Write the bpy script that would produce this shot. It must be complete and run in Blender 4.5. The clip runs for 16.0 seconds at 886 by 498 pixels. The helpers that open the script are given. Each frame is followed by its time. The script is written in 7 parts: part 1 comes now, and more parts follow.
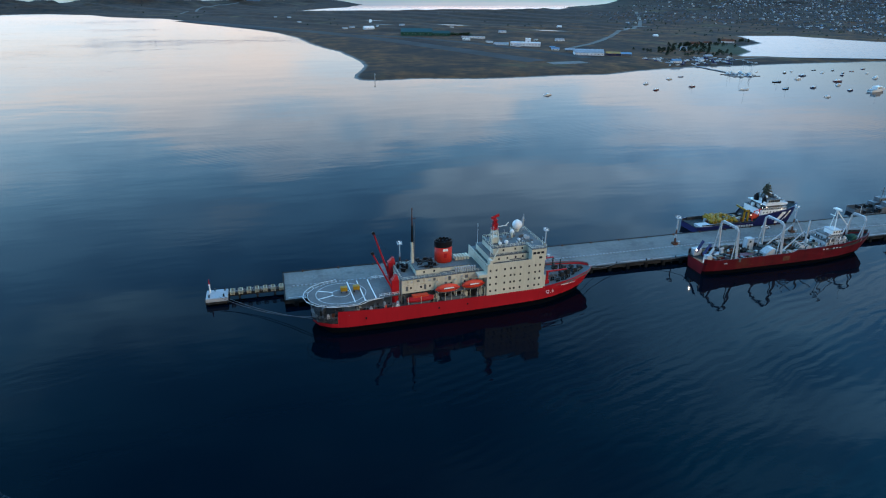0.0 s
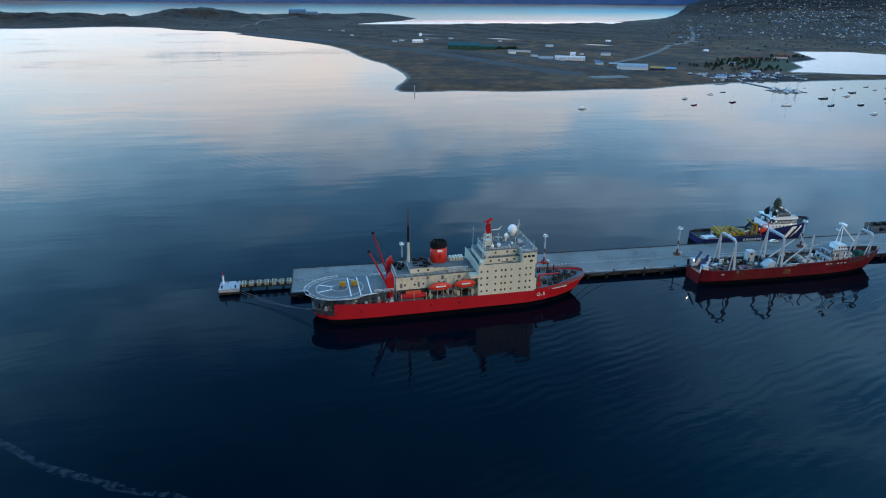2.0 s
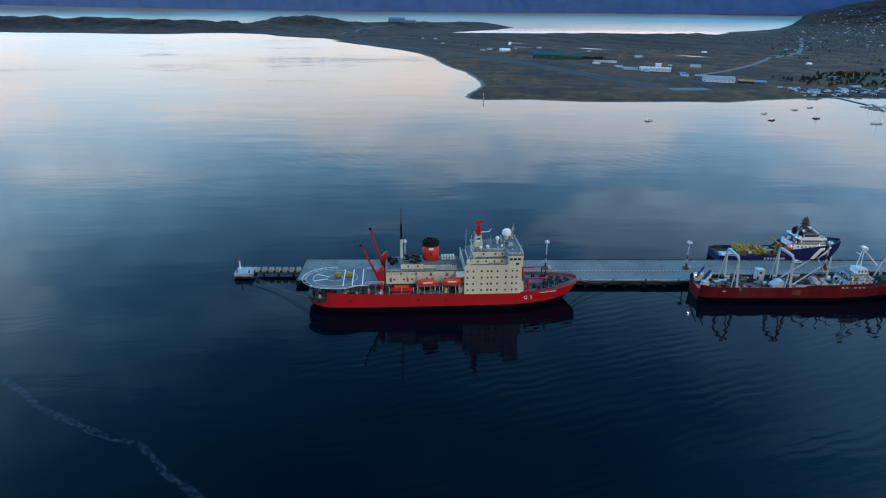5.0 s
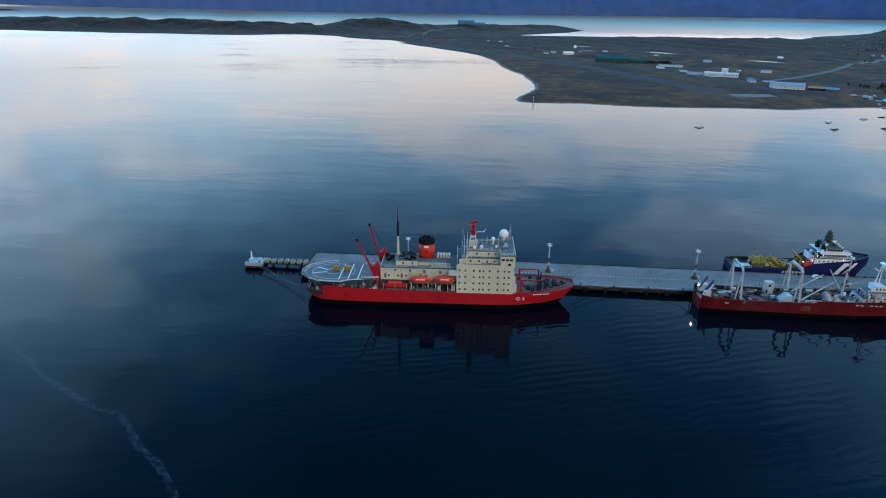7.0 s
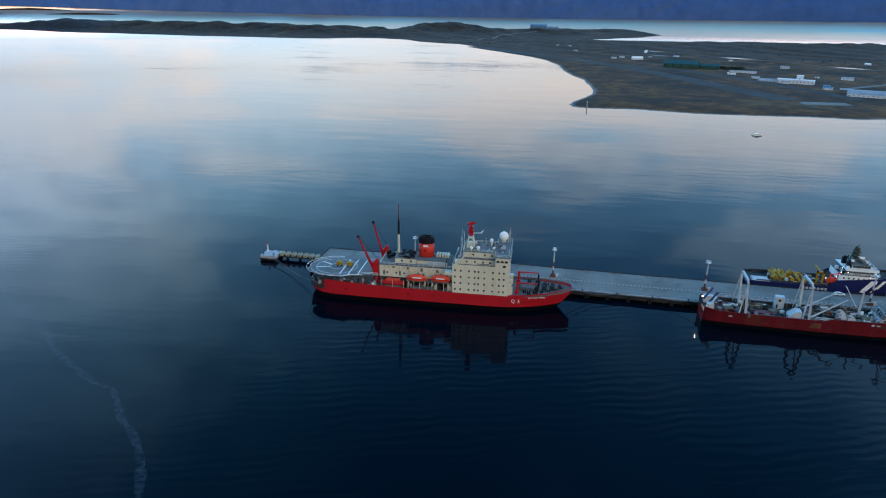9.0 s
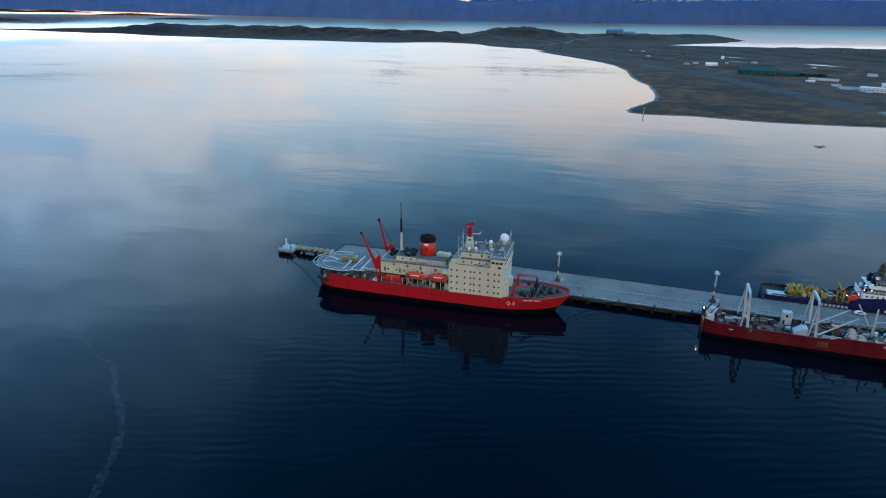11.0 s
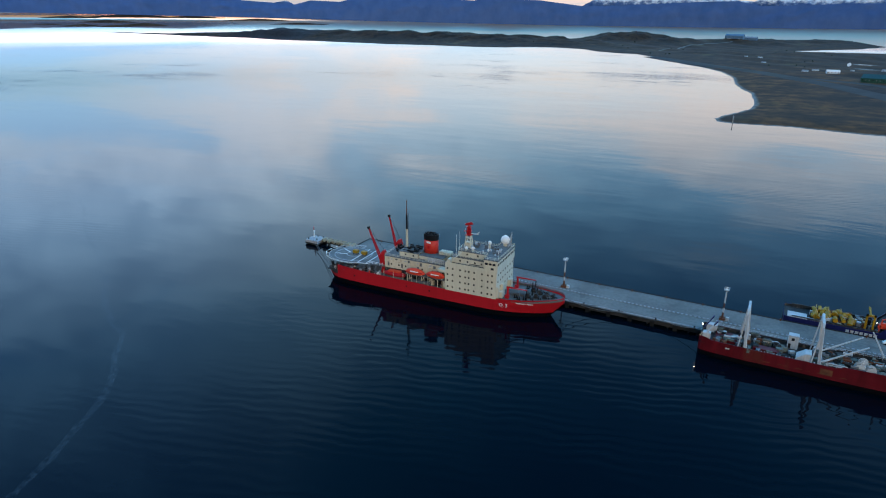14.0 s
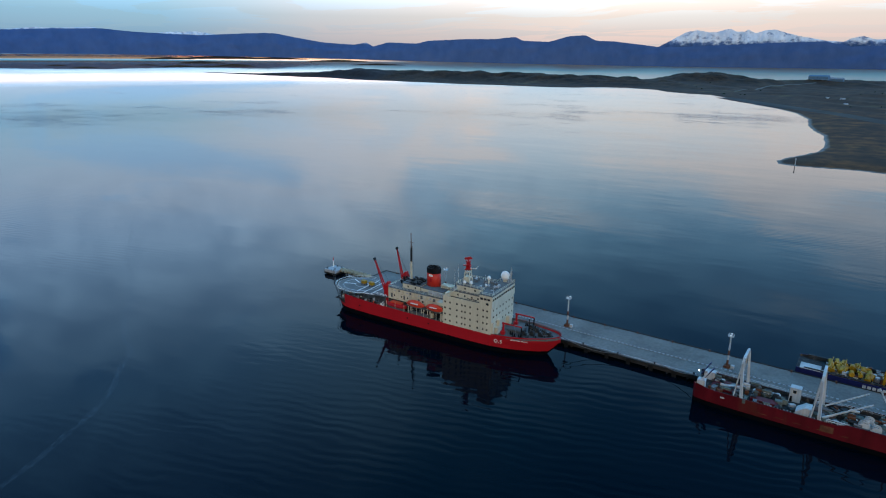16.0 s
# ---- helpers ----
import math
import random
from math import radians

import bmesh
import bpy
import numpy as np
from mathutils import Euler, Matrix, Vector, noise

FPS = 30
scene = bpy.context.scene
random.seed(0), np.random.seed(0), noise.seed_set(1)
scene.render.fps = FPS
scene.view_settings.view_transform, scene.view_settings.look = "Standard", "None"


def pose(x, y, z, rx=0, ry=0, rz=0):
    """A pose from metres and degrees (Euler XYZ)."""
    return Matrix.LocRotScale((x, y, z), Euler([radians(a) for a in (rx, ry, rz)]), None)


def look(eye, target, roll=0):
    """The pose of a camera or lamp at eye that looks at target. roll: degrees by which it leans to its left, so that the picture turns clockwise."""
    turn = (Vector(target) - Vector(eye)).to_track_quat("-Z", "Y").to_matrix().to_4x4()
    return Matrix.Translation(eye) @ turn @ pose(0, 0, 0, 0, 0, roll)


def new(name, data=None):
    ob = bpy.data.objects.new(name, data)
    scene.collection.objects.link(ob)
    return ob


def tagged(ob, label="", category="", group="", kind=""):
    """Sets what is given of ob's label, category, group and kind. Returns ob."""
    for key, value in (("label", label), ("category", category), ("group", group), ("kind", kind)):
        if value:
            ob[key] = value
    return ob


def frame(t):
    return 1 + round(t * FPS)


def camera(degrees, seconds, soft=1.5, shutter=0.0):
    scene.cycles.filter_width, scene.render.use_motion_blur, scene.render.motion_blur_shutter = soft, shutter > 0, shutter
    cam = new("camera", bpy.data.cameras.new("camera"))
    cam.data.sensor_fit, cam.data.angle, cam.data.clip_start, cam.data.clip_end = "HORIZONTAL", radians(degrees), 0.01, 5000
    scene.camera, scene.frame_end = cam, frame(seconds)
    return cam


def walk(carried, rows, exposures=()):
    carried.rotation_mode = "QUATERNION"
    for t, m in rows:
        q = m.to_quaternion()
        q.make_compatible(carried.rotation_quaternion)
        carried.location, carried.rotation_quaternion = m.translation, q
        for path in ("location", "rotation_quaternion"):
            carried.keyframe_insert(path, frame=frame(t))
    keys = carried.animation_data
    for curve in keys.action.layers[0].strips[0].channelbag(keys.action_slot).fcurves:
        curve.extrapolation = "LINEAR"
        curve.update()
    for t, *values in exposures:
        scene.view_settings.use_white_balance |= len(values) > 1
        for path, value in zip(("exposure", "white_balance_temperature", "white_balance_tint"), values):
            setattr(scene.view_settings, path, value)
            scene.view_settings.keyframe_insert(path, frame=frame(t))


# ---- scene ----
cam = camera(69.8, 16.0, 1.1)
PATH = [
    (0, (-69.513, -216.298, 116.998), (-69.021, -214.522, 116.221), 0.7),
    (0.5, (-65.537, -221.089, 117.231), (-65.08, -219.299, 116.464), 0.7),
    (1, (-61.327, -225.74, 117.474), (-60.906, -223.938, 116.715), 0.7),
    (1.5, (-56.83, -230.175, 117.729), (-56.447, -228.362, 116.979), 0.7),
    (2, (-51.781, -234.278, 118.009), (-51.438, -232.453, 117.266), 0.7),
    (2.5, (-46.207, -237.989, 118.3), (-45.906, -236.155, 117.562), 0.8),
    (3, (-39.925, -241.31, 118.595), (-39.67, -239.467, 117.861), 0.8),
    (3.5, (-33.345, -244.26, 118.867), (-33.137, -242.411, 118.135), 0.8),
    (4, (-26.564, -246.99, 119.105), (-26.406, -245.134, 118.376), 0.8),
    (6.5, (9.875, -253.606, 119.789), (9.78, -251.743, 119.068), 0.9),
    (7, (17.473, -254.223, 119.784), (17.324, -252.363, 119.064), 0.9),
    (7.5, (25.099, -254.578, 119.792), (24.898, -252.722, 119.075), 0.8),
    (8, (32.678, -254.597, 119.81), (32.422, -252.747, 119.094), 0.8),
    (8.5, (40.199, -254.284, 119.834), (39.89, -252.441, 119.121), 0.8),
    (9, (47.819, -253.77, 119.839), (47.454, -251.937, 119.127), 0.8),
    (9.5, (55.378, -253.15, 119.799), (54.96, -251.328, 119.088), 0.8),
    (10, (63.115, -252.357, 119.739), (62.642, -250.547, 119.031), 0.8),
    (12.5, (101.085, -244.531, 119.286), (100.347, -242.808, 118.589), 0.6),
    (13, (108.152, -241.963, 119.102), (107.364, -240.262, 118.406), 0.6),
    (13.5, (115.06, -239.183, 118.929), (114.224, -237.504, 118.236), 0.5),
    (14, (121.953, -236.129, 118.78), (121.068, -234.474, 118.088), 0.5),
    (14.5, (128.865, -232.85, 118.633), (127.933, -231.222, 117.941), 0.5),
    (15, (135.819, -229.292, 118.501), (134.836, -227.69, 117.818), 0.5),
    (15.5, (142.679, -225.694, 118.366), (141.641, -224.108, 117.726), 0.5),
    (16, (149.329, -222.182, 118.222), (148.235, -220.613, 117.639), 0.4),
]
walk(cam, [(t, look(eye, target, roll)) for t, eye, target, roll in PATH],
     [(0, 0.36), (9, 0.24), (14.5, 0.18), (15.3, 0.03), (16, -0.10)])

# ---- world and light ----
world = bpy.data.worlds.new("dusk_sky")
scene.world = world
world.use_nodes = True
wn, wl = world.node_tree.nodes, world.node_tree.links
wn.clear()


def wnode(kind, **inputs):
    n = wn.new(kind)
    for k, v in inputs.items():
        n.inputs[k].default_value = v
    return n


def wmath(op, a, b=None):
    n = wn.new("ShaderNodeMath")
    n.operation = op
    for i, v in enumerate((a, b)):
        if v is None:
            continue
        if isinstance(v, (int, float)):
            n.inputs[i].default_value = v
        else:
            wl.new(v, n.inputs[i])
    return n.outputs[0]


def wramp(fac, stops, interp="EASE"):
    n = wn.new("ShaderNodeValToRGB")
    n.color_ramp.interpolation = interp
    while len(n.color_ramp.elements) < len(stops):
        n.color_ramp.elements.new(0.5)
    for e, (p, c) in zip(n.color_ramp.elements, stops):
        e.position, e.color = p, (*c, 1)
    wl.new(fac, n.inputs[0])
    return n.outputs[0]


def wmix(fac, a, b, blend="MIX"):
    n = wn.new("ShaderNodeMix")
    n.data_type, n.blend_type = "RGBA", blend
    for i, v in ((0, fac), (6, a), (7, b)):
        if isinstance(v, (int, float)):
            n.inputs[i].default_value = v
        elif isinstance(v, tuple):
            n.inputs[i].default_value = (*v, 1)
        else:
            wl.new(v, n.inputs[i])
    return n.outputs[2]


SUN_AZ, SUN_EL = 146.0, 9.0          # clockwise from +y: low behind the viewer
sky = wn.new("ShaderNodeTexSky")
sky.sky_type, sky.sun_disc = "NISHITA", False
sky.sun_elevation, sky.sun_rotation = radians(SUN_EL), radians(SUN_AZ)
sky_bg = wnode("ShaderNodeBackground", Strength=0.025)
wl.new(sky.outputs[0], sky_bg.inputs[0])

coord = wn.new("ShaderNodeTexCoord")
sep = wn.new("ShaderNodeSeparateXYZ")
wl.new(coord.outputs["Generated"], sep.inputs[0])
dx, dy, dz = sep.outputs
height = wmath("MAXIMUM", dz, 0.0)
grad = wramp(height, [(0.0, (0.38, 0.45, 0.53)), (0.035, (0.44, 0.53, 0.62)), (0.08, (0.98, 1.22, 1.40)),
                      (0.16, (0.80, 1.42, 1.94)), (0.26, (0.60, 1.52, 2.42)), (0.40, (0.24, 1.02, 2.10)),
                      (0.62, (0.04, 0.68, 1.56)), (1.0, (0.05, 0.08, 0.13))], "LINEAR")
# cloud sheet seen in perspective
low = wmath("ADD", height, 0.075)
comb = wn.new("ShaderNodeCombineXYZ")
wl.new(wmath("DIVIDE", dx, low), comb.inputs[0])
wl.new(wmath("DIVIDE", dy, low), comb.inputs[1])
rot = wn.new("ShaderNodeMapping")
rot.inputs["Rotation"].default_value = (0, 0, radians(24))
rot.inputs["Scale"].default_value = (0.85, 1.35, 1)
wl.new(comb.outputs[0], rot.inputs[0])
cl = wnode("ShaderNodeTexNoise", Scale=0.62, Detail=9.0, Roughness=0.58, Distortion=0.6)
wl.new(rot.outputs[0], cl.inputs["Vector"])
cover = wramp(cl.outputs["Fac"], [(0.46, (0, 0, 0)), (0.55, (1, 1, 1))])
cl2 = wnode("ShaderNodeTexNoise", Scale=0.23, Detail=3.0, Roughness=0.5)
wl.new(rot.outputs[0], cl2.inputs["Vector"])
broad = wramp(cl2.outputs["Fac"], [(0.36, (0, 0, 0)), (0.66, (1, 1, 1))])
cloud_col = wramp(height, [(0.0, (0.58, 0.53, 0.56)), (0.030, (0.70, 0.60, 0.61)), (0.055, (0.72, 0.68, 0.68)), (0.11, (1.42, 1.36, 1.34)),
                           (0.19, (1.74, 1.90, 2.06)), (0.29, (1.70, 2.50, 3.14)), (0.44, (0.88, 2.04, 3.14)), (0.65, (0.28, 1.04, 2.12)), (1.0, (0.07, 0.10, 0.15))], "LINEAR")
amount = wmath("MULTIPLY", wmath("ADD", wmath("MULTIPLY", cover, 0.75), wmath("MULTIPLY", broad, 0.25)), 0.95)
# unbroken cloud low down
amount = wmath("MINIMUM", wmath("ADD", amount, wmath("MAXIMUM", wmath("MULTIPLY", wmath("SUBTRACT", 0.22, height), 3.0), 0.0)), 1.0)
skycol = wmix(amount, grad, cloud_col)
# small broken cloudlets
cl3 = wnode("ShaderNodeTexNoise", Scale=4.6, Detail=4.0, Roughness=0.55, Distortion=0.4)
wl.new(rot.outputs[0], cl3.inputs["Vector"])
flecks = wramp(cl3.outputs["Fac"], [(0.36, (0.74, 0.79, 0.84)), (0.64, (1.20, 1.18, 1.15))], "LINEAR")
fleck_zone = wmath("MULTIPLY", wmath("MINIMUM", wmath("MULTIPLY", wmath("MAXIMUM", wmath("SUBTRACT", height, 0.13), 0.0), 9.0), 1.0), 0.85)
skycol = wmix(fleck_zone, skycol, wmix(1.0, skycol, flecks, "MULTIPLY"))
# the palest quarter lies a little left of straight ahead, bluer to both sides
GLOW = (-0.16, 0.987)
flat = wmath("SQRT", wmath("ADD", wmath("MULTIPLY", dx, dx), wmath("MULTIPLY", dy, dy)))
facing = wmath("DIVIDE", wmath("ADD", wmath("MULTIPLY", dx, GLOW[0]), wmath("MULTIPLY", dy, GLOW[1])), wmath("MAXIMUM", flat, 0.001))
glow_low = wramp(facing, [(0.30, (0.30, 0.62, 0.88)), (0.66, (0.42, 0.76, 0.98)), (0.80, (0.86, 0.90, 0.97)), (0.98, (1.03, 1.0, 0.98))], "LINEAR")
glow_high = wramp(facing, [(0.20, (0.50, 0.64, 0.80)), (0.70, (0.68, 0.78, 0.89)), (0.92, (1.0, 0.99, 0.98))], "LINEAR")
rise = wn.new("ShaderNodeMapRange")
rise.inputs["From Min"].default_value, rise.inputs["From Max"].default_value = 0.05, 0.16
wl.new(height, rise.inputs[0])
lit = wmix(1.0, skycol, wmix(rise.outputs[0], glow_low, glow_high), "MULTIPLY")
# a heavy dark cloud bank higher up ahead
BANK = (0.10, 0.84, 0.53)
to_bank = wmath("ADD", wmath("ADD", wmath("MULTIPLY", dx, BANK[0]), wmath("MULTIPLY", dy, BANK[1])), wmath("MULTIPLY", dz, BANK[2]))
bank = wramp(to_bank, [(0.60, (1.74, 1.74, 1.76)), (0.82, (1.30, 1.30, 1.27)), (0.96, (0.66, 0.74, 0.82))], "LINEAR")
lit = wmix(wmath("MINIMUM", wmath("MULTIPLY", height, 4.0), 1.0), lit, wmix(1.0, lit, bank, "MULTIPLY"))
# the cloud deck thins towards the right
thin = wramp(wmath("MULTIPLY", wmath("ADD", dx, 0.5), height), [(0.0, (0.96, 0.96, 0.97)), (0.30, (1.0, 1.0, 1.0)), (0.46, (1.25, 1.22, 1.18)), (0.58, (2.2, 2.0, 1.8)), (0.70, (3.2, 2.8, 2.4))], "LINEAR")
lit = wmix(1.0, lit, thin, "MULTIPLY")
# far round to the right the bank is dark
east = wmath("DIVIDE", dx, wmath("MAXIMUM", flat, 0.001))
lit = wmix(wmath("SUBTRACT", 1.0, wmath("MINIMUM", wmath("MULTIPLY", height, 1.7), 1.0)), lit, wmix(1.0, lit, wramp(east, [(0.64, (1, 1, 1)), (0.80, (0.42, 0.35, 0.30))], "LINEAR"), "MULTIPLY"))
# the low cloud is thicker towards the left
low_left = wramp(wmath("MULTIPLY", east, -1.0), [(0.40, (1, 1, 1)), (0.62, (0.74, 0.82, 0.87)), (0.80, (0.56, 0.74, 0.86)), (0.95, (0.56, 0.80, 0.94))], "LINEAR")
lowness = wmath("SUBTRACT", 1.0, wmath("MINIMUM", wmath("MULTIPLY", height, 2.6), 1.0))
lit = wmix(lowness, lit, wmix(1.0, lit, low_left, "MULTIPLY"))
# behind the viewer the sky is dimmer and warm
behind = wramp(wmath("ADD", wmath("MULTIPLY", facing, -0.5), 0.5), [(0.30, (1, 1, 1)), (0.62, (0.42, 0.36, 0.32)), (1.0, (0.50, 0.38, 0.28))], "LINEAR")
lit = wmix(1.0, lit, behind, "MULTIPLY")
lit = wmix(1.0, lit, (1.07, 1.0, 0.98), "MULTIPLY")
cloud_bg = wnode("ShaderNodeBackground", Strength=1.0)
wl.new(lit, cloud_bg.inputs[0])
add = wn.new("ShaderNodeAddShader")
wl.new(sky_bg.outputs[0], add.inputs[0])
wl.new(cloud_bg.outputs[0], add.inputs[1])
wout = wn.new("ShaderNodeOutputWorld")
wl.new(add.outputs[0], wout.inputs[0])

sun_data = bpy.data.lights.new("evening_sun", "SUN")
sun_data.energy, sun_data.angle, sun_data.color = 1.12, radians(40), (1.0, 0.72, 0.46)
sun = new("evening_sun", sun_data)
sa, se = radians(SUN_AZ), radians(24)
sun.matrix_world = look((0, 0, 0), (-math.sin(sa) * math.cos(se), -math.cos(sa) * math.cos(se), -math.sin(se)))


# ---- materials ----
def surface(name, colour, rough=0.6, metal=0.0, vary=0.18, fine=3.0, coarse=0.25, bump=0.0, second=None, streak=False,
            per_object=0.0, ior=1.45, spec=0.22):
    """Painted or raw surface: two scales of tone, wear patches of a second colour, fine relief."""
    m = bpy.data.materials.new(name)
    m.use_nodes = True
    nt = m.node_tree
    bsdf = nt.nodes["Principled BSDF"]
    tc = nt.nodes.new("ShaderNodeTexCoord")
    mp = nt.nodes.new("ShaderNodeMapping")
    if streak:
        mp.inputs["Scale"].default_value = (1, 1, 0.16)
    nt.links.new(tc.outputs["Object"], mp.inputs[0])

    def noise_tex(scale, detail=4.0):
        n = nt.nodes.new("ShaderNodeTexNoise")
        n.inputs["Scale"].default_value, n.inputs["Detail"].default_value = scale, detail
        nt.links.new(mp.outputs[0], n.inputs["Vector"])
        return n.outputs["Fac"]

    def mix(fac, a, b, blend="MIX"):
        n = nt.nodes.new("ShaderNodeMix")
        n.data_type, n.blend_type = "RGBA", blend
        for i, v in ((0, fac), (6, a), (7, b)):
            if isinstance(v, (int, float)):
                n.inputs[i].default_value = v
            elif isinstance(v, tuple):
                n.inputs[i].default_value = (*v, 1)
            else:
                nt.links.new(v, n.inputs[i])
        return n.outputs[2]

    def ramp(fac, lo, hi, a, b):
        n = nt.nodes.new("ShaderNodeValToRGB")
        e = n.color_ramp.elements
        e[0].position, e[0].color, e[1].position, e[1].color = lo, (a, a, a, 1), hi, (b, b, b, 1)
        nt.links.new(fac, n.inputs[0])
        return n.outputs[0]

    big = noise_tex(coarse)
    small = noise_tex(fine)
    col = mix(1.0, colour, ramp(big, 0.3, 0.7, 1 - vary, 1 + vary * 0.6), "MULTIPLY")
    col = mix(1.0, col, ramp(small, 0.3, 0.7, 1 - vary * 0.7, 1 + vary * 0.5), "MULTIPLY")
    if second:
        col = mix(ramp(noise_tex(coarse * 3.1, 6.0), 0.56, 0.68, 0.0, 0.75), col, second)
    if per_object:
        info = nt.nodes.new("ShaderNodeObjectInfo")
        col = mix(1.0, col, ramp(info.outputs["Random"], 0.0, 1.0, 1 - per_object, 1 + per_object), "MULTIPLY")
    nt.links.new(col, bsdf.inputs["Base Color"])
    nt.links.new(ramp(small, 0.2, 0.8, max(rough - 0.1, 0.02), min(rough + 0.1, 1)), bsdf.inputs["Roughness"])
    bsdf.inputs["Metallic"].default_value = metal
    bsdf.inputs["IOR"].default_value = ior
    bsdf.inputs["Specular IOR Level"].default_value = spec
    if bump:
        bp = nt.nodes.new("ShaderNodeBump")
        bp.inputs["Strength"].default_value, bp.inputs["Distance"].default_value = 1.0, bump
        nt.links.new(small, bp.inputs["Height"])
        nt.links.new(bp.outputs[0], bsdf.inputs["Normal"])
    return m


HULL_RED = surface("hull_red", (0.35, 0.008, 0.014), 0.55, vary=0.10, fine=0.9, coarse=0.12, streak=True)
BOOT = surface("boot_black", (0.003, 0.003, 0.004), 0.9, vary=0.3, spec=0.02)
CREAM = surface("cream_paint", (0.50, 0.455, 0.345), 0.55, vary=0.12, fine=1.5, coarse=0.2, streak=True)
CREAM_DIRTY = surface("cream_weathered", (0.52, 0.46, 0.34), 0.6, vary=0.2, fine=1.5, coarse=0.25, second=(0.30, 0.24, 0.16), streak=True)
DECK = surface("deck_grey_blue", (0.105, 0.105, 0.102), 0.7, vary=0.25, fine=1.2, coarse=0.15, second=(0.075, 0.08, 0.085))
DECK_DARK = surface("deck_dark", (0.024, 0.025, 0.026), 0.8, vary=0.45, fine=1.0, coarse=0.3, second=(0.12, 0.10, 0.08))
WHITE = surface("white_paint", (0.70, 0.68, 0.64), 0.45, vary=0.08)
WHITE_WORN = surface("white_worn", (0.38, 0.39, 0.39), 0.55, vary=0.2, fine=1.5, coarse=0.3, second=(0.36, 0.30, 0.22), streak=True)
CRANE_RED = surface("crane_red", (0.36, 0.010, 0.014), 0.4, vary=0.15)
BOAT_ORANGE = surface("lifeboat_orange", (0.60, 0.055, 0.025), 0.4, vary=0.12, fine=2.0)
FUNNEL_RED = surface("funnel_red", (0.48, 0.030, 0.018), 0.4, vary=0.12, streak=True)
BLACK = surface("black_paint", (0.008, 0.008, 0.009), 0.6, vary=0.3, spec=0.15)
GLASS = surface("window_glass", (0.012, 0.016, 0.022), 0.12, vary=0.2, ior=1.5)
YELLOW = surface("equipment_yellow", (0.30, 0.155, 0.005), 0.55, vary=0.3, second=(0.14, 0.09, 0.02))
STEEL = surface("grey_steel", (0.11, 0.115, 0.12), 0.55, metal=0.15, vary=0.25)
CONCRETE = surface("pier_concrete", (0.150, 0.138, 0.125), 0.85, vary=0.28, fine=0.8, coarse=0.05, second=(0.085, 0.080, 0.073), bump=0.01)
CONCRETE_EDGE = surface("pier_edge_dark", (0.022, 0.021, 0.020), 0.9, vary=0.5, fine=0.7, coarse=0.15, spec=0.1)
CONCRETE_PALE = surface("pale_concrete", (0.30, 0.30, 0.30), 0.8, vary=0.12, fine=0.9, coarse=0.2)
TAN = surface("weathered_tan", (0.34, 0.30, 0.20), 0.8, vary=0.25)
TRAWL_RED = surface("trawler_red", (0.090, 0.004, 0.008), 0.5, vary=0.3, fine=0.7, coarse=0.12, second=(0.085, 0.018, 0.012), streak=True)
RUST = surface("rust", (0.11, 0.040, 0.020), 0.85, vary=0.4, fine=1.2)
NAVY = surface("navy_blue", (0.007, 0.011, 0.065), 0.5, vary=0.15, spec=0.25)
GREEN_CANVAS = surface("green_canvas", (0.02, 0.07, 0.05), 0.9, vary=0.3)
NET = surface("fishing_net", (0.10, 0.115, 0.10), 0.95, vary=0.5, fine=2.0, bump=0.1)
TYRE = surface("rubber", (0.010, 0.010, 0.010), 0.95, vary=0.3, spec=0.1)
ROPE = surface("mooring_rope", (0.10, 0.10, 0.10), 0.9)
ASPHALT = surface("runway_asphalt", (0.050, 0.050, 0.052), 0.95, vary=0.25, fine=0.05, coarse=0.01, spec=0.05)
GRAVEL = surface("gravel_road", (0.11, 0.105, 0.095), 0.95, vary=0.2, fine=0.2, coarse=0.02)
ROOF_GREEN = surface("green_roof", (0.008, 0.038, 0.034), 0.6, vary=0.2, fine=0.5)
ROOF_GREY = surface("grey_roof", (0.22, 0.24, 0.26), 0.6, vary=0.2, fine=0.5)
ROOF_BLUE = surface("blue_roof", (0.09, 0.17, 0.26), 0.5, vary=0.2, fine=0.5)
WALL_LIGHT = surface("light_wall", (0.56, 0.57, 0.58), 0.7, vary=0.12, fine=0.5)
LEAF = surface("dark_foliage", (0.018, 0.030, 0.016), 0.9, vary=0.4, fine=0.6, per_object=0.3)
BARK = surface("bark", (0.06, 0.045, 0.035), 0.95, vary=0.3)
LAMP_GLASS = bpy.data.materials.new("floodlight_lit")
LAMP_GLASS.use_nodes = True
LAMP_GLASS.node_tree.nodes["Principled BSDF"].inputs["Emission Color"].default_value = (1.0, 0.82, 0.58, 1)
LAMP_GLASS.node_tree.nodes["Principled BSDF"].inputs["Emission Strength"].default_value = 5.0
DIM_LAMP = bpy.data.materials.new("dim_lamp")
DIM_LAMP.use_nodes = True
DIM_LAMP.node_tree.nodes["Principled BSDF"].inputs["Emission Color"].default_value = (0.92, 0.95, 1.0, 1)
DIM_LAMP.node_tree.nodes["Principled BSDF"].inputs["Emission Strength"].default_value = 0.15


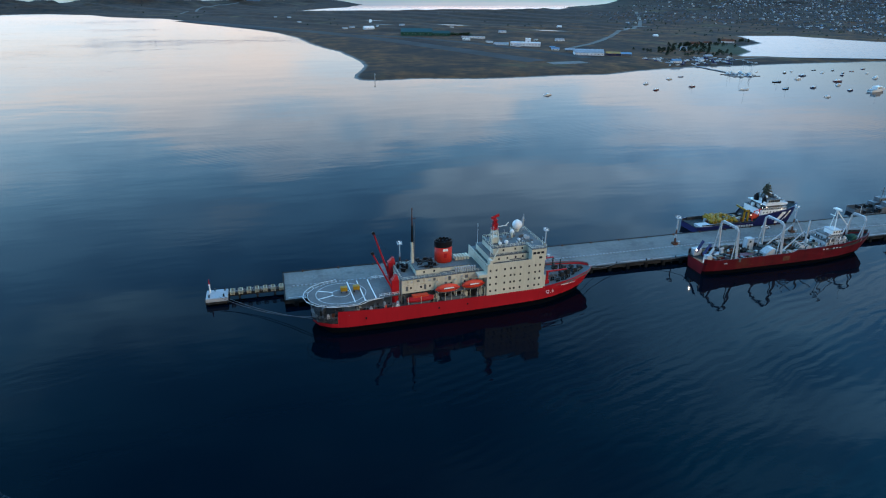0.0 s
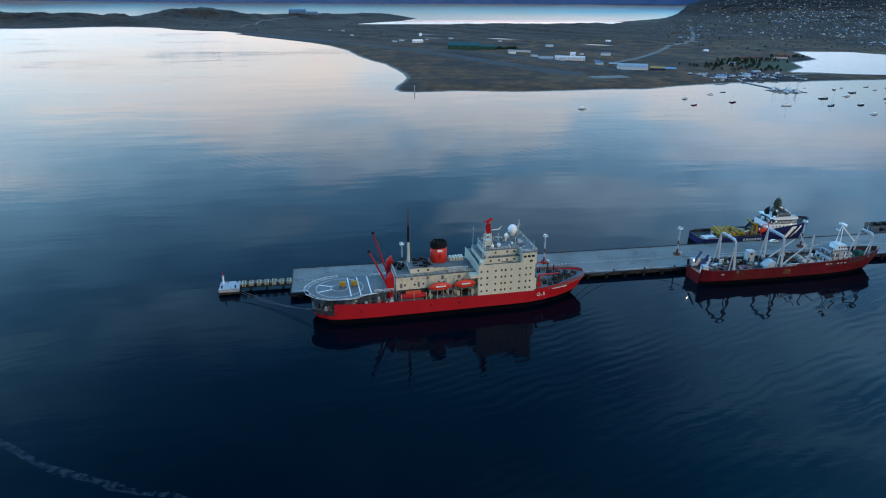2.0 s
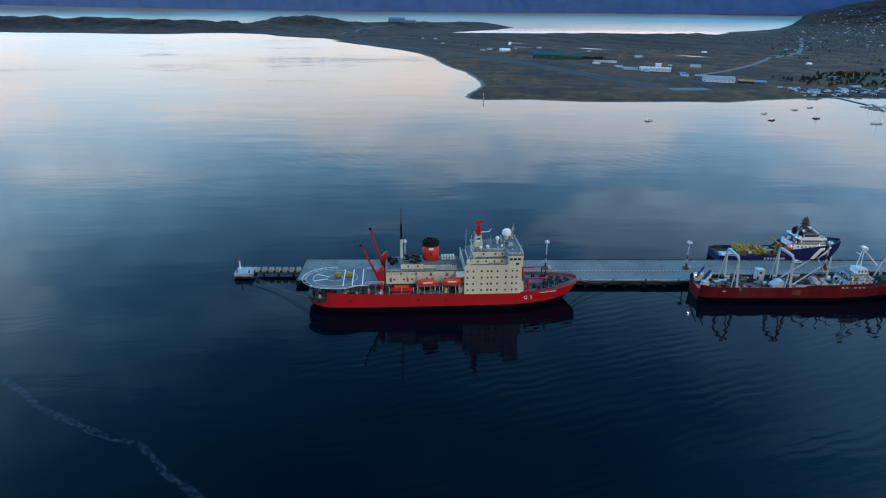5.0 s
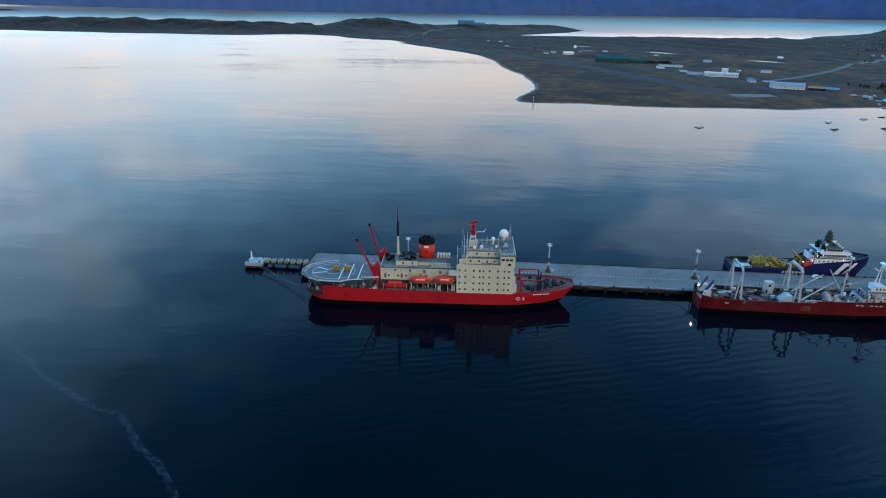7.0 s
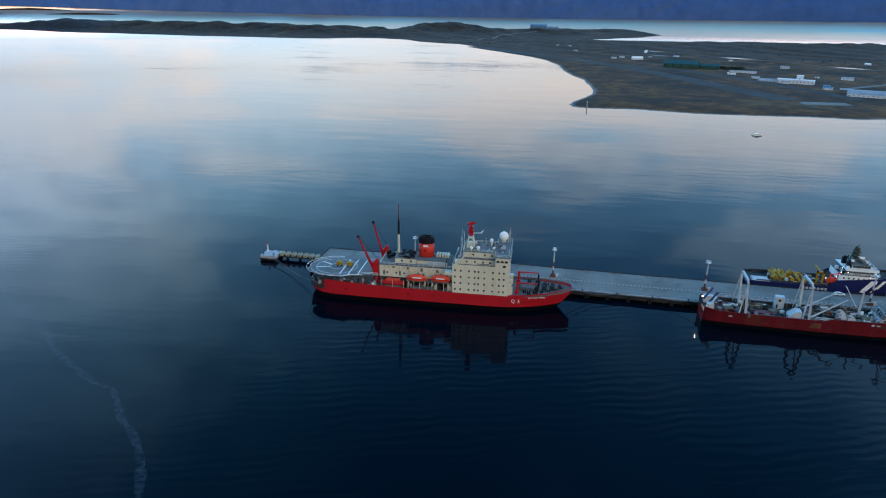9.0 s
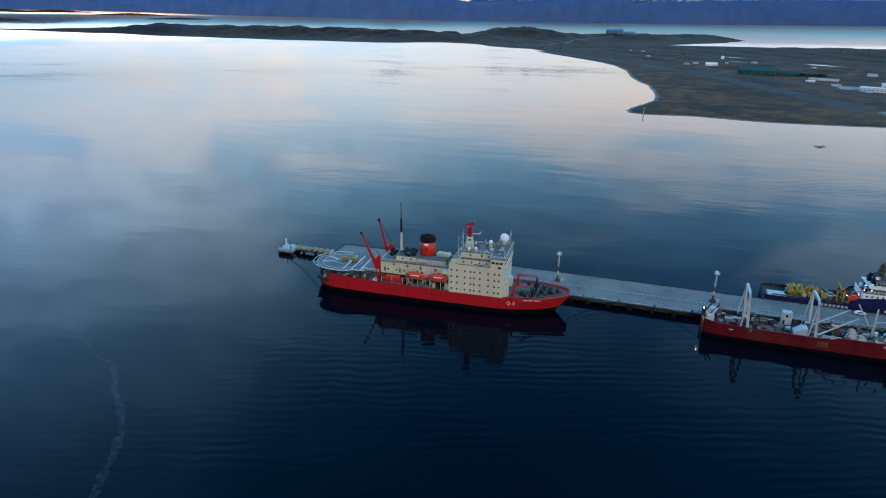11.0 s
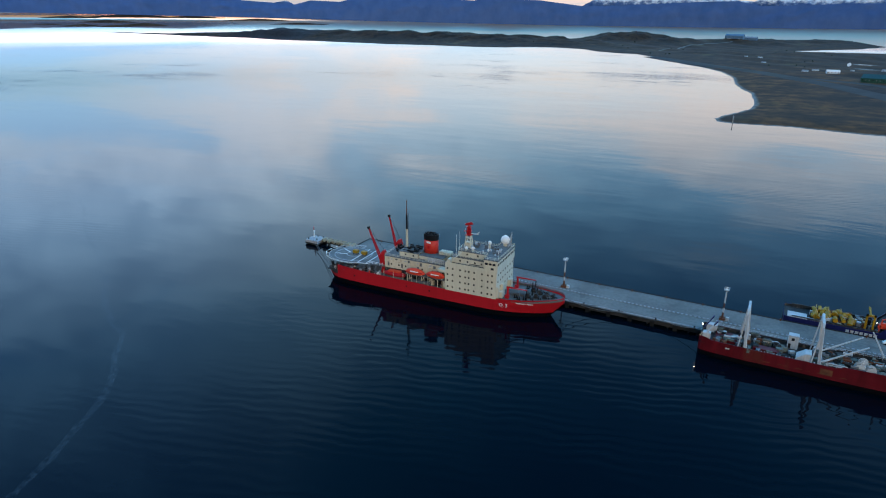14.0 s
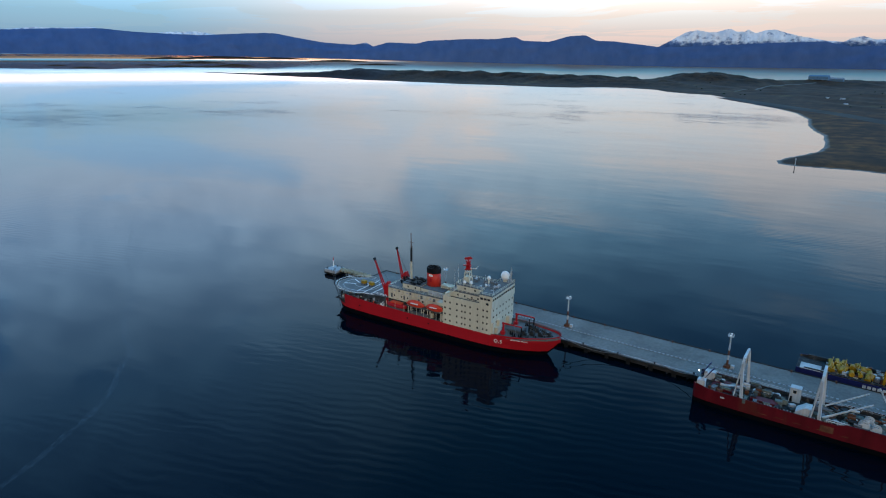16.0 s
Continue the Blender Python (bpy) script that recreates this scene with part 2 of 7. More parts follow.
# ---- mesh tools ----
class Build:
    """Collects faces of one part; each face has a material slot."""

    def __init__(self):
        self.v, self.f, self.m = [], [], []

    def add(self, verts, faces, slot=0):
        n = len(self.v)
        self.v.extend([tuple(p) for p in verts])
        self.f.extend([tuple(i + n for i in f) for f in faces])
        self.m.extend([slot] * len(faces))
        return self

    def box(self, x0, x1, y0, y1, z0, z1, slot=0, mat=None):
        p = [(x, y, z) for z in (z0, z1) for y in (y0, y1) for x in (x0, x1)]
        if mat is not None:
            p = [mat @ Vector(q) for q in p]
        return self.add(p, [(0, 2, 3, 1), (4, 5, 7, 6), (0, 1, 5, 4), (2, 6, 7, 3), (0, 4, 6, 2), (1, 3, 7, 5)], slot)

    def beam(self, a, b, w, h=None, slot=0, w2=None):
        """A square bar from a to b, w wide and h deep; w2: its width at b."""
        a, b = Vector(a), Vector(b)
        d = (b - a).normalized()
        side = d.cross(Vector((0, 0, 1)))
        if side.length < 1e-3:
            side = Vector((1, 0, 0))
        side.normalize()
        up = side.cross(d)
        h = h or w
        k = (w2 or w) / w
        p = []
        for c, s in ((a, 1), (b, k)):
            for i, j in ((-1, -1), (1, -1), (1, 1), (-1, 1)):
                p.append(c + side * (i * w * s / 2) + up * (j * h * s / 2))
        return self.add(p, [(0, 3, 2, 1), (4, 5, 6, 7), (0, 1, 5, 4), (1, 2, 6, 5), (2, 3, 7, 6), (3, 0, 4, 7)], slot)

    def tube(self, a, b, r, r2=None, n=10, slot=0, sx=1.0):
        a, b = Vector(a), Vector(b)
        d = (b - a).normalized()
        side = d.cross(Vector((0, 0, 1)))
        side = Vector((1, 0, 0)) if side.length < 1e-3 else side.normalized()
        up = d.cross(side)
        r2 = r if r2 is None else r2
        p = []
        for c, q in ((a, r), (b, r2)):
            for i in range(n):
                t = 2 * math.pi * i / n
                p.append(c + side * (q * sx * math.cos(t)) + up * (q * math.sin(t)))
        f = [(i, (i + 1) % n, n + (i + 1) % n, n + i) for i in range(n)]
        f += [tuple(reversed(range(n))), tuple(range(n, 2 * n))]
        return self.add(p, f, slot)

    def ball(self, c, r, n=14, rows=8, slot=0, squash=(1, 1, 1)):
        p = [(c[0] + r * squash[0] * math.sin(math.pi * j / rows) * math.cos(2 * math.pi * i / n),
              c[1] + r * squash[1] * math.sin(math.pi * j / rows) * math.sin(2 * math.pi * i / n),
              c[2] + r * squash[2] * math.cos(math.pi * j / rows)) for j in range(rows + 1) for i in range(n)]
        f = [(j * n + i, (j + 1) * n + i, (j + 1) * n + (i + 1) % n, j * n + (i + 1) % n) for j in range(rows) for i in range(n)]
        return self.add(p, f, slot)

    def prism(self, poly, z0, z1, slot=0, top_slot=None):
        n = len(poly)
        p = [(x, y, z0) for x, y in poly] + [(x, y, z1) for x, y in poly]
        self.add(p, [(i, (i + 1) % n, n + (i + 1) % n, n + i) for i in range(n)] + [tuple(reversed(range(n)))], slot)
        return self.add([(x, y, z1) for x, y in poly], [tuple(range(n))], slot if top_slot is None else top_slot)

    def loft(self, rings, slots=None, caps=True):
        n = len(rings[0])
        base = len(self.v)
        for r in rings:
            self.v.extend([tuple(p) for p in r])
        for j in range(len(rings) - 1):
            for i in range(n - 1):
                a = base + j * n + i
                self.f.append((a, a + 1, a + n + 1, a + n))
                self.m.append(slots[i] if slots else 0)
        if caps:
            self.f.append(tuple(base + i for i in range(n)))
            self.f.append(tuple(base + (len(rings) - 1) * n + i for i in reversed(range(n))))
            self.m.extend([0, 0])
        return self

    def ring(self, c, r, w, z, n=56, slot=0, h=0.05):
        """A flat painted or tubular ring."""
        for i in range(n):
            t0, t1 = 2 * math.pi * i / n, 2 * math.pi * (i + 1) / n
            q = [(c[0] + s * math.cos(t), c[1] + s * math.sin(t)) for t, s in ((t0, r - w / 2), (t1, r - w / 2), (t1, r + w / 2), (t0, r + w / 2))]
            self.prism(q[::-1], z, z + h, slot)
        return self

    def rail(self, pts, z, h=1.1, w=0.1, step=2.0, slot=0, bars=2):
        """A guard rail along pts on a deck at z."""
        for (x0, y0), (x1, y1) in zip(pts, pts[1:]):
            n = max(1, round(math.hypot(x1 - x0, y1 - y0) / step))
            for i in range(n + 1):
                x, y = x0 + (x1 - x0) * i / n, y0 + (y1 - y0) * i / n
                self.beam((x, y, z), (x, y, z + h), w, slot=slot)
            for k in range(bars):
                zz = z + h * (k + 1) / bars
                self.beam((x0, y0, zz), (x1, y1, zz), w, slot=slot)
        return self

    def mesh(self, name, mats, smooth=False):
        me = bpy.data.meshes.new(name)
        me.from_pydata(self.v, [], self.f)
        for m in mats:
            me.materials.append(m)
        me.polygons.foreach_set("material_index", self.m)
        if smooth:
            me.polygons.foreach_set("use_smooth", [True] * len(self.f))
        me.validate()
        me.update()
        bm = bmesh.new()
        bm.from_mesh(me)
        bmesh.ops.recalc_face_normals(bm, faces=bm.faces)
        bm.to_mesh(me)
        bm.free()
        return me


def part(name, b, mats, parent=None, label="", smooth=False):
    mats = mats if isinstance(mats, (list, tuple)) else [mats]
    ob = new(name, b.mesh(name, mats, smooth))
    if parent is not None:
        ob.parent = parent
    return tagged(ob, label)


def thing(name, x, y, z, label, category, group="", rz=0.0):
    ob = new(name)
    ob.matrix_world = pose(x, y, z, 0, 0, rz)
    return tagged(ob, label, category, group)


def lettering(name, text, size, m, mat, parent, thick=0.03):
    """Raised letters as a mesh part."""
    cu = bpy.data.curves.new(name, "FONT")
    cu.body, cu.size, cu.extrude, cu.align_x, cu.align_y = text, size, thick, "CENTER", "CENTER"
    cu.space_character = 1.3
    tmp = new(name + "_shape", cu)
    bpy.context.view_layer.update()
    me = bpy.data.meshes.new_from_object(tmp.evaluated_get(bpy.context.evaluated_depsgraph_get()))
    bpy.data.objects.remove(tmp)
    me.materials.clear()
    me.materials.append(mat)
    ob = new(name, me)
    ob.parent = parent
    ob.matrix_local = m
    return ob


# ---- water ----
WATER = bpy.data.materials.new("calm_sea")
WATER.use_nodes = True
nt = WATER.node_tree
bs = nt.nodes["Principled BSDF"]
bs.inputs["Base Color"].default_value = (0.0001, 0.0023, 0.0052, 1)
bs.inputs["Roughness"].default_value = 0.045
bs.inputs["IOR"].default_value = 1.10
tc = nt.nodes.new("ShaderNodeTexCoord")


def wave_noise(scale, stretch, turn, detail=2.0):
    mp = nt.nodes.new("ShaderNodeMapping")
    mp.inputs["Rotation"].default_value = (0, 0, radians(turn))
    mp.inputs["Scale"].default_value = (stretch, 1, 1)
    nt.links.new(tc.outputs["Object"], mp.inputs[0])
    n = nt.nodes.new("ShaderNodeTexNoise")
    n.inputs["Scale"].default_value, n.inputs["Detail"].default_value = scale, detail
    nt.links.new(mp.outputs[0], n.inputs["Vector"])
    return n.outputs["Fac"]


def nmath(op, a, b):
    n = nt.nodes.new("ShaderNodeMath")
    n.operation = op
    for i, v in enumerate((a, b)):
        if isinstance(v, (int, float)):
            n.inputs[i].default_value = v
        else:
            nt.links.new(v, n.inputs[i])
    return n.outputs[0]


swell = wave_noise(0.014, 0.55, 14, 1.0)
ripple = wave_noise(0.22, 0.35, -18, 2.0)
chop = wave_noise(0.9, 0.5, 30, 2.0)
waver = wave_noise(0.05, 0.35, 6, 2.0)
patch = nt.nodes.new("ShaderNodeMapRange")
patch.inputs["From Min"].default_value, patch.inputs["From Max"].default_value = 0.42, 0.62
nt.links.new(wave_noise(0.006, 0.6, 20, 3.0), patch.inputs[0])
bands = nt.nodes.new("ShaderNodeTexWave")
bands.inputs["Scale"].default_value, bands.inputs["Distortion"].default_value = 0.075, 7.0
bands.inputs["Detail"].default_value, bands.inputs["Detail Scale"].default_value = 2.0, 0.6
bm_ = nt.nodes.new("ShaderNodeMapping")
bm_.inputs["Rotation"].default_value = (0, 0, radians(72))
nt.links.new(tc.outputs["Object"], bm_.inputs[0])
nt.links.new(bm_.outputs[0], bands.inputs["Vector"])
train = nt.nodes.new("ShaderNodeMapRange")
train.inputs["From Min"].default_value, train.inputs["From Max"].default_value = 0.50, 0.63
nt.links.new(wave_noise(0.0045, 0.5, -35, 2.0), train.inputs[0])
wavelets = nmath("MULTIPLY", nmath("MULTIPLY", bands.outputs["Fac"], 0.027), nmath("MULTIPLY", train.outputs[0], nmath("MULTIPLY", wave_noise(0.05, 0.4, 40, 3.0), 1.6)))
hsum = nmath("ADD", wavelets, nmath("ADD", nmath("ADD", nmath("MULTIPLY", swell, 0.34), nmath("MULTIPLY", waver, 0.12)),
             nmath("MULTIPLY", nmath("ADD", nmath("MULTIPLY", ripple, 0.032), nmath("MULTIPLY", chop, 0.010)),
                   nmath("ADD", nmath("MULTIPLY", patch.outputs[0], 1.0), 0.22))))
bp = nt.nodes.new("ShaderNodeBump")
bp.inputs["Strength"].default_value, bp.inputs["Distance"].default_value = 1.0, 1.0
nt.links.new(hsum, bp.inputs["Height"])
nt.links.new(bp.outputs[0], bs.inputs["Normal"])

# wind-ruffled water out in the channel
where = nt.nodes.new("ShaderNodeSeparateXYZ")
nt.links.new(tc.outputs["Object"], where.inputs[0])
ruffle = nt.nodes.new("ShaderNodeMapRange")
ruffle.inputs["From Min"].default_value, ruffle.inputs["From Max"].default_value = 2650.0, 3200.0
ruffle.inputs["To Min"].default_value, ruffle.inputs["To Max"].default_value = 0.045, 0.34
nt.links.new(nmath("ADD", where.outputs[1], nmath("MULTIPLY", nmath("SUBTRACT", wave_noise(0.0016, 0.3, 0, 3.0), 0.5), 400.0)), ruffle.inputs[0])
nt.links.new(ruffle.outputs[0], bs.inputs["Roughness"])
# small waves show faces turned to the eye; the lean is enlarged with distance to mirror sky above the mountains
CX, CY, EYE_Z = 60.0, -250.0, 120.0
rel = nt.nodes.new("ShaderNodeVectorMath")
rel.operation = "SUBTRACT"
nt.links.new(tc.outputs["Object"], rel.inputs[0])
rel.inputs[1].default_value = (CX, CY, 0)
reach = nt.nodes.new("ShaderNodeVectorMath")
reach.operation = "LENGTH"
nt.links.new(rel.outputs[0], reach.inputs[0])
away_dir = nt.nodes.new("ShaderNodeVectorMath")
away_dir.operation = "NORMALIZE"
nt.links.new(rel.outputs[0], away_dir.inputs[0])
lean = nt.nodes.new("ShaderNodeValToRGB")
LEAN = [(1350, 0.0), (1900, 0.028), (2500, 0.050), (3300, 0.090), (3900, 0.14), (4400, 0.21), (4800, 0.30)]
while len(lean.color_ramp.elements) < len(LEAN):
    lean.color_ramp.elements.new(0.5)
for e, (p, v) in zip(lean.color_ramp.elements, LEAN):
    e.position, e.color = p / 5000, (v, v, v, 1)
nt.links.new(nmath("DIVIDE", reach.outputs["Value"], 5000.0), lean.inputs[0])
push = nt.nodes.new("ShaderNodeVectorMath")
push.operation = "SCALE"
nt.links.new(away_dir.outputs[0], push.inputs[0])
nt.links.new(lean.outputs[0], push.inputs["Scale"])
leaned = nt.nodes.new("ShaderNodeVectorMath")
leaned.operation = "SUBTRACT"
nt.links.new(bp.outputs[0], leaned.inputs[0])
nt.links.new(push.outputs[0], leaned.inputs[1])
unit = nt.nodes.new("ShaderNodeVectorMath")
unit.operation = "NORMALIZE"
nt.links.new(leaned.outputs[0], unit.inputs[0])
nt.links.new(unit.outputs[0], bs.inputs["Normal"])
# channel turned metallic; its base and edge tints stand in for pale sky reflection
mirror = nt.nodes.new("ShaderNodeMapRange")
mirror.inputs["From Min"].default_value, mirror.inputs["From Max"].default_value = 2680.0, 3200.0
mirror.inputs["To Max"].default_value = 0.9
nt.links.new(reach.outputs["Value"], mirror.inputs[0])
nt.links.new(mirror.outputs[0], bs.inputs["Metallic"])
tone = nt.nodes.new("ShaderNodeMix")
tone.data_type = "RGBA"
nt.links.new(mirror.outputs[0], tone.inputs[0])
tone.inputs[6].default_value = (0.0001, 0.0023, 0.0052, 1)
painted_glint = nt.nodes.new("ShaderNodeValToRGB")
PAINTED_GLINT = [(2600, (0.12, 0.11, 0.11)), (2950, (0.26, 0.20, 0.17)), (3200, (0.74, 0.40, 0.28)), (3900, (0.98, 0.50, 0.32)), (4450, (0.94, 0.56, 0.40)), (4800, (0.66, 0.53, 0.47))]
while len(painted_glint.color_ramp.elements) < len(PAINTED_GLINT):
    painted_glint.color_ramp.elements.new(0.5)
for e, (p, v) in zip(painted_glint.color_ramp.elements, PAINTED_GLINT):
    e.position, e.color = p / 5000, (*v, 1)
nt.links.new(nmath("DIVIDE", nmath("ADD", reach.outputs["Value"], nmath("MULTIPLY", nmath("SUBTRACT", wave_noise(0.004, 0.12, 4, 3.0), 0.5), 900.0)), 5000.0), painted_glint.inputs[0])
nt.links.new(painted_glint.outputs[0], tone.inputs[7])
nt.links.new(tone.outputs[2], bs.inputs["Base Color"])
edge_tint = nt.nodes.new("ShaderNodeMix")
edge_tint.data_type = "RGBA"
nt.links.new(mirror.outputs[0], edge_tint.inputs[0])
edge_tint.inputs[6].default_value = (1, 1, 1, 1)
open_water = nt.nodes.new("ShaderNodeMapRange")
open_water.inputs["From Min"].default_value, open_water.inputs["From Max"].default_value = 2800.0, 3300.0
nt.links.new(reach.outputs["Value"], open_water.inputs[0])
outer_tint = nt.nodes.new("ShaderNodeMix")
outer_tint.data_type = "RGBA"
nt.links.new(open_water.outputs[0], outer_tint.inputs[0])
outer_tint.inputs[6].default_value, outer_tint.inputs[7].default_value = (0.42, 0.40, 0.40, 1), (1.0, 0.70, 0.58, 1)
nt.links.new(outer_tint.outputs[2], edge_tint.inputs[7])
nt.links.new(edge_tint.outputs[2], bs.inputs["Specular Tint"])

# Beyond 3.3 km the land and sea are drawn together towards the eye along the line of sight, so that they stay within the view's depth.
NEAR_R, FAR_SPAN = 3300.0, 1500.0


def far_place(x, y, z):
    dx, dy = x - CX, y - CY
    r = math.hypot(dx, dy)
    if r <= NEAR_R:
        return x, y, z
    k = (NEAR_R + FAR_SPAN * (1 - math.exp(-(r - NEAR_R) / FAR_SPAN))) / r
    return CX + dx * k, CY + dy * k, EYE_Z - (EYE_Z - z) * k


# bearing, anticlockwise from straight ahead, and height above the level of the eye, in degrees
SHORE = [(-180, -0.6), (-60, -0.45), (-31, -0.45), (-19, -0.58), (-9, -0.67), (0, -0.75), (7, -0.77), (15, -0.74), (24, -0.66), (35, -0.47), (43, -0.29), (53, -0.14), (61, -0.04), (80, -0.03), (120, -0.3), (180, -0.6)]


def shore_distance(az):
    return EYE_Z / math.tan(radians(max(-float(np.interp(az, [q[0] for q in SHORE], [q[1] for q in SHORE])), 0.03)))


radii = [0, 60, 150, 300, 600, 1000, 1500, 2100, 2700, 3300] + [3300 + 260 * i for i in range(1, 16)] + [8000, 9000, 10500, 13000, 17000, 26000, 60000]
b = Build()
NA = 360
for r in radii:
    for i in range(NA):
        a = 2 * math.pi * i / NA
        az = math.degrees((a + math.pi) % (2 * math.pi) - math.pi)
        q = min(r, 1.03 * shore_distance(az) + 0.002 * r)
        b.v.append(far_place(CX - q * math.sin(a), CY + q * math.cos(a), 0.0))
for j in range(len(radii) - 1):
    for i in range(NA):
        b.f.append((j * NA + i, j * NA + (i + 1) % NA, (j + 1) * NA + (i + 1) % NA, (j + 1) * NA + i))
        b.m.append(0)
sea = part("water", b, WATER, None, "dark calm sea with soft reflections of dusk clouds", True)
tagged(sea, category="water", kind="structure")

# ---- mountains across the channel ----
def slope_noise(scale, squash, detail, rough=0.6):
    mp = nt.nodes.new("ShaderNodeMapping")
    mp.inputs["Scale"].default_value = (1, 1, squash)
    nt.links.new(geo.outputs["Position"], mp.inputs[0])
    n = nt.nodes.new("ShaderNodeTexNoise")
    n.inputs["Scale"].default_value, n.inputs["Detail"].default_value = scale, detail
    n.inputs["Roughness"].default_value = rough
    nt.links.new(mp.outputs[0], n.inputs["Vector"])
    return n.outputs["Fac"]


def colour_mix(fac, a, c):
    n = nt.nodes.new("ShaderNodeMix")
    n.data_type = "RGBA"
    nt.links.new(fac, n.inputs[0])
    for i, v in ((6, a), (7, c)):
        if isinstance(v, tuple):
            n.inputs[i].default_value = (*v, 1)
        else:
            nt.links.new(v, n.inputs[i])
    return n.outputs[2]


def span_of(v, lo, hi):
    n = nt.nodes.new("ShaderNodeMapRange")
    n.inputs["From Min"].default_value, n.inputs["From Max"].default_value = lo, hi
    nt.links.new(v, n.inputs[0])
    return n.outputs[0]


def mountain_material(name, low, high, snowy):
    global nt, geo, sp
    m = bpy.data.materials.new(name)
    m.use_nodes = True
    nt = m.node_tree
    bs = nt.nodes["Principled BSDF"]
    bs.inputs["Roughness"].default_value = 0.95
    bs.inputs["Specular IOR Level"].default_value = 0.1
    geo = nt.nodes.new("ShaderNodeNewGeometry")
    sp = nt.nodes.new("ShaderNodeSeparateXYZ")
    nt.links.new(geo.outputs["Position"], sp.inputs[0])
    # forest, snow and rock colours hold the blue haze of distance
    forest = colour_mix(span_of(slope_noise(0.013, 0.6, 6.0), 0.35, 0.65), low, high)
    if snowy:
        ribs = slope_noise(0.026, 1.5, 8.0, 0.62)
        line = nmath("ADD", sp.outputs[2], nmath("MULTIPLY", nmath("SUBTRACT", slope_noise(0.030, 1.4, 7.0), 0.5), 90.0))
        cover = nmath("MULTIPLY", span_of(line, 196.0, 226.0), 1.0)
        bare = span_of(nmath("SUBTRACT", ribs, nmath("MULTIPLY", cover, 0.16)), 0.36, 0.52)
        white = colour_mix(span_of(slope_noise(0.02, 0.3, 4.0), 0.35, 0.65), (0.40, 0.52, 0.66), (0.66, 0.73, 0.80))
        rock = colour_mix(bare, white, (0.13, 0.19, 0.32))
        forest = colour_mix(cover, forest, rock)
    nt.links.new(forest, bs.inputs["Base Color"])
    return m


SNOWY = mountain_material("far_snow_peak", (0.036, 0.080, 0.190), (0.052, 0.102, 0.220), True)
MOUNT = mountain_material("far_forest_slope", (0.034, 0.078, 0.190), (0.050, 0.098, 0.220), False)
RIDGE = [(-180, 1.4), (-90, 1.6), (-60, 1.5), (-40, 1.4), (-30, 1.3), (-22, 1.1), (-15, 1.05), (-8, 1.05), (-3, 0.95), (1.0, 0.80), (2.6, 0.80), (4.1, 1.16), (7.0, 1.09), (10.1, 0.93), (11.8, 0.84), (14.3, 0.75), (16.0, 0.75), (17.3, 0.92),
         (19.6, 1.19), (21.0, 1.23), (21.9, 1.68), (23.3, 1.58), (24.9, 1.13), (27.1, 1.21), (27.8, 1.53), (29.5, 1.34), (31.9, 1.33), (35.3, 1.17), (36.2, 0.93), (38.7, 1.01), (40.2, 0.62), (43.5, 0.87), (45.8, 1.21),
         (48.1, 1.64), (49.0, 1.67), (50.8, 1.60), (53.9, 1.42), (56.9, 1.50), (58.9, 1.59), (61.2, 1.79), (64.6, 1.71), (68.1, 1.54), (80, 1.6), (120, 1.7), (180, 1.4)]
PEAKS = [(-30, 1.2), (-24, 1.9), (-20, 1.4), (-16, 1.9), (-11, 1.7), (-7, 2.0), (-3, 1.5), (-1, 1.35), (1.0, 1.26), (1.8, 1.50), (2.4, 1.42), (3.0, 1.12), (4.1, 1.20), (5.6, 1.49), (6.7, 1.74), (7.6, 2.03), (8.3, 1.96), (8.9, 1.76), (9.5, 2.05), (9.7, 1.89), (10.3, 1.89),
         (10.7, 2.10), (11.1, 2.06), (11.7, 1.86), (12.3, 1.86), (13.1, 2.04), (14.0, 1.87), (15.2, 1.19), (16.2, 0.66), (20, 0.3)]
LEFT_PEAKS = [(37, 0.3), (40.0, 0.67), (40.6, 0.99), (41.6, 0.80), (43.5, 0.92), (45.3, 1.04), (47, 0.9), (51.7, 1.41), (53.2, 1.52), (54.3, 1.72), (55.2, 1.66), (56.4, 1.63), (57.3, 1.53), (58.9, 1.59), (61.1, 1.75), (62.0, 1.89), (62.8, 1.83), (64.6, 1.75), (65.5, 1.78), (67.1, 1.64), (72, 1.3)]


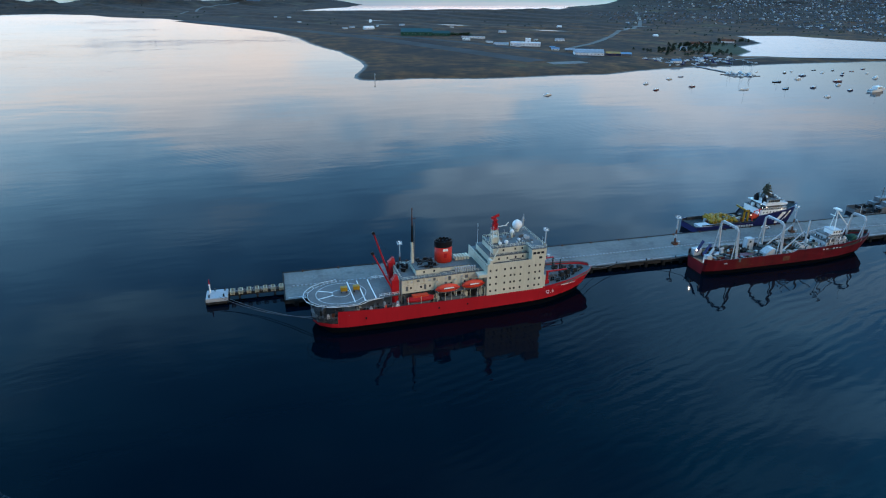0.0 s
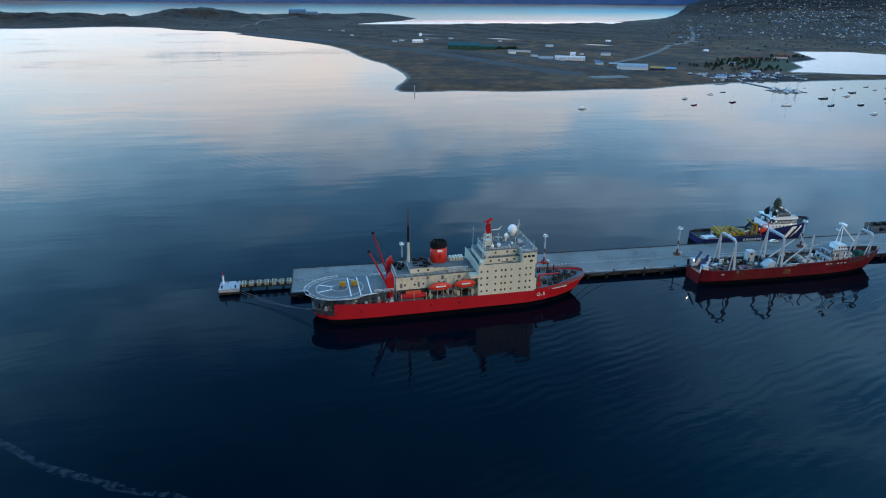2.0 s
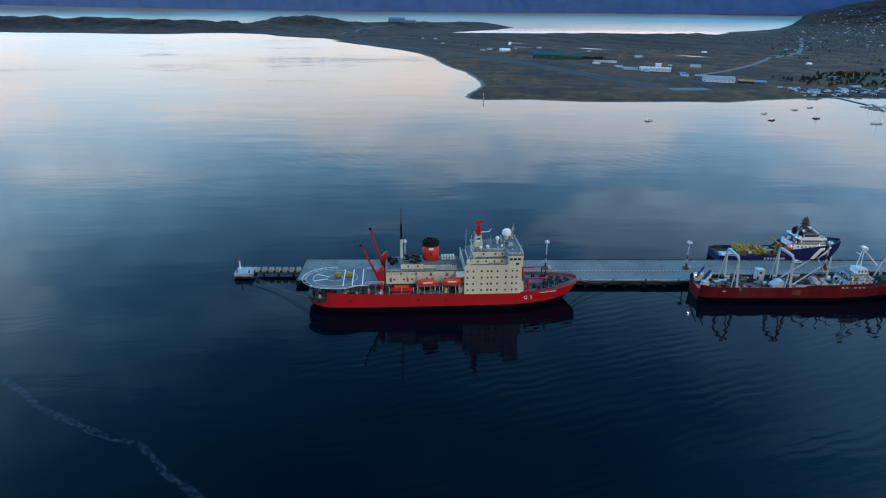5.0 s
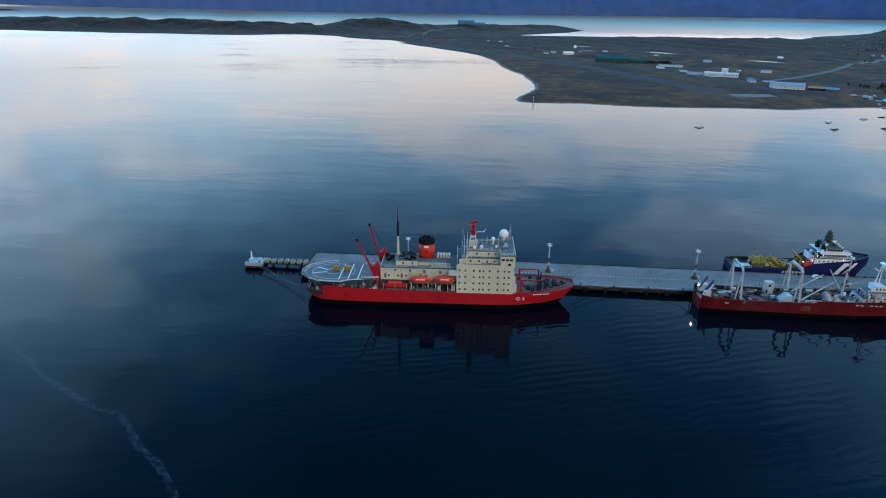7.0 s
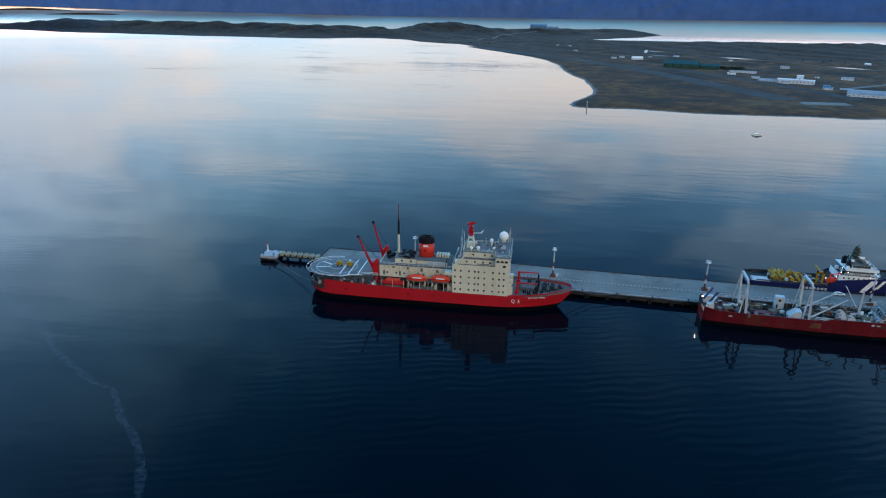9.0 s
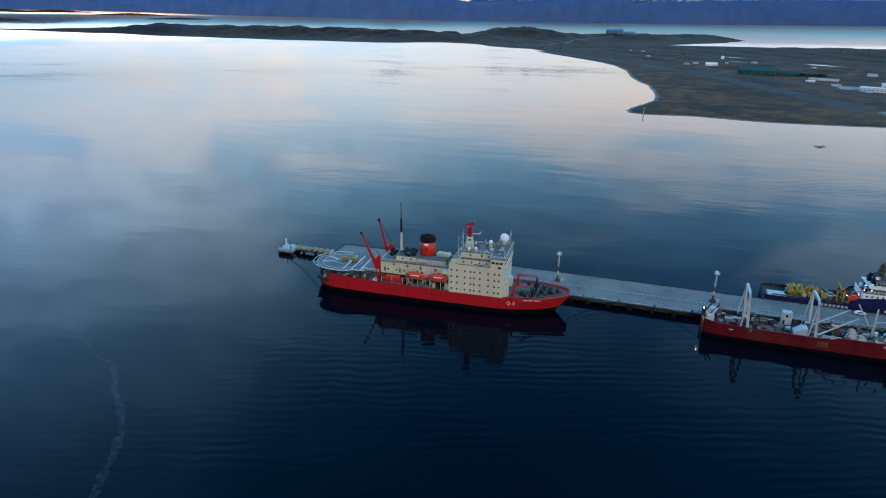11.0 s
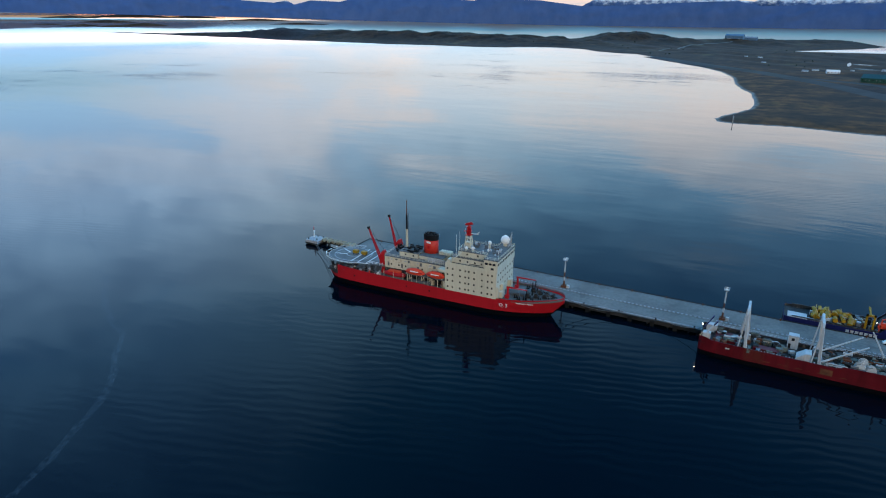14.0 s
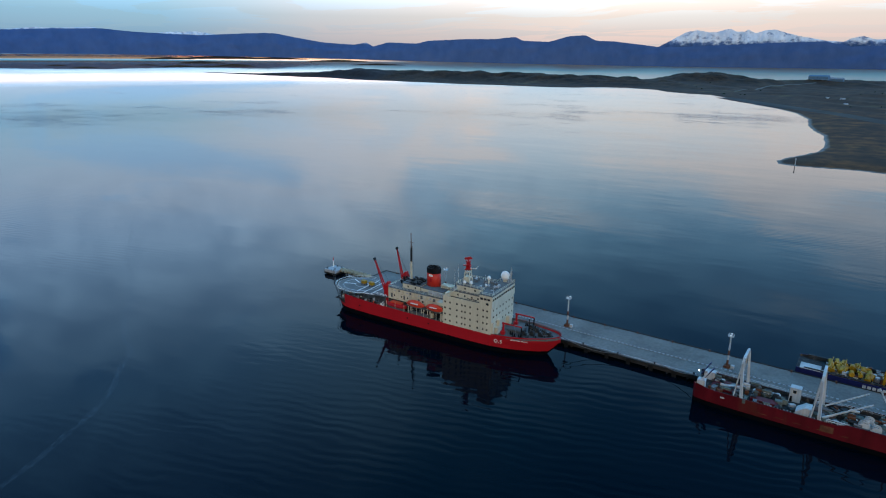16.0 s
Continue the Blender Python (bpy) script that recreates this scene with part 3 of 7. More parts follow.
def mountain_range(name, table, near_r, depth, mat, label, cols, lo, hi, ruggedness, rows):
    ra, rh = [q[0] for q in table], [q[1] for q in table]
    sa_, sh = [q[0] for q in SHORE], [q[1] for q in SHORE]
    b = Build()
    for j in range(rows):
        u = j / (rows - 1)
        for i in range(cols + 1):
            az = lo + (hi - lo) * i / cols
            a = radians(az)
            spur = 1.0 - 2.0 * abs(noise.noise(Vector((az * 0.55 + 1.3 * u, u * 1.2, 2.7))))
            gully = 1.0 - 2.0 * abs(noise.noise(Vector((az * 1.9 - u, u * 2.1, 6.1))))
            fine = noise.noise(Vector((az * 5.0, u * 6.0, 4.0)))
            foot = float(np.interp(az, sa_, sh))
            top = float(np.interp(az, ra, rh)) + ruggedness * 0.016 * (gully + fine)
            r0 = shore_distance(az)
            r0 = NEAR_R + FAR_SPAN * (1 - math.exp(-(r0 - NEAR_R) / FAR_SPAN))
            rise_ = foot - 0.06 + (top - foot + 0.06) * u ** 0.8 + ruggedness * 0.03 * (spur + 0.6 * gully - 0.8) * math.sin(math.pi * u)
            r = max(r0 - 6, near_r) + depth * u - ruggedness * (14 * spur + 8 * gully + 4 * fine) * math.sin(math.pi * min(1.0, u * 0.85 + 0.1))
            b.v.append((CX - r * math.sin(a), CY + r * math.cos(a), EYE_Z + r * math.tan(radians(rise_))))
    n = cols + 1
    for j in range(rows - 1):
        for i in range(cols):
            b.f.append((j * n + i, j * n + i + 1, (j + 1) * n + i + 1, (j + 1) * n + i))
            b.m.append(0)
    tagged(part(name, b, mat, None, label, True), category="mountains", kind="structure")


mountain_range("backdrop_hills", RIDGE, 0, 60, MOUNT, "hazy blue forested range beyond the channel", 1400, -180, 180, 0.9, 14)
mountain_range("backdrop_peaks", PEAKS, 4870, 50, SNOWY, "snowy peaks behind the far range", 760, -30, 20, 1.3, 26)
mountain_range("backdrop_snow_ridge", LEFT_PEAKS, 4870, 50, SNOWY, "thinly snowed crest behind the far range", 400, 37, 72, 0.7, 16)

# ---- peninsula ----
COAST = [(-3860, 2480), (-3490, 2440), (-2876, 2326), (-2641, 2300), (-2382, 2309), (-1990, 2205), (-1520, 2170), (-1300, 2160), (-1139, 2170), (-1000, 2150), (-900, 2200), (-812, 2315),
         (-740, 2330), (-600, 2240), (-515, 2120), (-430, 2050), (-354, 2035), (-250, 1850), (-155, 1640), (-80, 1520), (-30, 1410), (8, 1265), (25, 1115), (45, 1020), (62, 965),
         (72, 870), (78, 808), (76, 755), (65, 710), (49, 660), (43, 630), (48, 607), (66, 600), (90, 603), (128, 607), (160, 600), (200, 591), (265, 594), (330, 602), (390, 598),
         (447, 623), (511, 640), (580, 655), (639, 652), (755, 662), (964, 662), (1300, 610), (1800, 520), (2700, 500), (4600, 1500), (5200, 4200), (3900, 6200), (3300, 5500), (2600, 4500), (1956, 3477),
         (1461, 2981), (1260, 2640), (1016, 2590), (850, 2640), (750, 2665), (500, 2600), (273, 2565), (96, 2580), (130, 2680), (300, 2900), (446, 3290), (400, 3560), (330, 3780), (160, 3800),
         (-150, 3600), (-500, 3300), (-900, 3080), (-1450, 2900), (-1900, 2780), (-2500, 2620), (-3100, 2520), (-3500, 2500)]
LAGOON = [(749, 776), (791, 769), (829, 745), (983, 693), (1400, 650), (1800, 760), (1560, 1000), (1294, 985), (1252, 1069), (1217, 1174), (1073, 1191), (1010, 1060), (985, 1001), (877, 937), (827, 843), (762, 793)]


def signed(px, py, poly):
    """Distance from many points to a polygon, positive inside."""
    best = np.full(px.shape, 1e18)
    inside = np.zeros(px.shape, bool)
    n = len(poly)
    for k in range(n):
        (x0, y0), (x1, y1) = poly[k], poly[(k + 1) % n]
        ex, ey = x1 - x0, y1 - y0
        t = np.clip(((px - x0) * ex + (py - y0) * ey) / (ex * ex + ey * ey), 0, 1)
        best = np.minimum(best, (px - x0 - t * ex) ** 2 + (py - y0 - t * ey) ** 2)
        cross = ((y0 > py) != (y1 > py)) & (px < ex * (py - y0) / (ey + 1e-9) + x0)
        inside ^= cross
    return np.where(inside, 1, -1) * np.sqrt(best)


def smooth01(x):
    x = np.clip(x, 0, 1)
    return x * x * (3 - 2 * x)


HILLS = [(-560, 2860, 260, 150, 47), (-1740, 2430, 380, 120, 33), (-2240, 2390, 300, 110, 36), (-1280, 2480, 380, 130, 27), (-860, 2560, 340, 130, 24), (-2750, 2430, 300, 70, 13), (-60, 3300, 420, 260, 18), (250, 3420, 150, 160, 10),
         (-150, 3060, 160, 90, 14), (620, 2250, 600, 200, 12), (1000, 2100, 300, 250, 10), (3700, 4300, 900, 900, 260), (2600, 2700, 700, 700, 46), (2400, 1500, 600, 500, 24), (1700, 2200, 450, 450, 16)]


def ground_height(px, py):
    px, py = np.asarray(px, float), np.asarray(py, float)
    wob = 9 * np.sin(px * 0.021 + 1.3 * np.sin(py * 0.013)) + 6 * np.sin(py * 0.037 + px * 0.011)
    d = np.minimum(signed(px, py, COAST) + wob * smooth01((np.hypot(px - 200, py - 640) - 900) / 900), -signed(px, py, LAGOON) * 1.0 + 0)
    h = np.where(d > 0, 3.2 * (1 - np.exp(-d / 22)), d * 0.06)
    for x, y, a, c, top in HILLS:
        g = np.exp(-(((px - x) / a) ** 2 + ((py - y) / c) ** 2))
        h = h + top * g * smooth01(d / 80)
    und = np.sin(px * 0.013 + 2 * np.sin(py * 0.007)) * np.sin(py * 0.017 + 1.7 * np.sin(px * 0.009)) + 0.5 * np.sin(px * 0.041 + py * 0.033)
    h = h + 2.6 * und * smooth01((d - 60) / 200) * smooth01((py - 1250 + 0.9 * np.minimum(px, 300)) / 500)
    rough = np.sin(px * 0.0171 + 2.3 * np.sin(py * 0.011)) * np.sin(py * 0.029 + 1.9 * np.sin(px * 0.0083)) + 0.6 * np.sin(px * 0.047 + py * 0.021 + 1.5 * np.sin(py * 0.03)) * np.sin(py * 0.053)
    h = h + 6.0 * rough * smooth01((h - 9) / 30) * smooth01((d - 30) / 150)
    fine = np.sin(px * 0.083 + 2.1 * np.sin(py * 0.05)) * np.sin(px * 0.031 + py * 0.09) + 0.5 * np.sin(px * 0.17 + py * 0.06 + 1.4 * np.sin(px * 0.023))
    h = h + 2.0 * fine * smooth01((h - 9) / 20) * smooth01((d - 20) / 60)
    return np.maximum(h, -4)


LAND = bpy.data.materials.new("moorland")
LAND.use_nodes = True
nt = LAND.node_tree
bs = nt.nodes["Principled BSDF"]
bs.inputs["Roughness"].default_value = 0.95
bs.inputs["Specular IOR Level"].default_value = 0.15
tc = nt.nodes.new("ShaderNodeTexCoord")


def land_noise(scale, detail=6.0):
    n = nt.nodes.new("ShaderNodeTexNoise")
    n.inputs["Scale"].default_value, n.inputs["Detail"].default_value, n.inputs["Roughness"].default_value = scale, detail, 0.62
    nt.links.new(tc.outputs["Object"], n.inputs["Vector"])
    return n.outputs["Fac"]


def land_ramp(fac, stops):
    n = nt.nodes.new("ShaderNodeValToRGB")
    while len(n.color_ramp.elements) < len(stops):
        n.color_ramp.elements.new(0.5)
    for e, (p, c) in zip(n.color_ramp.elements, stops):
        e.position, e.color = p, (*c, 1)
    nt.links.new(fac, n.inputs[0])
    return n.outputs[0]


def land_mix(fac, a, c, blend="MIX"):
    n = nt.nodes.new("ShaderNodeMix")
    n.data_type, n.blend_type = "RGBA", blend
    for i, v in ((0, fac), (6, a), (7, c)):
        if isinstance(v, (int, float)):
            n.inputs[i].default_value = v
        else:
            nt.links.new(v, n.inputs[i])
    return n.outputs[2]


moor = land_ramp(land_noise(0.007), [(0.34, (0.013, 0.011, 0.007)), (0.46, (0.058, 0.036, 0.014)), (0.56, (0.135, 0.078, 0.026)), (0.68, (0.060, 0.048, 0.016))])
moor = land_mix(1.0, moor, land_ramp(land_noise(0.06), [(0.34, (0.22, 0.19, 0.18)), (0.66, (1.15, 0.88, 0.70))]), "MULTIPLY")
moor = land_mix(1.0, moor, land_ramp(land_noise(0.022, 8.0), [(0.40, (0.42, 0.43, 0.45)), (0.56, (1.2, 1.15, 1.1))]), "MULTIPLY")
gpos = nt.nodes.new("ShaderNodeSeparateXYZ")
nt.links.new(tc.outputs["Object"], gpos.inputs[0])


def land_span(v, lo, hi):
    n = nt.nodes.new("ShaderNodeMapRange")
    n.inputs["From Min"].default_value, n.inputs["From Max"].default_value = lo, hi
    nt.links.new(v, n.inputs[0])
    return n.outputs[0]


# dark heath behind the airfield, forest on the high slopes, mown grass by the lagoon
heath = land_ramp(land_noise(0.03, 7.0), [(0.36, (0.006, 0.006, 0.006)), (0.64, (0.050, 0.030, 0.017))])
broken = nmath("MULTIPLY", nmath("SUBTRACT", land_noise(0.008, 4.0), 0.5), 900.0)
moor = land_mix(nmath("MULTIPLY", land_span(nmath("ADD", gpos.outputs[1], broken), 1480.0, 1700.0), 0.8), moor, heath)
forest = land_ramp(land_noise(0.05, 6.0), [(0.35, (0.013, 0.013, 0.018)), (0.65, (0.032, 0.030, 0.036))])
moor = land_mix(land_span(gpos.outputs[2], 62.0, 84.0), moor, forest)
gap = nt.nodes.new("ShaderNodeVectorMath")
gap.operation = "DISTANCE"
nt.links.new(tc.outputs["Object"], gap.inputs[0])
gap.inputs[1].default_value = (810, 885, 3)
grass = land_ramp(land_noise(0.04, 5.0), [(0.35, (0.022, 0.032, 0.013)), (0.65, (0.042, 0.054, 0.022))])
moor = land_mix(land_span(nmath("ADD", gap.outputs["Value"], nmath("MULTIPLY", land_noise(0.02, 3.0), 60.0)), 150.0, 120.0), moor, grass)
wood = nt.nodes.new("ShaderNodeVectorMath")
wood.operation = "DISTANCE"
nt.links.new(tc.outputs["Object"], wood.inputs[0])
wood.inputs[1].default_value = (-2230, 2390, 30)
moor = land_mix(land_span(nmath("ADD", wood.outputs["Value"], nmath("MULTIPLY", land_noise(0.012, 3.0), 260.0)), 420.0, 330.0), moor, forest)
pale = land_ramp(land_noise(0.03, 6.0), [(0.35, (0.055, 0.048, 0.022)), (0.65, (0.115, 0.088, 0.040))])
moor = land_mix(nmath("MULTIPLY", land_span(land_noise(0.0045, 5.0), 0.60, 0.66), 0.7), moor, pale)
shore = nt.nodes.new("ShaderNodeMapRange")
shore.inputs["From Min"].default_value, shore.inputs["From Max"].default_value = 0.25, 0.75
nt.links.new(gpos.outputs[2], shore.inputs[0])
beach = land_ramp(land_noise(0.12), [(0.35, (0.06, 0.056, 0.05)), (0.65, (0.22, 0.21, 0.19))])
earth = nt.nodes.new("ShaderNodeRGB")
earth.outputs[0].default_value = (0.86, 0.74, 0.60, 1)
nt.links.new(land_mix(shore.outputs[0], beach, land_mix(1.0, moor, earth.outputs[0], "MULTIPLY")), bs.inputs["Base Color"])

gx = np.concatenate([np.arange(-3960, -900, 24), np.arange(-900, 900, 9), np.arange(900, 5300, 34)])
gy = np.concatenate([np.arange(440, 570, 20), np.arange(570, 900, 6), np.arange(900, 2700, 13), np.arange(2700, 4000, 24), np.arange(4000, 6300, 50)])
GX, GY = np.meshgrid(gx, gy)
GZ = ground_height(GX, GY)
nxg, nyg = len(gx), len(gy)
keep = (GZ > -3.5)
b = Build()
b.v = [far_place(*p) for p in np.stack([GX.ravel(), GY.ravel(), GZ.ravel()], 1).tolist()]
for j in range(nyg - 1):
    for i in range(nxg - 1):
        if keep[j, i] or keep[j + 1, i] or keep[j, i + 1] or keep[j + 1, i + 1]:
            a = j * nxg + i
            b.f.append((a, a + 1, a + nxg + 1, a + nxg))
b.m = [0] * len(b.f)
me = bpy.data.meshes.new("ground")
me.from_pydata(b.v, [], b.f)
me.materials.append(LAND)
me.polygons.foreach_set("use_smooth", [True] * len(b.f))
tagged(new("ground", me), "low brown moorland peninsula with a gravel beach", "land", kind="structure")


def gz(x, y):
    return float(ground_height(np.array([x]), np.array([y]))[0])


def ribbon(name, pts, width, mat, label, lift=0.25, category="road"):
    """A strip of road or runway laid over the ground."""
    b = Build()
    fine = []
    for (x0, y0), (x1, y1) in zip(pts, pts[1:]):
        n = max(1, int(math.hypot(x1 - x0, y1 - y0) / 12))
        fine += [(x0 + (x1 - x0) * i / n, y0 + (y1 - y0) * i / n) for i in range(n)]
    fine.append(pts[-1])
    for i, (x, y) in enumerate(fine):
        xa, ya = fine[max(i - 1, 0)]
        xb, yb = fine[min(i + 1, len(fine) - 1)]
        l = math.hypot(xb - xa, yb - ya)
        ox, oy = -(yb - ya) / l * width / 2, (xb - xa) / l * width / 2
        for s in (-1, -0.33, 0.33, 1):
            b.v.append((x + ox * s, y + oy * s, max(gz(x + ox * s, y + oy * s), 0.4) + lift))
    for i in range(len(fine) - 1):
        for k in range(3):
            b.f.append((4 * i + k, 4 * i + k + 1, 4 * i + k + 5, 4 * i + k + 4))
            b.m.append(0)
    return tagged(part(name, b, mat, None, label), category=category, kind="structure")


ribbon("runway", [(-290, 1905), (-200, 1760), (-92, 1600), (60, 1385), (176, 1170), (256, 966), (314, 813), (345, 738)], 46, ASPHALT, "long grey asphalt airfield runway", 0.35, "runway")
ribbon("taxiway", [(150, 1290), (262, 1190), (335, 1060), (388, 940), (425, 850), (448, 770)], 26, ASPHALT, "grey asphalt taxiway beside the hangars", 0.30, "runway")
ribbon("apron", [(352, 707), (414, 714)], 28, CONCRETE, "pale concrete apron slabs at the runway end", 0.5, "apron")
ribbon("road", [(470, 900), (494, 930), (570, 1001), (650, 1093), (821, 1324), (1013, 1546), (1120, 1720), (1330, 2100)], 12, GRAVEL, "pale gravel road across the moor", 0.5)
ribbon("causeway_road", [(640, 690), (758, 728), (829, 712), (983, 676), (1400, 630)], 9, GRAVEL, "narrow causeway road beside the lagoon", 0.6)
ribbon("hill_road", [(-330, 2250), (-290, 2420), (-300, 2620), (-260, 2760), (-200, 2900), (-150, 3000)], 9, GRAVEL, "pale track winding up to the ridge buildings", 0.6)


# ---- pier ----
PY0, PY1, PZ = 10.2, 36.8, 2.4
PX0, PX1 = -69.5, 420.0
b = Build()
b.box(PX0, PX1, PY0 + 0.5, PY1 - 0.5, 1.5, PZ)
pier = tagged(part("pier_deck", b, CONCRETE, None, "long pale concrete pier deck above the water"), category="pier", kind="structure")
b = Build()
for y, s in ((PY0, 1), (PY1, -1)):
    b.box(PX0 - 0.3, PX1, min(y, y + 0.5 * s), max(y, y + 0.5 * s), 1.0, PZ + 0.22)
b.box(PX0 - 0.5, PX0, PY0, PY1, 0.9, PZ + 0.22)
part("edge_beam", b, CONCRETE_EDGE, pier, "dark stained edge beam with a kerb")
pme = Build().tube((0, 0, -5), (0, 0, 1.5), 0.5, n=8).mesh("pile", [CONCRETE_EDGE])
for i in range(45):
    for y in (PY0 + 1.2, PY0 + 10, PY1 - 10, PY1 - 1.2):
        f = new("pile", pme)
        f.parent = pier
        f.matrix_local = pose(PX0 + 3 + i * 8.0, y, 0)
fender = Build()
fender.box(-0.9, 0.9, -0.45, 0.0, -0.6, 2.2).box(-0.7, 0.7, -0.62, -0.45, 0.0, 2.0)
fme = fender.mesh("fender", [TYRE])
for i in range(34):
    x = PX0 + 4 + i * 9.0
    for y, s in ((PY0, 1), (PY1, -1)):
        f = new("fender", fme)
        f.parent = pier
        f.matrix_local = pose(x, y, 0, 0, 0, 0 if s == 1 else 180)
bol = Build()
bol.tube((0, 0, 0), (0, 0, 0.7), 0.3, 0.24, 8).tube((0, 0, 0.7), (0, 0, 0.9), 0.42, 0.36, 8)
bme, bme_rust = bol.mesh("bollard", [BLACK]), bol.mesh("bollard", [RUST])
for i in range(18):
    for y in (PY0 + 1.2, PY1 - 1.2):
        f = new("bollard", bme if y < 20 else bme_rust)
        f.parent = pier
        f.matrix_local = pose(PX0 + 8 + i * 15.0, y, PZ)
# slab joints and the dashed guide line
jme = Build().box(-0.07, 0.07, PY0 + 0.6, PY1 - 0.6, PZ, PZ + 0.012).mesh("slab_joint", [STEEL])
for i in range(40):
    f = new("slab_joint", jme)
    f.parent = pier
    f.matrix_local = pose(PX0 + 12 * i + 12, 0, 0)
kme = Build().box(-0.45, 0.45, -0.27, 0.27, 0, 0.3).mesh("kerb_block", [CONCRETE_PALE])
for i in range(190):
    f = new("kerb_block", kme)
    f.parent = pier
    f.matrix_local = pose(-66 + i * 1.7, 22.4, PZ)
b = Build()
b.box(PX0 + 1, PX1, 11.9, 12.3, PZ, PZ + 0.25)
part("service_kerb", b, CONCRETE_PALE, pier, "low pale kerb")


def light_tower(x, y):
    t = thing("light_mast", x, y, PZ, "tall banded steel light mast with floodlights on the pier", "light mast", "pier light masts")
    b = Build()
    b.box(-1.1, 1.1, -1.1, 1.1, 0, 0.9).tube((0, 0, 0.9), (0, 0, 1.4), 0.7, 0.5, 10)
    part("base", b, RUST, t, "rust red foot block")
    b = Build()
    for k in range(6):
        b.tube((0, 0, 1.2 + k * 2.05), (0, 0, 3.25 + k * 2.05), 0.42 - 0.03 * k, 0.39 - 0.03 * k, 10, slot=(1, 0, 1, 0, 0, 0)[k])
    part("pole", b, [WHITE_WORN, RUST], t, "white pole with rust red bands")
    b = Build()
    b.box(-1.0, 1.0, -1.0, 1.0, 13.3, 13.42)
    b.rail([(-1.0, -1.0), (1.0, -1.0), (1.0, 1.0), (-1.0, 1.0), (-1.0, -1.0)], 13.42, 0.8, 0.06)
    part("platform", b, WHITE_WORN, t, "white service platform")
    for k in range(4):
        b = Build()
        a = k * math.pi / 2
        m = pose(0.9 * math.cos(a), 0.9 * math.sin(a), 14.0, 0, 0, math.degrees(a))
        b.box(-0.1, 0.15, -0.3, 0.3, -0.2, 0.25, mat=m)
        part("floodlight", b, DIM_LAMP if k % 2 else WHITE_WORN, t)
    b = Build()
    b.box(1.4, 2.6, -0.6, 0.6, 0, 1.3)
    part("switch_box", b, WHITE_WORN, t, "pale metal switch cabinet")
    return t


for x in (-21.5, 44.9, 112.3, 179.7, 247.0):
    light_tower(x, 25.4).scale = (1, 1, 0.985)

# outer mooring dolphin and its catwalk
dol = thing("mooring_dolphin", -95.4, 22.0, 0, "white concrete mooring dolphin with a small beacon", "dolphin")
b = Build()
b.box(-5.2, 5.2, -5.0, 5.0, 1.3, 2.7)
part("platform", b, CONCRETE_PALE, dol, "pale concrete slab")
b = Build()
b.box(-5.4, 5.4, -5.2, 5.2, 0.4, 1.3)
for x in (-4, 0, 4):
    for y in (-4, 0, 4):
        b.tube((x, y, -5), (x, y, 0.6), 0.55, n=8)
part("substructure", b, CONCRETE_EDGE, dol, "dark tidal piles")
b = Build()
b.tube((-3.4, 2.2, 2.7), (-3.4, 2.2, 6.2), 0.5, 0.32, 10).box(-3.9, -2.9, 1.7, 2.7, 6.2, 6.35)
part("beacon_column", b, WHITE, dol, "white beacon column")
b = Build()
b.tube((-3.4, 2.2, 6.35), (-3.4, 2.2, 8.4), 0.3, 0.18, 8)
part("beacon_lantern", b, CRANE_RED, dol, "red beacon lantern")
for x, y in ((-3.6, -3.4), (3.4, -3.2), (3.6, 3.4), (-1.2, 3.6)):
    b = Build()
    b.tube((x, y, 2.7), (x, y, 3.5), 0.35, 0.28, 8).tube((x, y, 3.5), (x, y, 3.75), 0.5, 0.42, 8)
    part("bollard", b, BLACK, dol)

dol.scale = (0.78, 0.80, 1.0)
cat = thing("catwalk", -80.3, 22.6, 0, "narrow steel catwalk with tan timber frames to the dolphin", "catwalk")
cat.scale = (1.14, 1.0, 1.0)
b = Build()
b.box(-9.6, 9.2, -0.9, 0.9, 1.9, 2.3).box(-9.6, 9.2, -1.0, -0.8, 1.3, 1.9).box(-9.6, 9.2, 0.8, 1.0, 1.3, 1.9)
part("walkway", b, CONCRETE_EDGE, cat, "dark walkway girders")
b = Build()
b.rail([(-9.6, -0.9), (9.2, -0.9)], 2.3, 1.0, 0.07, 1.6).rail([(-9.6, 0.9), (9.2, 0.9)], 2.3, 1.0, 0.07, 1.6)
part("handrail", b, WHITE_WORN, cat, "thin handrails")
for i in range(7):
    x = -8.2 + i * 2.75
    b = Build()
    b.box(x - 0.7, x - 0.45, -1.5, 1.5, 1.9, 3.5).box(x + 0.45, x + 0.7, -1.5, 1.5, 1.9, 3.5)
    for z in (2.3, 2.9, 3.4):
        b.box(x - 0.7, x + 0.7, -1.55, -1.35, z - 0.12, z + 0.12).box(x - 0.7, x + 0.7, 1.35, 1.55, z - 0.12, z + 0.12)
    part("timber_frame", b, TAN, cat, "tan weathered timber frame")
for x in (-6, 0, 6):
    b = Build()
    b.tube((x, -0.7, -5), (x, -0.7, 1.5), 0.35, n=8).tube((x, 0.7, -5), (x, 0.7, 1.5), 0.35, n=8)
    part("trestle", b, CONCRETE_EDGE, cat)


def sag_line(name, a, c, sag, r=0.07, label="slack grey mooring line", n=12):
    b = Build()
    pts = []
    for i in range(n + 1):
        t = i / n
        p = Vector(a).lerp(Vector(c), t)
        p.z -= sag * 4 * t * (1 - t)
        pts.append(p)
    for p, q in zip(pts, pts[1:]):
        b.tube(p, q, r, n=6)
    return tagged(part(name, b, ROPE, None, label), category="rope", group="mooring lines")


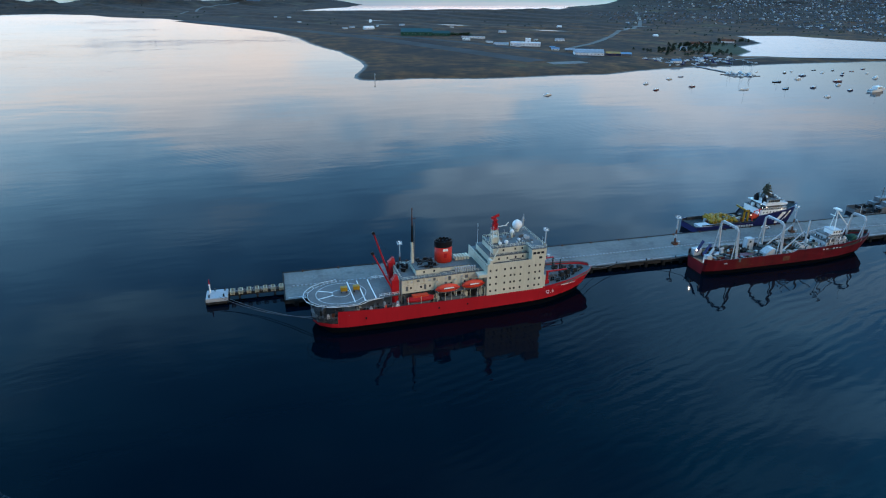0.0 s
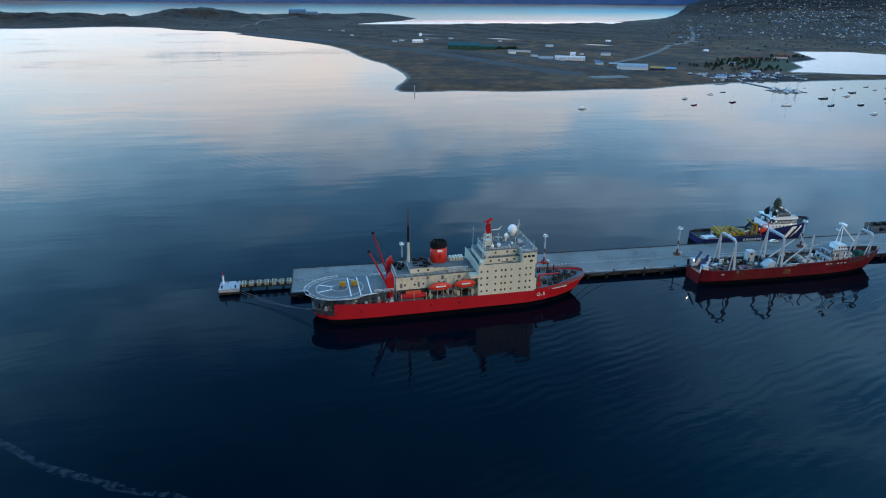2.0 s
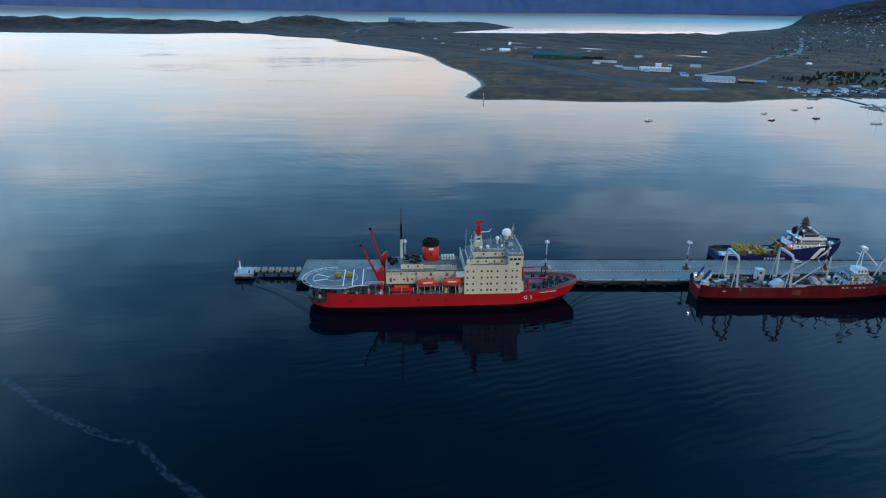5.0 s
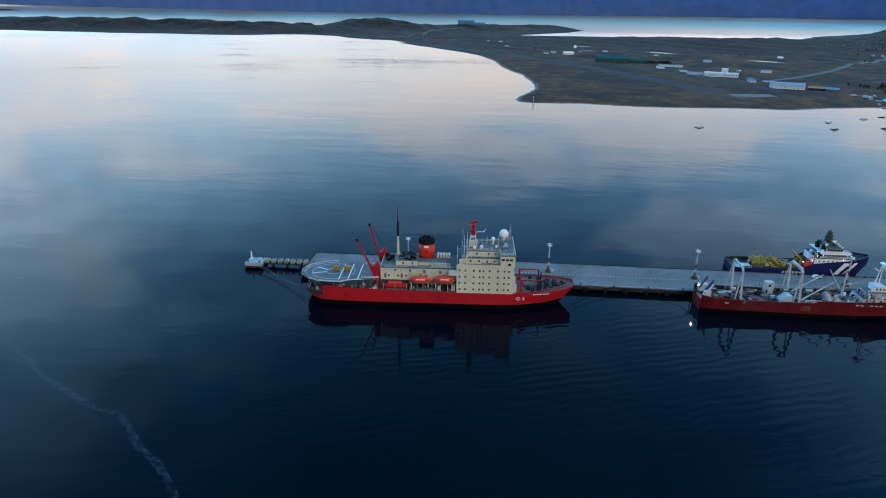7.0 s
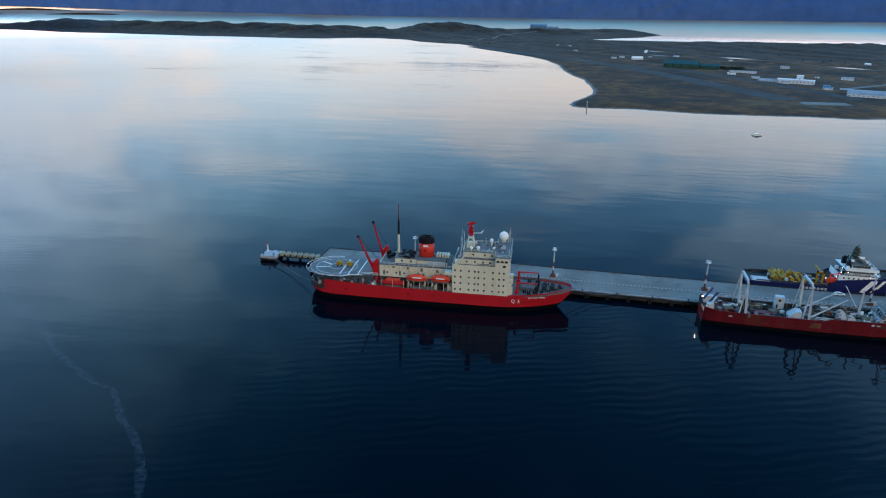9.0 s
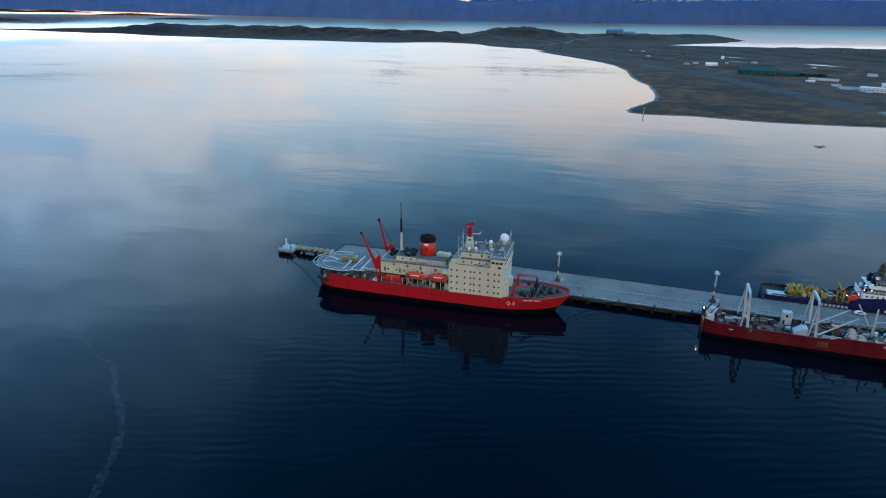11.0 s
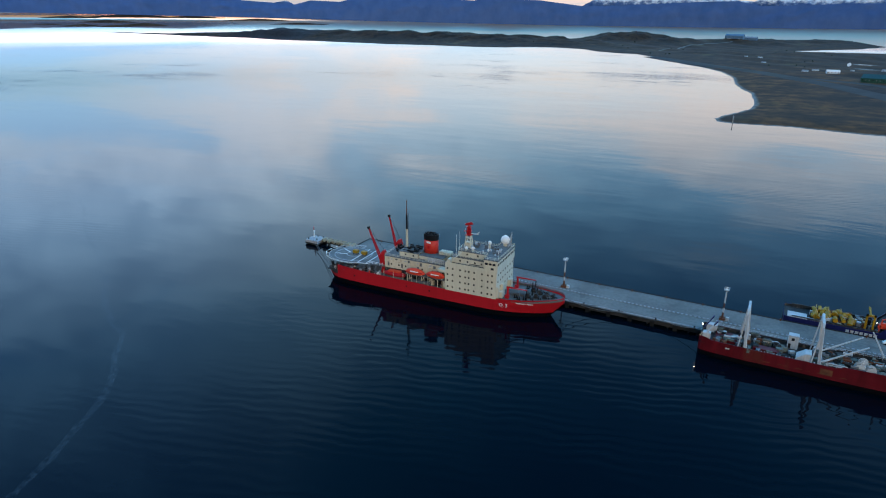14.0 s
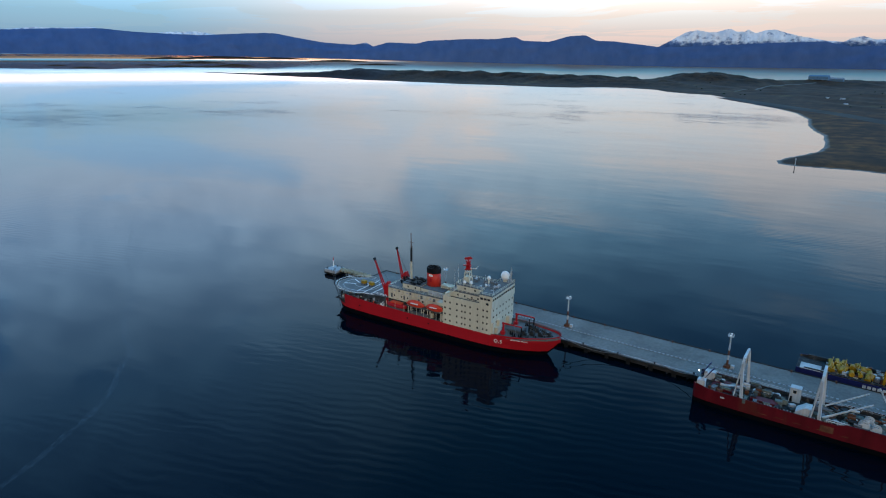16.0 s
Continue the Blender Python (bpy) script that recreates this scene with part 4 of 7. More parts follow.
sag_line("mooring_rope", (-93.2, 18.6, 3.2), (-58.0, -11.5, 4.6), 1.9, 0.10)
sag_line("mooring_rope", (-94.6, 18.4, 3.2), (-59.0, -9.0, 4.4), 2.6, 0.09)
sag_line("mooring_rope", (51.3, 2.5, 8.2), (75.5, 11.6, 3.1), 2.2, 0.1)
sag_line("mooring_rope", (50.3, 3.2, 8.0), (64.0, 11.6, 3.1), 1.2, 0.1)
sag_line("mooring_rope", (107.8, 5.6, 6.4), (90.5, 11.6, 3.1), 1.6, 0.1)

# ---- icebreaker ----
SC, HB = -1.0, 11.5
ship = thing("icebreaker_ship", 0, 0, 0, "large red-hulled icebreaker with cream superstructure, moored at the pier", "ship")
ship.matrix_world = Matrix.Translation((0.3, -2.5, 0)) @ Matrix.Rotation(radians(2.87), 4, "Z") @ Matrix.Diagonal((0.98, 0.90, 1, 1))
# x, half width at deck, half width at waterline, bulwark top, deck height
ST = [(-62.5, 4.6, 2.2, 5.3, 4.4), (-60.5, 7.6, 5.4, 5.3, 4.4), (-56.5, 9.8, 8.9, 5.4, 4.4), (-54.2, 10.3, 9.8, 5.4, 4.4),
      (-54.1, 10.3, 9.8, 8.6, 4.4), (-51, 10.9, 10.5, 8.6, 4.5), (-46, 11.3, 10.8, 8.4, 6.2), (-38, 11.5, 11.2, 8.1, 6.9), (-20, 11.5, 11.3, 7.7, 6.9), (0, 11.5, 11.3, 7.4, 6.9),
      (18, 11.5, 11.2, 7.4, 6.9), (26, 11.5, 10.8, 7.7, 7.0), (32, 11.1, 9.5, 8.0, 7.1), (38, 10.2, 7.4, 8.4, 7.4), (43, 8.8, 5.0, 8.8, 7.7),
      (47, 7.1, 2.6, 9.1, 8.0), (50, 5.9, 0.9, 9.4, 8.2), (52.2, 4.3, 0.25, 9.6, 8.4), (53.5, 2.8, 0.12, 9.7, 8.5), (54.2, 1.3, 0.1, 9.75, 8.6)]


def hull_ring(x, hd, hw, zt, zd, centre, boot, thick=0.35, keel=-5.5):
    """Half-sections from the starboard deck edge down, under, and up to port; keel: the lowest point there, high at a raked stem."""
    boot = min(max(boot, keel + 0.9), zt - 0.4)
    half = [(hd - thick, zd), (hd - thick, zt), (hd, zt), (hd * 0.5 + hw * 0.5 + 0.12 * (hd - hw), zt * 0.5 + boot * 0.5), (hw + (hd - hw) * 0.2, boot), (hw, -0.4), (hw * 0.72, -3.5), (0.02, -5.5)]
    out = []
    for w, z in half:
        if z < keel:
            w, z = w * 0.3, keel
        out.append((max(w, 0.02), z))
    return [(x, centre - w, z) for w, z in out] + [(x, centre + w, z) for w, z in reversed(out[:-1])]


def keel_line(x, stern, stem, rake, run):
    """Height of the keel: it climbs towards a raked stem and an overhanging stern."""
    if x > stem - rake:
        return -5.5 + 11.5 * ((x - stem + rake) / rake) ** 1.25
    if x < stern + run:
        return -5.5 + 7.5 * ((stern + run - x) / run) ** 1.3
    return -5.5


RINGS = [hull_ring(x, hd, hw, zt, zd, SC, 2.1, 0.28, keel_line(x, -62.5, 54.2, 13.0, 12.0)) for x, hd, hw, zt, zd in ST]
slots = [2, 0, 0, 0, 1, 1, 1]
cut = [k for k, row in enumerate(ST) if row[0] >= -54.5][0]
b = Build().loft(RINGS[cut:], slots + slots[::-1])
part("hull", b, [HULL_RED, BOOT, DECK], ship, "bright red steel hull with a black waterline band")
part("stern_platform", Build().loft(RINGS[:cut + 1], [1, 1, 1, 2, 0, 0, 0, 0, 0, 0, 2, 1, 1, 1]), [BOOT, DECK_DARK, HULL_RED], ship, "low open stern, red below a dark upper band")


def deck_loft(stations, centre, inset):
    """One closed deck plate between the bulwarks."""
    rings = []
    for x, hd, _, _, zd in stations:
        w = max(hd - inset, 0.02)
        rings.append([(x, centre - w, zd), (x, centre + w, zd), (x, centre + w, zd - 0.25), (x, centre - w, zd - 0.25), (x, centre - w, zd)])
    return Build().loft(rings)


b = deck_loft(ST, SC, 0.36)
part("main_deck", b, DECK, ship, "grey-blue steel main deck")
b = Build()
b.box(-61.5, -51.2, SC - 8.6, SC + 8.6, 4.7, 5.0)
part("mooring_deck", b, DECK_DARK, ship, "dark cluttered mooring deck at the stern")
for sx, y in ((-59, -5.5), (-56, -8), (-54, -8.6), (-57.5, 3), (-58, -1.5), (-55, 1.5)):
    b = Build()
    b.box(sx - 0.8, sx + 0.8, y - 0.5, y + 0.5, 5.0, 5.6).tube((sx, y - 0.7, 5.9), (sx, y + 0.7, 5.9), 0.6, n=10)
    part("mooring_winch", b, STEEL, ship)
# stern guard and bulwark frames
b = Build()
aft = [(-54.4, SC - 10.1), (-57.5, SC - 9.3), (-60.5, SC - 7.2), (-62.3, SC - 4.2), (-62.3, SC + 4.2), (-60.5, SC + 7.2), (-56.5, SC + 9.5)]
b.rail(aft, 5.4, 1.1, 0.12, 1.8)
part("stern_rail", b, STEEL, ship, "grey pipe rail round the stern")
for y in (SC - 9.4, SC + 9.4):
    for x in (-58, -54.5, -51.5, -47):
        part("deck_support", Build().beam((x, y * (1 if x > -57 else 0.85), 5.0), (x - 0.6, y, 10.7), 0.26), DECK_DARK, ship, "dark strut under the flight deck")

# flight deck
HZ = 11.0
HC = (-51.2, -0.6)
outline = []
ARC = 9
for i in range(ARC):
    t = math.pi * 0.5 + math.pi * i / (ARC - 1)
    outline.append((HC[0] + 12.6 * math.cos(t), HC[1] + 11.2 * math.sin(t)))
near = [(-46.5, HC[1] - 11.2), (-43.5, HC[1] - 9.2), (-38.0, HC[1] - 8.4), (-30.2, HC[1] - 8.0)]
far_ = [(-30.2, HC[1] + 9.6), (-38.0, HC[1] + 10.2), (-44.0, HC[1] + 11.2)]
outline = outline + near + far_
b = Build().prism(outline, HZ - 0.25, HZ)
heli = part("helideck", b, DECK, ship, "grey-blue flight deck with white landing marks")
for r in (9.3, 3.3):
    part("landing_circle", Build().ring(HC, r, 0.24, HZ, 60), WHITE_WORN, heli, "white painted landing circle")
for x in (-47.4, -43.6, -39.4):
    part("landing_line", Build().box(x - 0.2, x + 0.2, HC[1] - 9.3 + max(0, x + 41) * 0.7, HC[1] + 9.8, HZ, HZ + 0.05), WHITE, heli, "white painted line")
for ang in (150, 198):
    a = radians(ang)
    b = Build().beam((HC[0] + 3.3 * math.cos(a), HC[1] + 3.3 * math.sin(a), HZ + 0.03), (HC[0] + 9.3 * math.cos(a), HC[1] + 9.3 * math.sin(a), HZ + 0.03), 0.42, 0.06)
    part("landing_line", b, WHITE, heli, "white painted line")
b = Build()
for (x0, y0), (x1, y1) in zip(outline[:ARC + 2], outline[1:ARC + 3]):
    def outer(x, y, k=1.5):
        l = math.hypot(x - HC[0], y - HC[1])
        return x + (x - HC[0]) / l * k, y + (y - HC[1]) / l * k
    p0, p1 = outer(x0, y0), outer(x1, y1)
    b.beam((x0, y0, HZ), (x1, y1, HZ), 0.10).beam((*p0, HZ + 0.25), (*p1, HZ + 0.25), 0.13).beam((x0, y0, HZ), (*p0, HZ + 0.25), 0.07)
part("safety_net_frame", b, WHITE, heli, "white safety net frame round the edge")
for y in (HC[1] - 7.8, HC[1] + 9.4):
    part("deck_rail", Build().rail([(-38, y), (-30.5, y)], HZ, 1.1, 0.1, 1.8), WHITE, heli)
crate_x = ((-48.6, -5.2), (-44.0, -5.0))
for k, (x, y) in enumerate(crate_x):
    c = thing("equipment_crate", x, y, HZ + 0.05, "yellow equipment case standing on the flight deck", "crate", "yellow cases")
    b = Build()
    b.box(-1.2, 1.2, -0.9, 0.9, 0.8, 2.1)
    part("body", b, YELLOW, c)
    for x0 in (-1.05, 0.8):
        for y0 in (-0.8, 0.55):
            part("leg", Build().box(x0, x0 + 0.25, y0, y0 + 0.25, 0, 0.8), BLACK, c, "dark steel leg")
    part("lid", Build().box(-1.25, 1.25, -0.95, 0.95, 2.1, 2.22), YELLOW, c)

# aft house
def slab(b, x0, x1, y0, y1, z0, z1, slot=0, roof=1, lip=0.25):
    b.box(x0, x1, y0, y1, z0, z1, slot)
    b.box(x0 - lip, x1 + lip, y0 - lip, y1 + lip, z1, z1 + 0.18, roof)


b = Build()
slab(b, -29.5, 3.2, -8.2, 6.4, 6.8, 16.2)
slab(b, -23.2, -13.6, -5.2, 4.6, 16.38, 18.5)
slab(b, -13.4, -1.5, -4.6, 5.6, 16.38, 17.9)
house = part("aft_house", b, [CREAM, DECK], ship, "cream aft deckhouse with grey roof decks")
b = Build()
b.box(-29.6, -13, -8.32, -8.2, 11.4, 11.7).box(-29.6, 3, -8.3, -8.2, 13.9, 14.15)
part("ledge", b, CREAM_DIRTY, house)


def window(parent, m, w=0.7, h=0.8, name="window"):
    ob = new(name, WIN[(w, h)])
    ob.parent = parent
    ob.matrix_local = m
    return ob


def window_mesh(w, h):
    q = Build()
    q.box(-w / 2 - 0.1, w / 2 + 0.1, -0.03, 0.05, -h / 2 - 0.1, h / 2 + 0.1, 1)
    q.box(-w / 2, w / 2, -0.06, 0.0, -h / 2, h / 2, 0)
    return q.mesh("window", [GLASS, CREAM_DIRTY])


WIN = {k: window_mesh(*k) for k in ((0.7, 0.8), (1.1, 1.1), (1.3, 0.9), (0.9, 1.9))}
for x in (-26, -22, -18.5, -10, -4.5, 0.5):
    window(house, pose(x, -8.2, 12.8))
for x in (-20, -16):
    window(house, pose(x, -5.2, 17.4))
b = Build()
b.rail([(-29.3, -8.2), (3, -8.2)], 16.38, 1.05, 0.09, 2.2).rail([(-29.3, 6.4), (3, 6.4)], 16.38, 1.05, 0.09, 2.2).rail([(-29.3, -8.2), (-29.3, 6.4)], 16.38, 1.05, 0.09, 2.2)
part("roof_rail", b, CREAM, house)
b = Build()
for i in range(9):
    x = -7.6 + i * 0.95
    b.tube((x, -6.6, 16.38), (x, -6.6, 18.2), 0.36, n=8)
part("ventilator_row", b, WHITE_WORN, house, "row of pale ventilators")
b = Build()
for i in range(16):
    x, y = -22.6 + random.random() * 8.4, -4.6 + random.random() * 8.4
    b.box(x - 0.7, x + 0.7, y - 0.5, y + 0.5, 18.68, 19.1 + random.random() * 0.9)
b.beam((-22, -3, 19.6), (-14.5, 2.5, 19.9), 0.35).beam((-21, 2.5, 19.5), (-15, -3.4, 19.7), 0.3).beam((-22, -4.2, 19.2), (-14, -4.2, 19.2), 0.25)
part("roof_machinery", b, BLACK, house, "black machinery and pipes on the casing roof")
b = Build()
for i in range(10):
    x, y = -28.6 + random.random() * 4.5, -1 + random.random() * 6.4
    b.tube((x, y, 16.4), (x, y, 17.6 + random.random() * 0.9), 0.45, n=8)
    b.box(x - 0.6, x + 0.6, y - 0.3, y + 0.3, 17.2, 17.7)
part("vent_cowls", b, BLACK, house, "cluster of black vent cowls")
b = Build()
for i in range(5):
    b.box(-5.5 + i * 1.2, -4.7 + i * 1.2, 0.5, 4.2, 18.1, 19.4)
part("louvre_block", b, CREAM_DIRTY, house, "tan louvre blocks")

for x in (-27.5, -20.4, -12.2, -2.2):
    part("side_door", Build().box(x - 0.45, x + 0.45, -8.28, -8.2, 11.75, 13.6), STEEL, house, "grey steel door")
for x in (-25, -15.2, -7.6, -1.0, 2.2):
    part("drain_pipe", Build().beam((x, -8.3, 11.7), (x, -8.3, 16.2), 0.12), CREAM_DIRTY, house)
for i in range(14):
    x = -28.4 + i * 2.2 + random.random()
    w = 0.2 + random.random() * 0.4
    part("wall_box", Build().box(x - w, x + w, -8.55, -8.2, 14.2 + random.random(), 15.4 + random.random() * 0.5), (CREAM_DIRTY, WHITE_WORN, STEEL)[i % 3], house)

# funnel
FC = (-10.2, 2.2)


def oval(z, rx, ry, n=28):
    return [(FC[0] + rx * math.cos(2 * math.pi * i / n), FC[1] + ry * math.sin(2 * math.pi * i / n), z) for i in range(n + 1)]


b = Build().loft([oval(17.9, 3.55, 2.9), oval(24.2, 3.45, 2.8)])
fun = part("funnel", b, FUNNEL_RED, ship, "round orange-red funnel with a black top", True)
b = Build().loft([oval(24.2, 3.6, 2.95), oval(26.6, 3.6, 2.95), oval(26.6, 3.1, 2.45), oval(25.6, 3.0, 2.4)])
part("funnel_top", b, BLACK, fun, "soot black funnel cap")
for i in range(10):
    a = 2 * math.pi * i / 10
    b = Build().tube((FC[0] + 2.4 * math.cos(a), FC[1] + 1.8 * math.sin(a), 25.6), (FC[0] + 2.5 * math.cos(a), FC[1] + 1.9 * math.sin(a), 27.2), 0.45, n=8)
    part("exhaust_pipe", b, BLACK, fun)
b = Build().box(-11.2, -9.2, -0.78, -0.66, 22.9, 23.8)
part("badge_plate", b, WHITE, fun, "white plate")
b = Build().box(-10.8, -9.7, -0.80, -0.68, 20.3, 22.0)
part("crest", b, CRANE_RED, fun, "dark red crest")

# masts and cranes
b = Build().tube((-22.8, 2.0, 18.5), (-22.8, 2.0, 27.2), 0.62, 0.5, 12)
amast = part("after_mast", b, CREAM, ship, "cream pole mast with a black upper part")
b = Build().tube((-22.8, 2.0, 27.2), (-22.8, 2.0, 33.8), 0.5, 0.42, 12)
part("mast_upper", b, BLACK, amast)
b = Build().tube((-22.8, 2.0, 33.8), (-22.8, 2.0, 40.2), 0.26, 0.14, 8)
b.beam((-24.3, 2, 36.4), (-21.3, 2, 36.4), 0.12).beam((-22.8, 2, 39.8), (-22.8, 2, 40.6), 0.4)
part("mast_pole", b, RUST, amast, "thin dark red topmast with a spar")
b = Build()
for y in (1.8, 2.2):
    b.beam((-21.9, y, 18.6), (-21.9, y, 35), 0.08)
for i in range(30):
    b.beam((-21.9, 1.8, 19 + i * 0.53), (-21.9, 2.2, 19 + i * 0.53), 0.06)
part("ladder", b, STEEL, amast)


def deck_crane(px, py, z0, ztop, tip, side):
    b = Build()
    b.tube((px, py, z0), (px, py, z0 + 4), 1.35, 1.2, 14)
    b.box(px - 1.45, px + 1.3, py - 1.4, py + 1.4, z0 + 3.2, ztop - 1.2)
    b.add([(px - 1.15, py - 1.2, ztop - 1.2), (px + 1.15, py - 1.2, ztop - 1.2), (px + 1.15, py + 1.2, ztop - 1.2), (px - 1.15, py + 1.2, ztop - 1.2),
           (px + 0.1, py - 0.8, ztop + 0.5), (px + 0.9, py - 0.8, ztop + 0.5), (px + 0.9, py + 0.8, ztop + 0.5), (px + 0.1, py + 0.8, ztop + 0.5)],
          [(0, 1, 5, 4), (1, 2, 6, 5), (2, 3, 7, 6), (3, 0, 4, 7), (4, 5, 6, 7)])
    crane = part("deck_crane", b, CRANE_RED, ship, "tall red slewing deck crane")
    foot = Vector((px - 1.0, py, z0 + 5.2))
    tip = Vector(tip)
    b = Build()
    for s in (-0.95, 0.95):
        b.beam(foot + Vector((0, s, 0)), foot.lerp(tip, 0.97) + Vector((0, s * 0.22, 0)), 0.42, 0.62, w2=0.3)
    for i in range(7):
        t0, t1 = 0.08 + i * 0.12, 0.14 + i * 0.12
        s0, s1 = 0.95 * (1 - 0.78 * t0), 0.95 * (1 - 0.78 * t1)
        b.beam(foot.lerp(tip, t0) + Vector((0, -s0, 0)), foot.lerp(tip, t1) + Vector((0, s1, 0)), 0.16)
    part("boom", b, CRANE_RED, crane, "red lattice boom")
    b = Build().tube(tip + Vector((0, -0.5, 0)), tip + Vector((0, 0.5, 0)), 0.6, n=10)
    part("boom_head", b, BLACK, crane)
    b = Build()
    for s in (-0.4, 0.4):
        b.beam((px + 0.5, py + s, ztop + 0.4), tip + Vector((0, s * 0.5, 0.2)), 0.06)
    part("luffing_wire", b, BLACK, crane)


deck_crane(-31.5, -5.6, 7.0, 17.4, (-39.6, -5.0, 27.2), 1)
deck_crane(-29.8, 7.6, 7.0, 19.2, (-36.2, 9.6, 29.6), -1)

# lifeboats, davits and boats on the starboard deck
def lifeboat(x0, x1, y, z):
    L = x1 - x0
    rings = []
    for k in range(11):
        t = k / 10
        s = max(0.06, math.sin(math.pi * min(max(t, 0.02), 0.98)) ** 0.45)
        x = x0 + L * t
        rings.append([(x, y + 1.6 * s * math.cos(a), z + (1.6 if math.sin(a) < 0 else 0.6) * s * math.sin(a)) for a in [2 * math.pi * i / 14 for i in range(15)]])
    boat = part("lifeboat", Build().loft(rings), BOAT_ORANGE, ship, "enclosed orange lifeboat in its davits", True)
    rings = []
    for k in range(9):
        t = k / 8
        s = max(0.1, math.sin(math.pi * min(max(t, 0.03), 0.97)) ** 0.5)
        x = x0 + L * (0.08 + 0.84 * t)
        rings.append([(x, y + 1.25 * s * math.cos(a), z + 0.4 + 1.35 * s * math.sin(a)) for a in [math.pi * i / 10 for i in range(11)]])
    part("canopy", Build().loft(rings), BOAT_ORANGE, boat, "rounded orange canopy", True)
    b = Build().box(x0 + L * 0.32, x0 + L * 0.72, y - 1.62, y - 1.45, z + 0.35, z + 0.8)
    part("name_panel", b, WHITE, boat, "white panel with unreadable writing")
    b = Build().box(x0 + L * 0.1, x0 + L * 0.9, y - 1.66, y + 1.66, z + 0.1, z + 0.22)
    part("fender_band", b, CRANE_RED, boat)


lifeboat(-17.2, -7.4, -11.0, 12.2)
lifeboat(-6.7, 2.6, -11.0, 12.5)
for x in (-16.2, -8.9, -5.7, 1.3):
    b = Build()
    b.beam((x, -11.2, 6.9), (x, -11.2, 11.2), 0.28).beam((x, -9.0, 6.9), (x, -9.0, 14.6), 0.4).beam((x, -9.0, 14.6), (x, -11.4, 15.2), 0.34).beam((x, -11.9, 11.2), (x, -9.0, 11.2), 0.3)
    part("davit", b, CREAM, ship, "cream davit frame")
b = Build()
b.box(-17, 3, -12.3, -8.2, 11.0, 11.15)
part("boat_deck", b, DECK, ship, "narrow grey boat deck")
# flat dark panel over the house wall, painted in for the boat deck's shade
part("side_recess", Build().box(-29.4, 3.1, -8.42, -8.22, 6.9, 10.9), DECK_DARK, ship, "flat dark panel painted in for the shaded side passage below the boat deck")
for i in range(22):
    x = -28.5 + i * 1.42 + random.random() * 0.8
    w = 0.3 + random.random() * 0.5
    part("passage_fitting", Build().box(x - w, x + w, -9.3 - random.random(), -8.45, 6.92, 7.6 + random.random() * 2.4), (STEEL, CREAM_DIRTY, DECK_DARK, BLACK)[i % 4], ship)
b = Build()
for x in (-28, -23, -18, -13.5, -11, -7.2, -3.5, -0.5, 2.4):
    part("stanchion", Build().beam((x, -12.2, 6.9), (x, -12.2, 11.0), 0.15), CREAM_DIRTY, ship)
rings = []
for k in range(11):
    t = k / 10
    s = 0.55 + 0.45 * math.sin(math.pi * min(max(t, 0.0), 1.0)) ** 0.5
    x = -28.2 + 10.4 * t
    rings.append([(x, -10.6 + 1.5 * s * math.cos(a), 9.2 + 1.25 * s * math.sin(a)) for a in [2 * math.pi * i / 12 for i in range(13)]])
wb = part("work_boat", Build().loft(rings), HULL_RED, ship, "red covered work boat on the side deck")
part("boat_cover", Build().box(-26, -20, -11.6, -9.6, 10.2, 10.9), BOAT_ORANGE, wb)
part("cradle", Build().box(-27, -19, -11.2, -10.0, 6.9, 8.0), STEEL, wb)
b = Build().box(-14.6, -5.2, -12.1, -10.4, 7.9, 8.5).box(-13.8, -6, -11.8, -10.8, 6.9, 7.9)
part("pontoon", b, STEEL, ship, "grey raft on the side deck")
for x, y, m in ((-33.2, -10.6, WHITE), (-31.8, -10.9, WHITE), (-36, -10.8, BOAT_ORANGE), (-40, -10.5, STEEL), (-43.5, -10.2, BLACK), (-47.5, -10.3, STEEL), (-34.8, -9.6, BLACK), (-45.6, -9.2, CREAM)):
    b = Build()
    b.box(x - 0.7, x + 0.7, y - 0.5, y + 0.5, 6.9, 7.6 + random.random() * 1.0).tube((x - 0.4, y, 8.3), (x + 0.4, y, 8.3), 0.4, n=8)
    part("deck_gear", b, m, ship)
b = Build()
for i in range(7):
    b.beam((-50.2 + i * 3.1, -12.0, 6.8), (-49.2 + i * 3.1, -9.0, 10.6), 0.2)
b.beam((-50, -11.8, 9.2), (-31, -11.9, 9.0), 0.16)
part("side_frames", b, STEEL, ship, "grey pipe frames under the flight deck edge")

for i in range(34):
    x = -60.0 + i * 0.86 + random.random() * 0.4
    edge = float(np.interp(x, [q[0] for q in ST], [q[1] for q in ST]))
    zd = 5.0 if x < -51.4 else float(np.interp(x, [q[0] for q in ST], [q[4] for q in ST])) + 0.02
    y = SC - edge + 1.2 + random.random() * 1.6
    w, h = 0.25 + random.random() * 0.5, 0.5 + random.random() * 1.6
    b = Build().box(x - w, x + w, y - 0.4, y + 0.4, zd, zd + h)
    if i % 3 == 0:
        b.tube((x, y - 0.5, zd + h + 0.3), (x, y + 0.5, zd + h + 0.3), 0.42, n=8)
    part("deck_gear", b, (BLACK, STEEL, DECK_DARK, WHITE_WORN, DECK_DARK, RUST)[i % 6], ship)

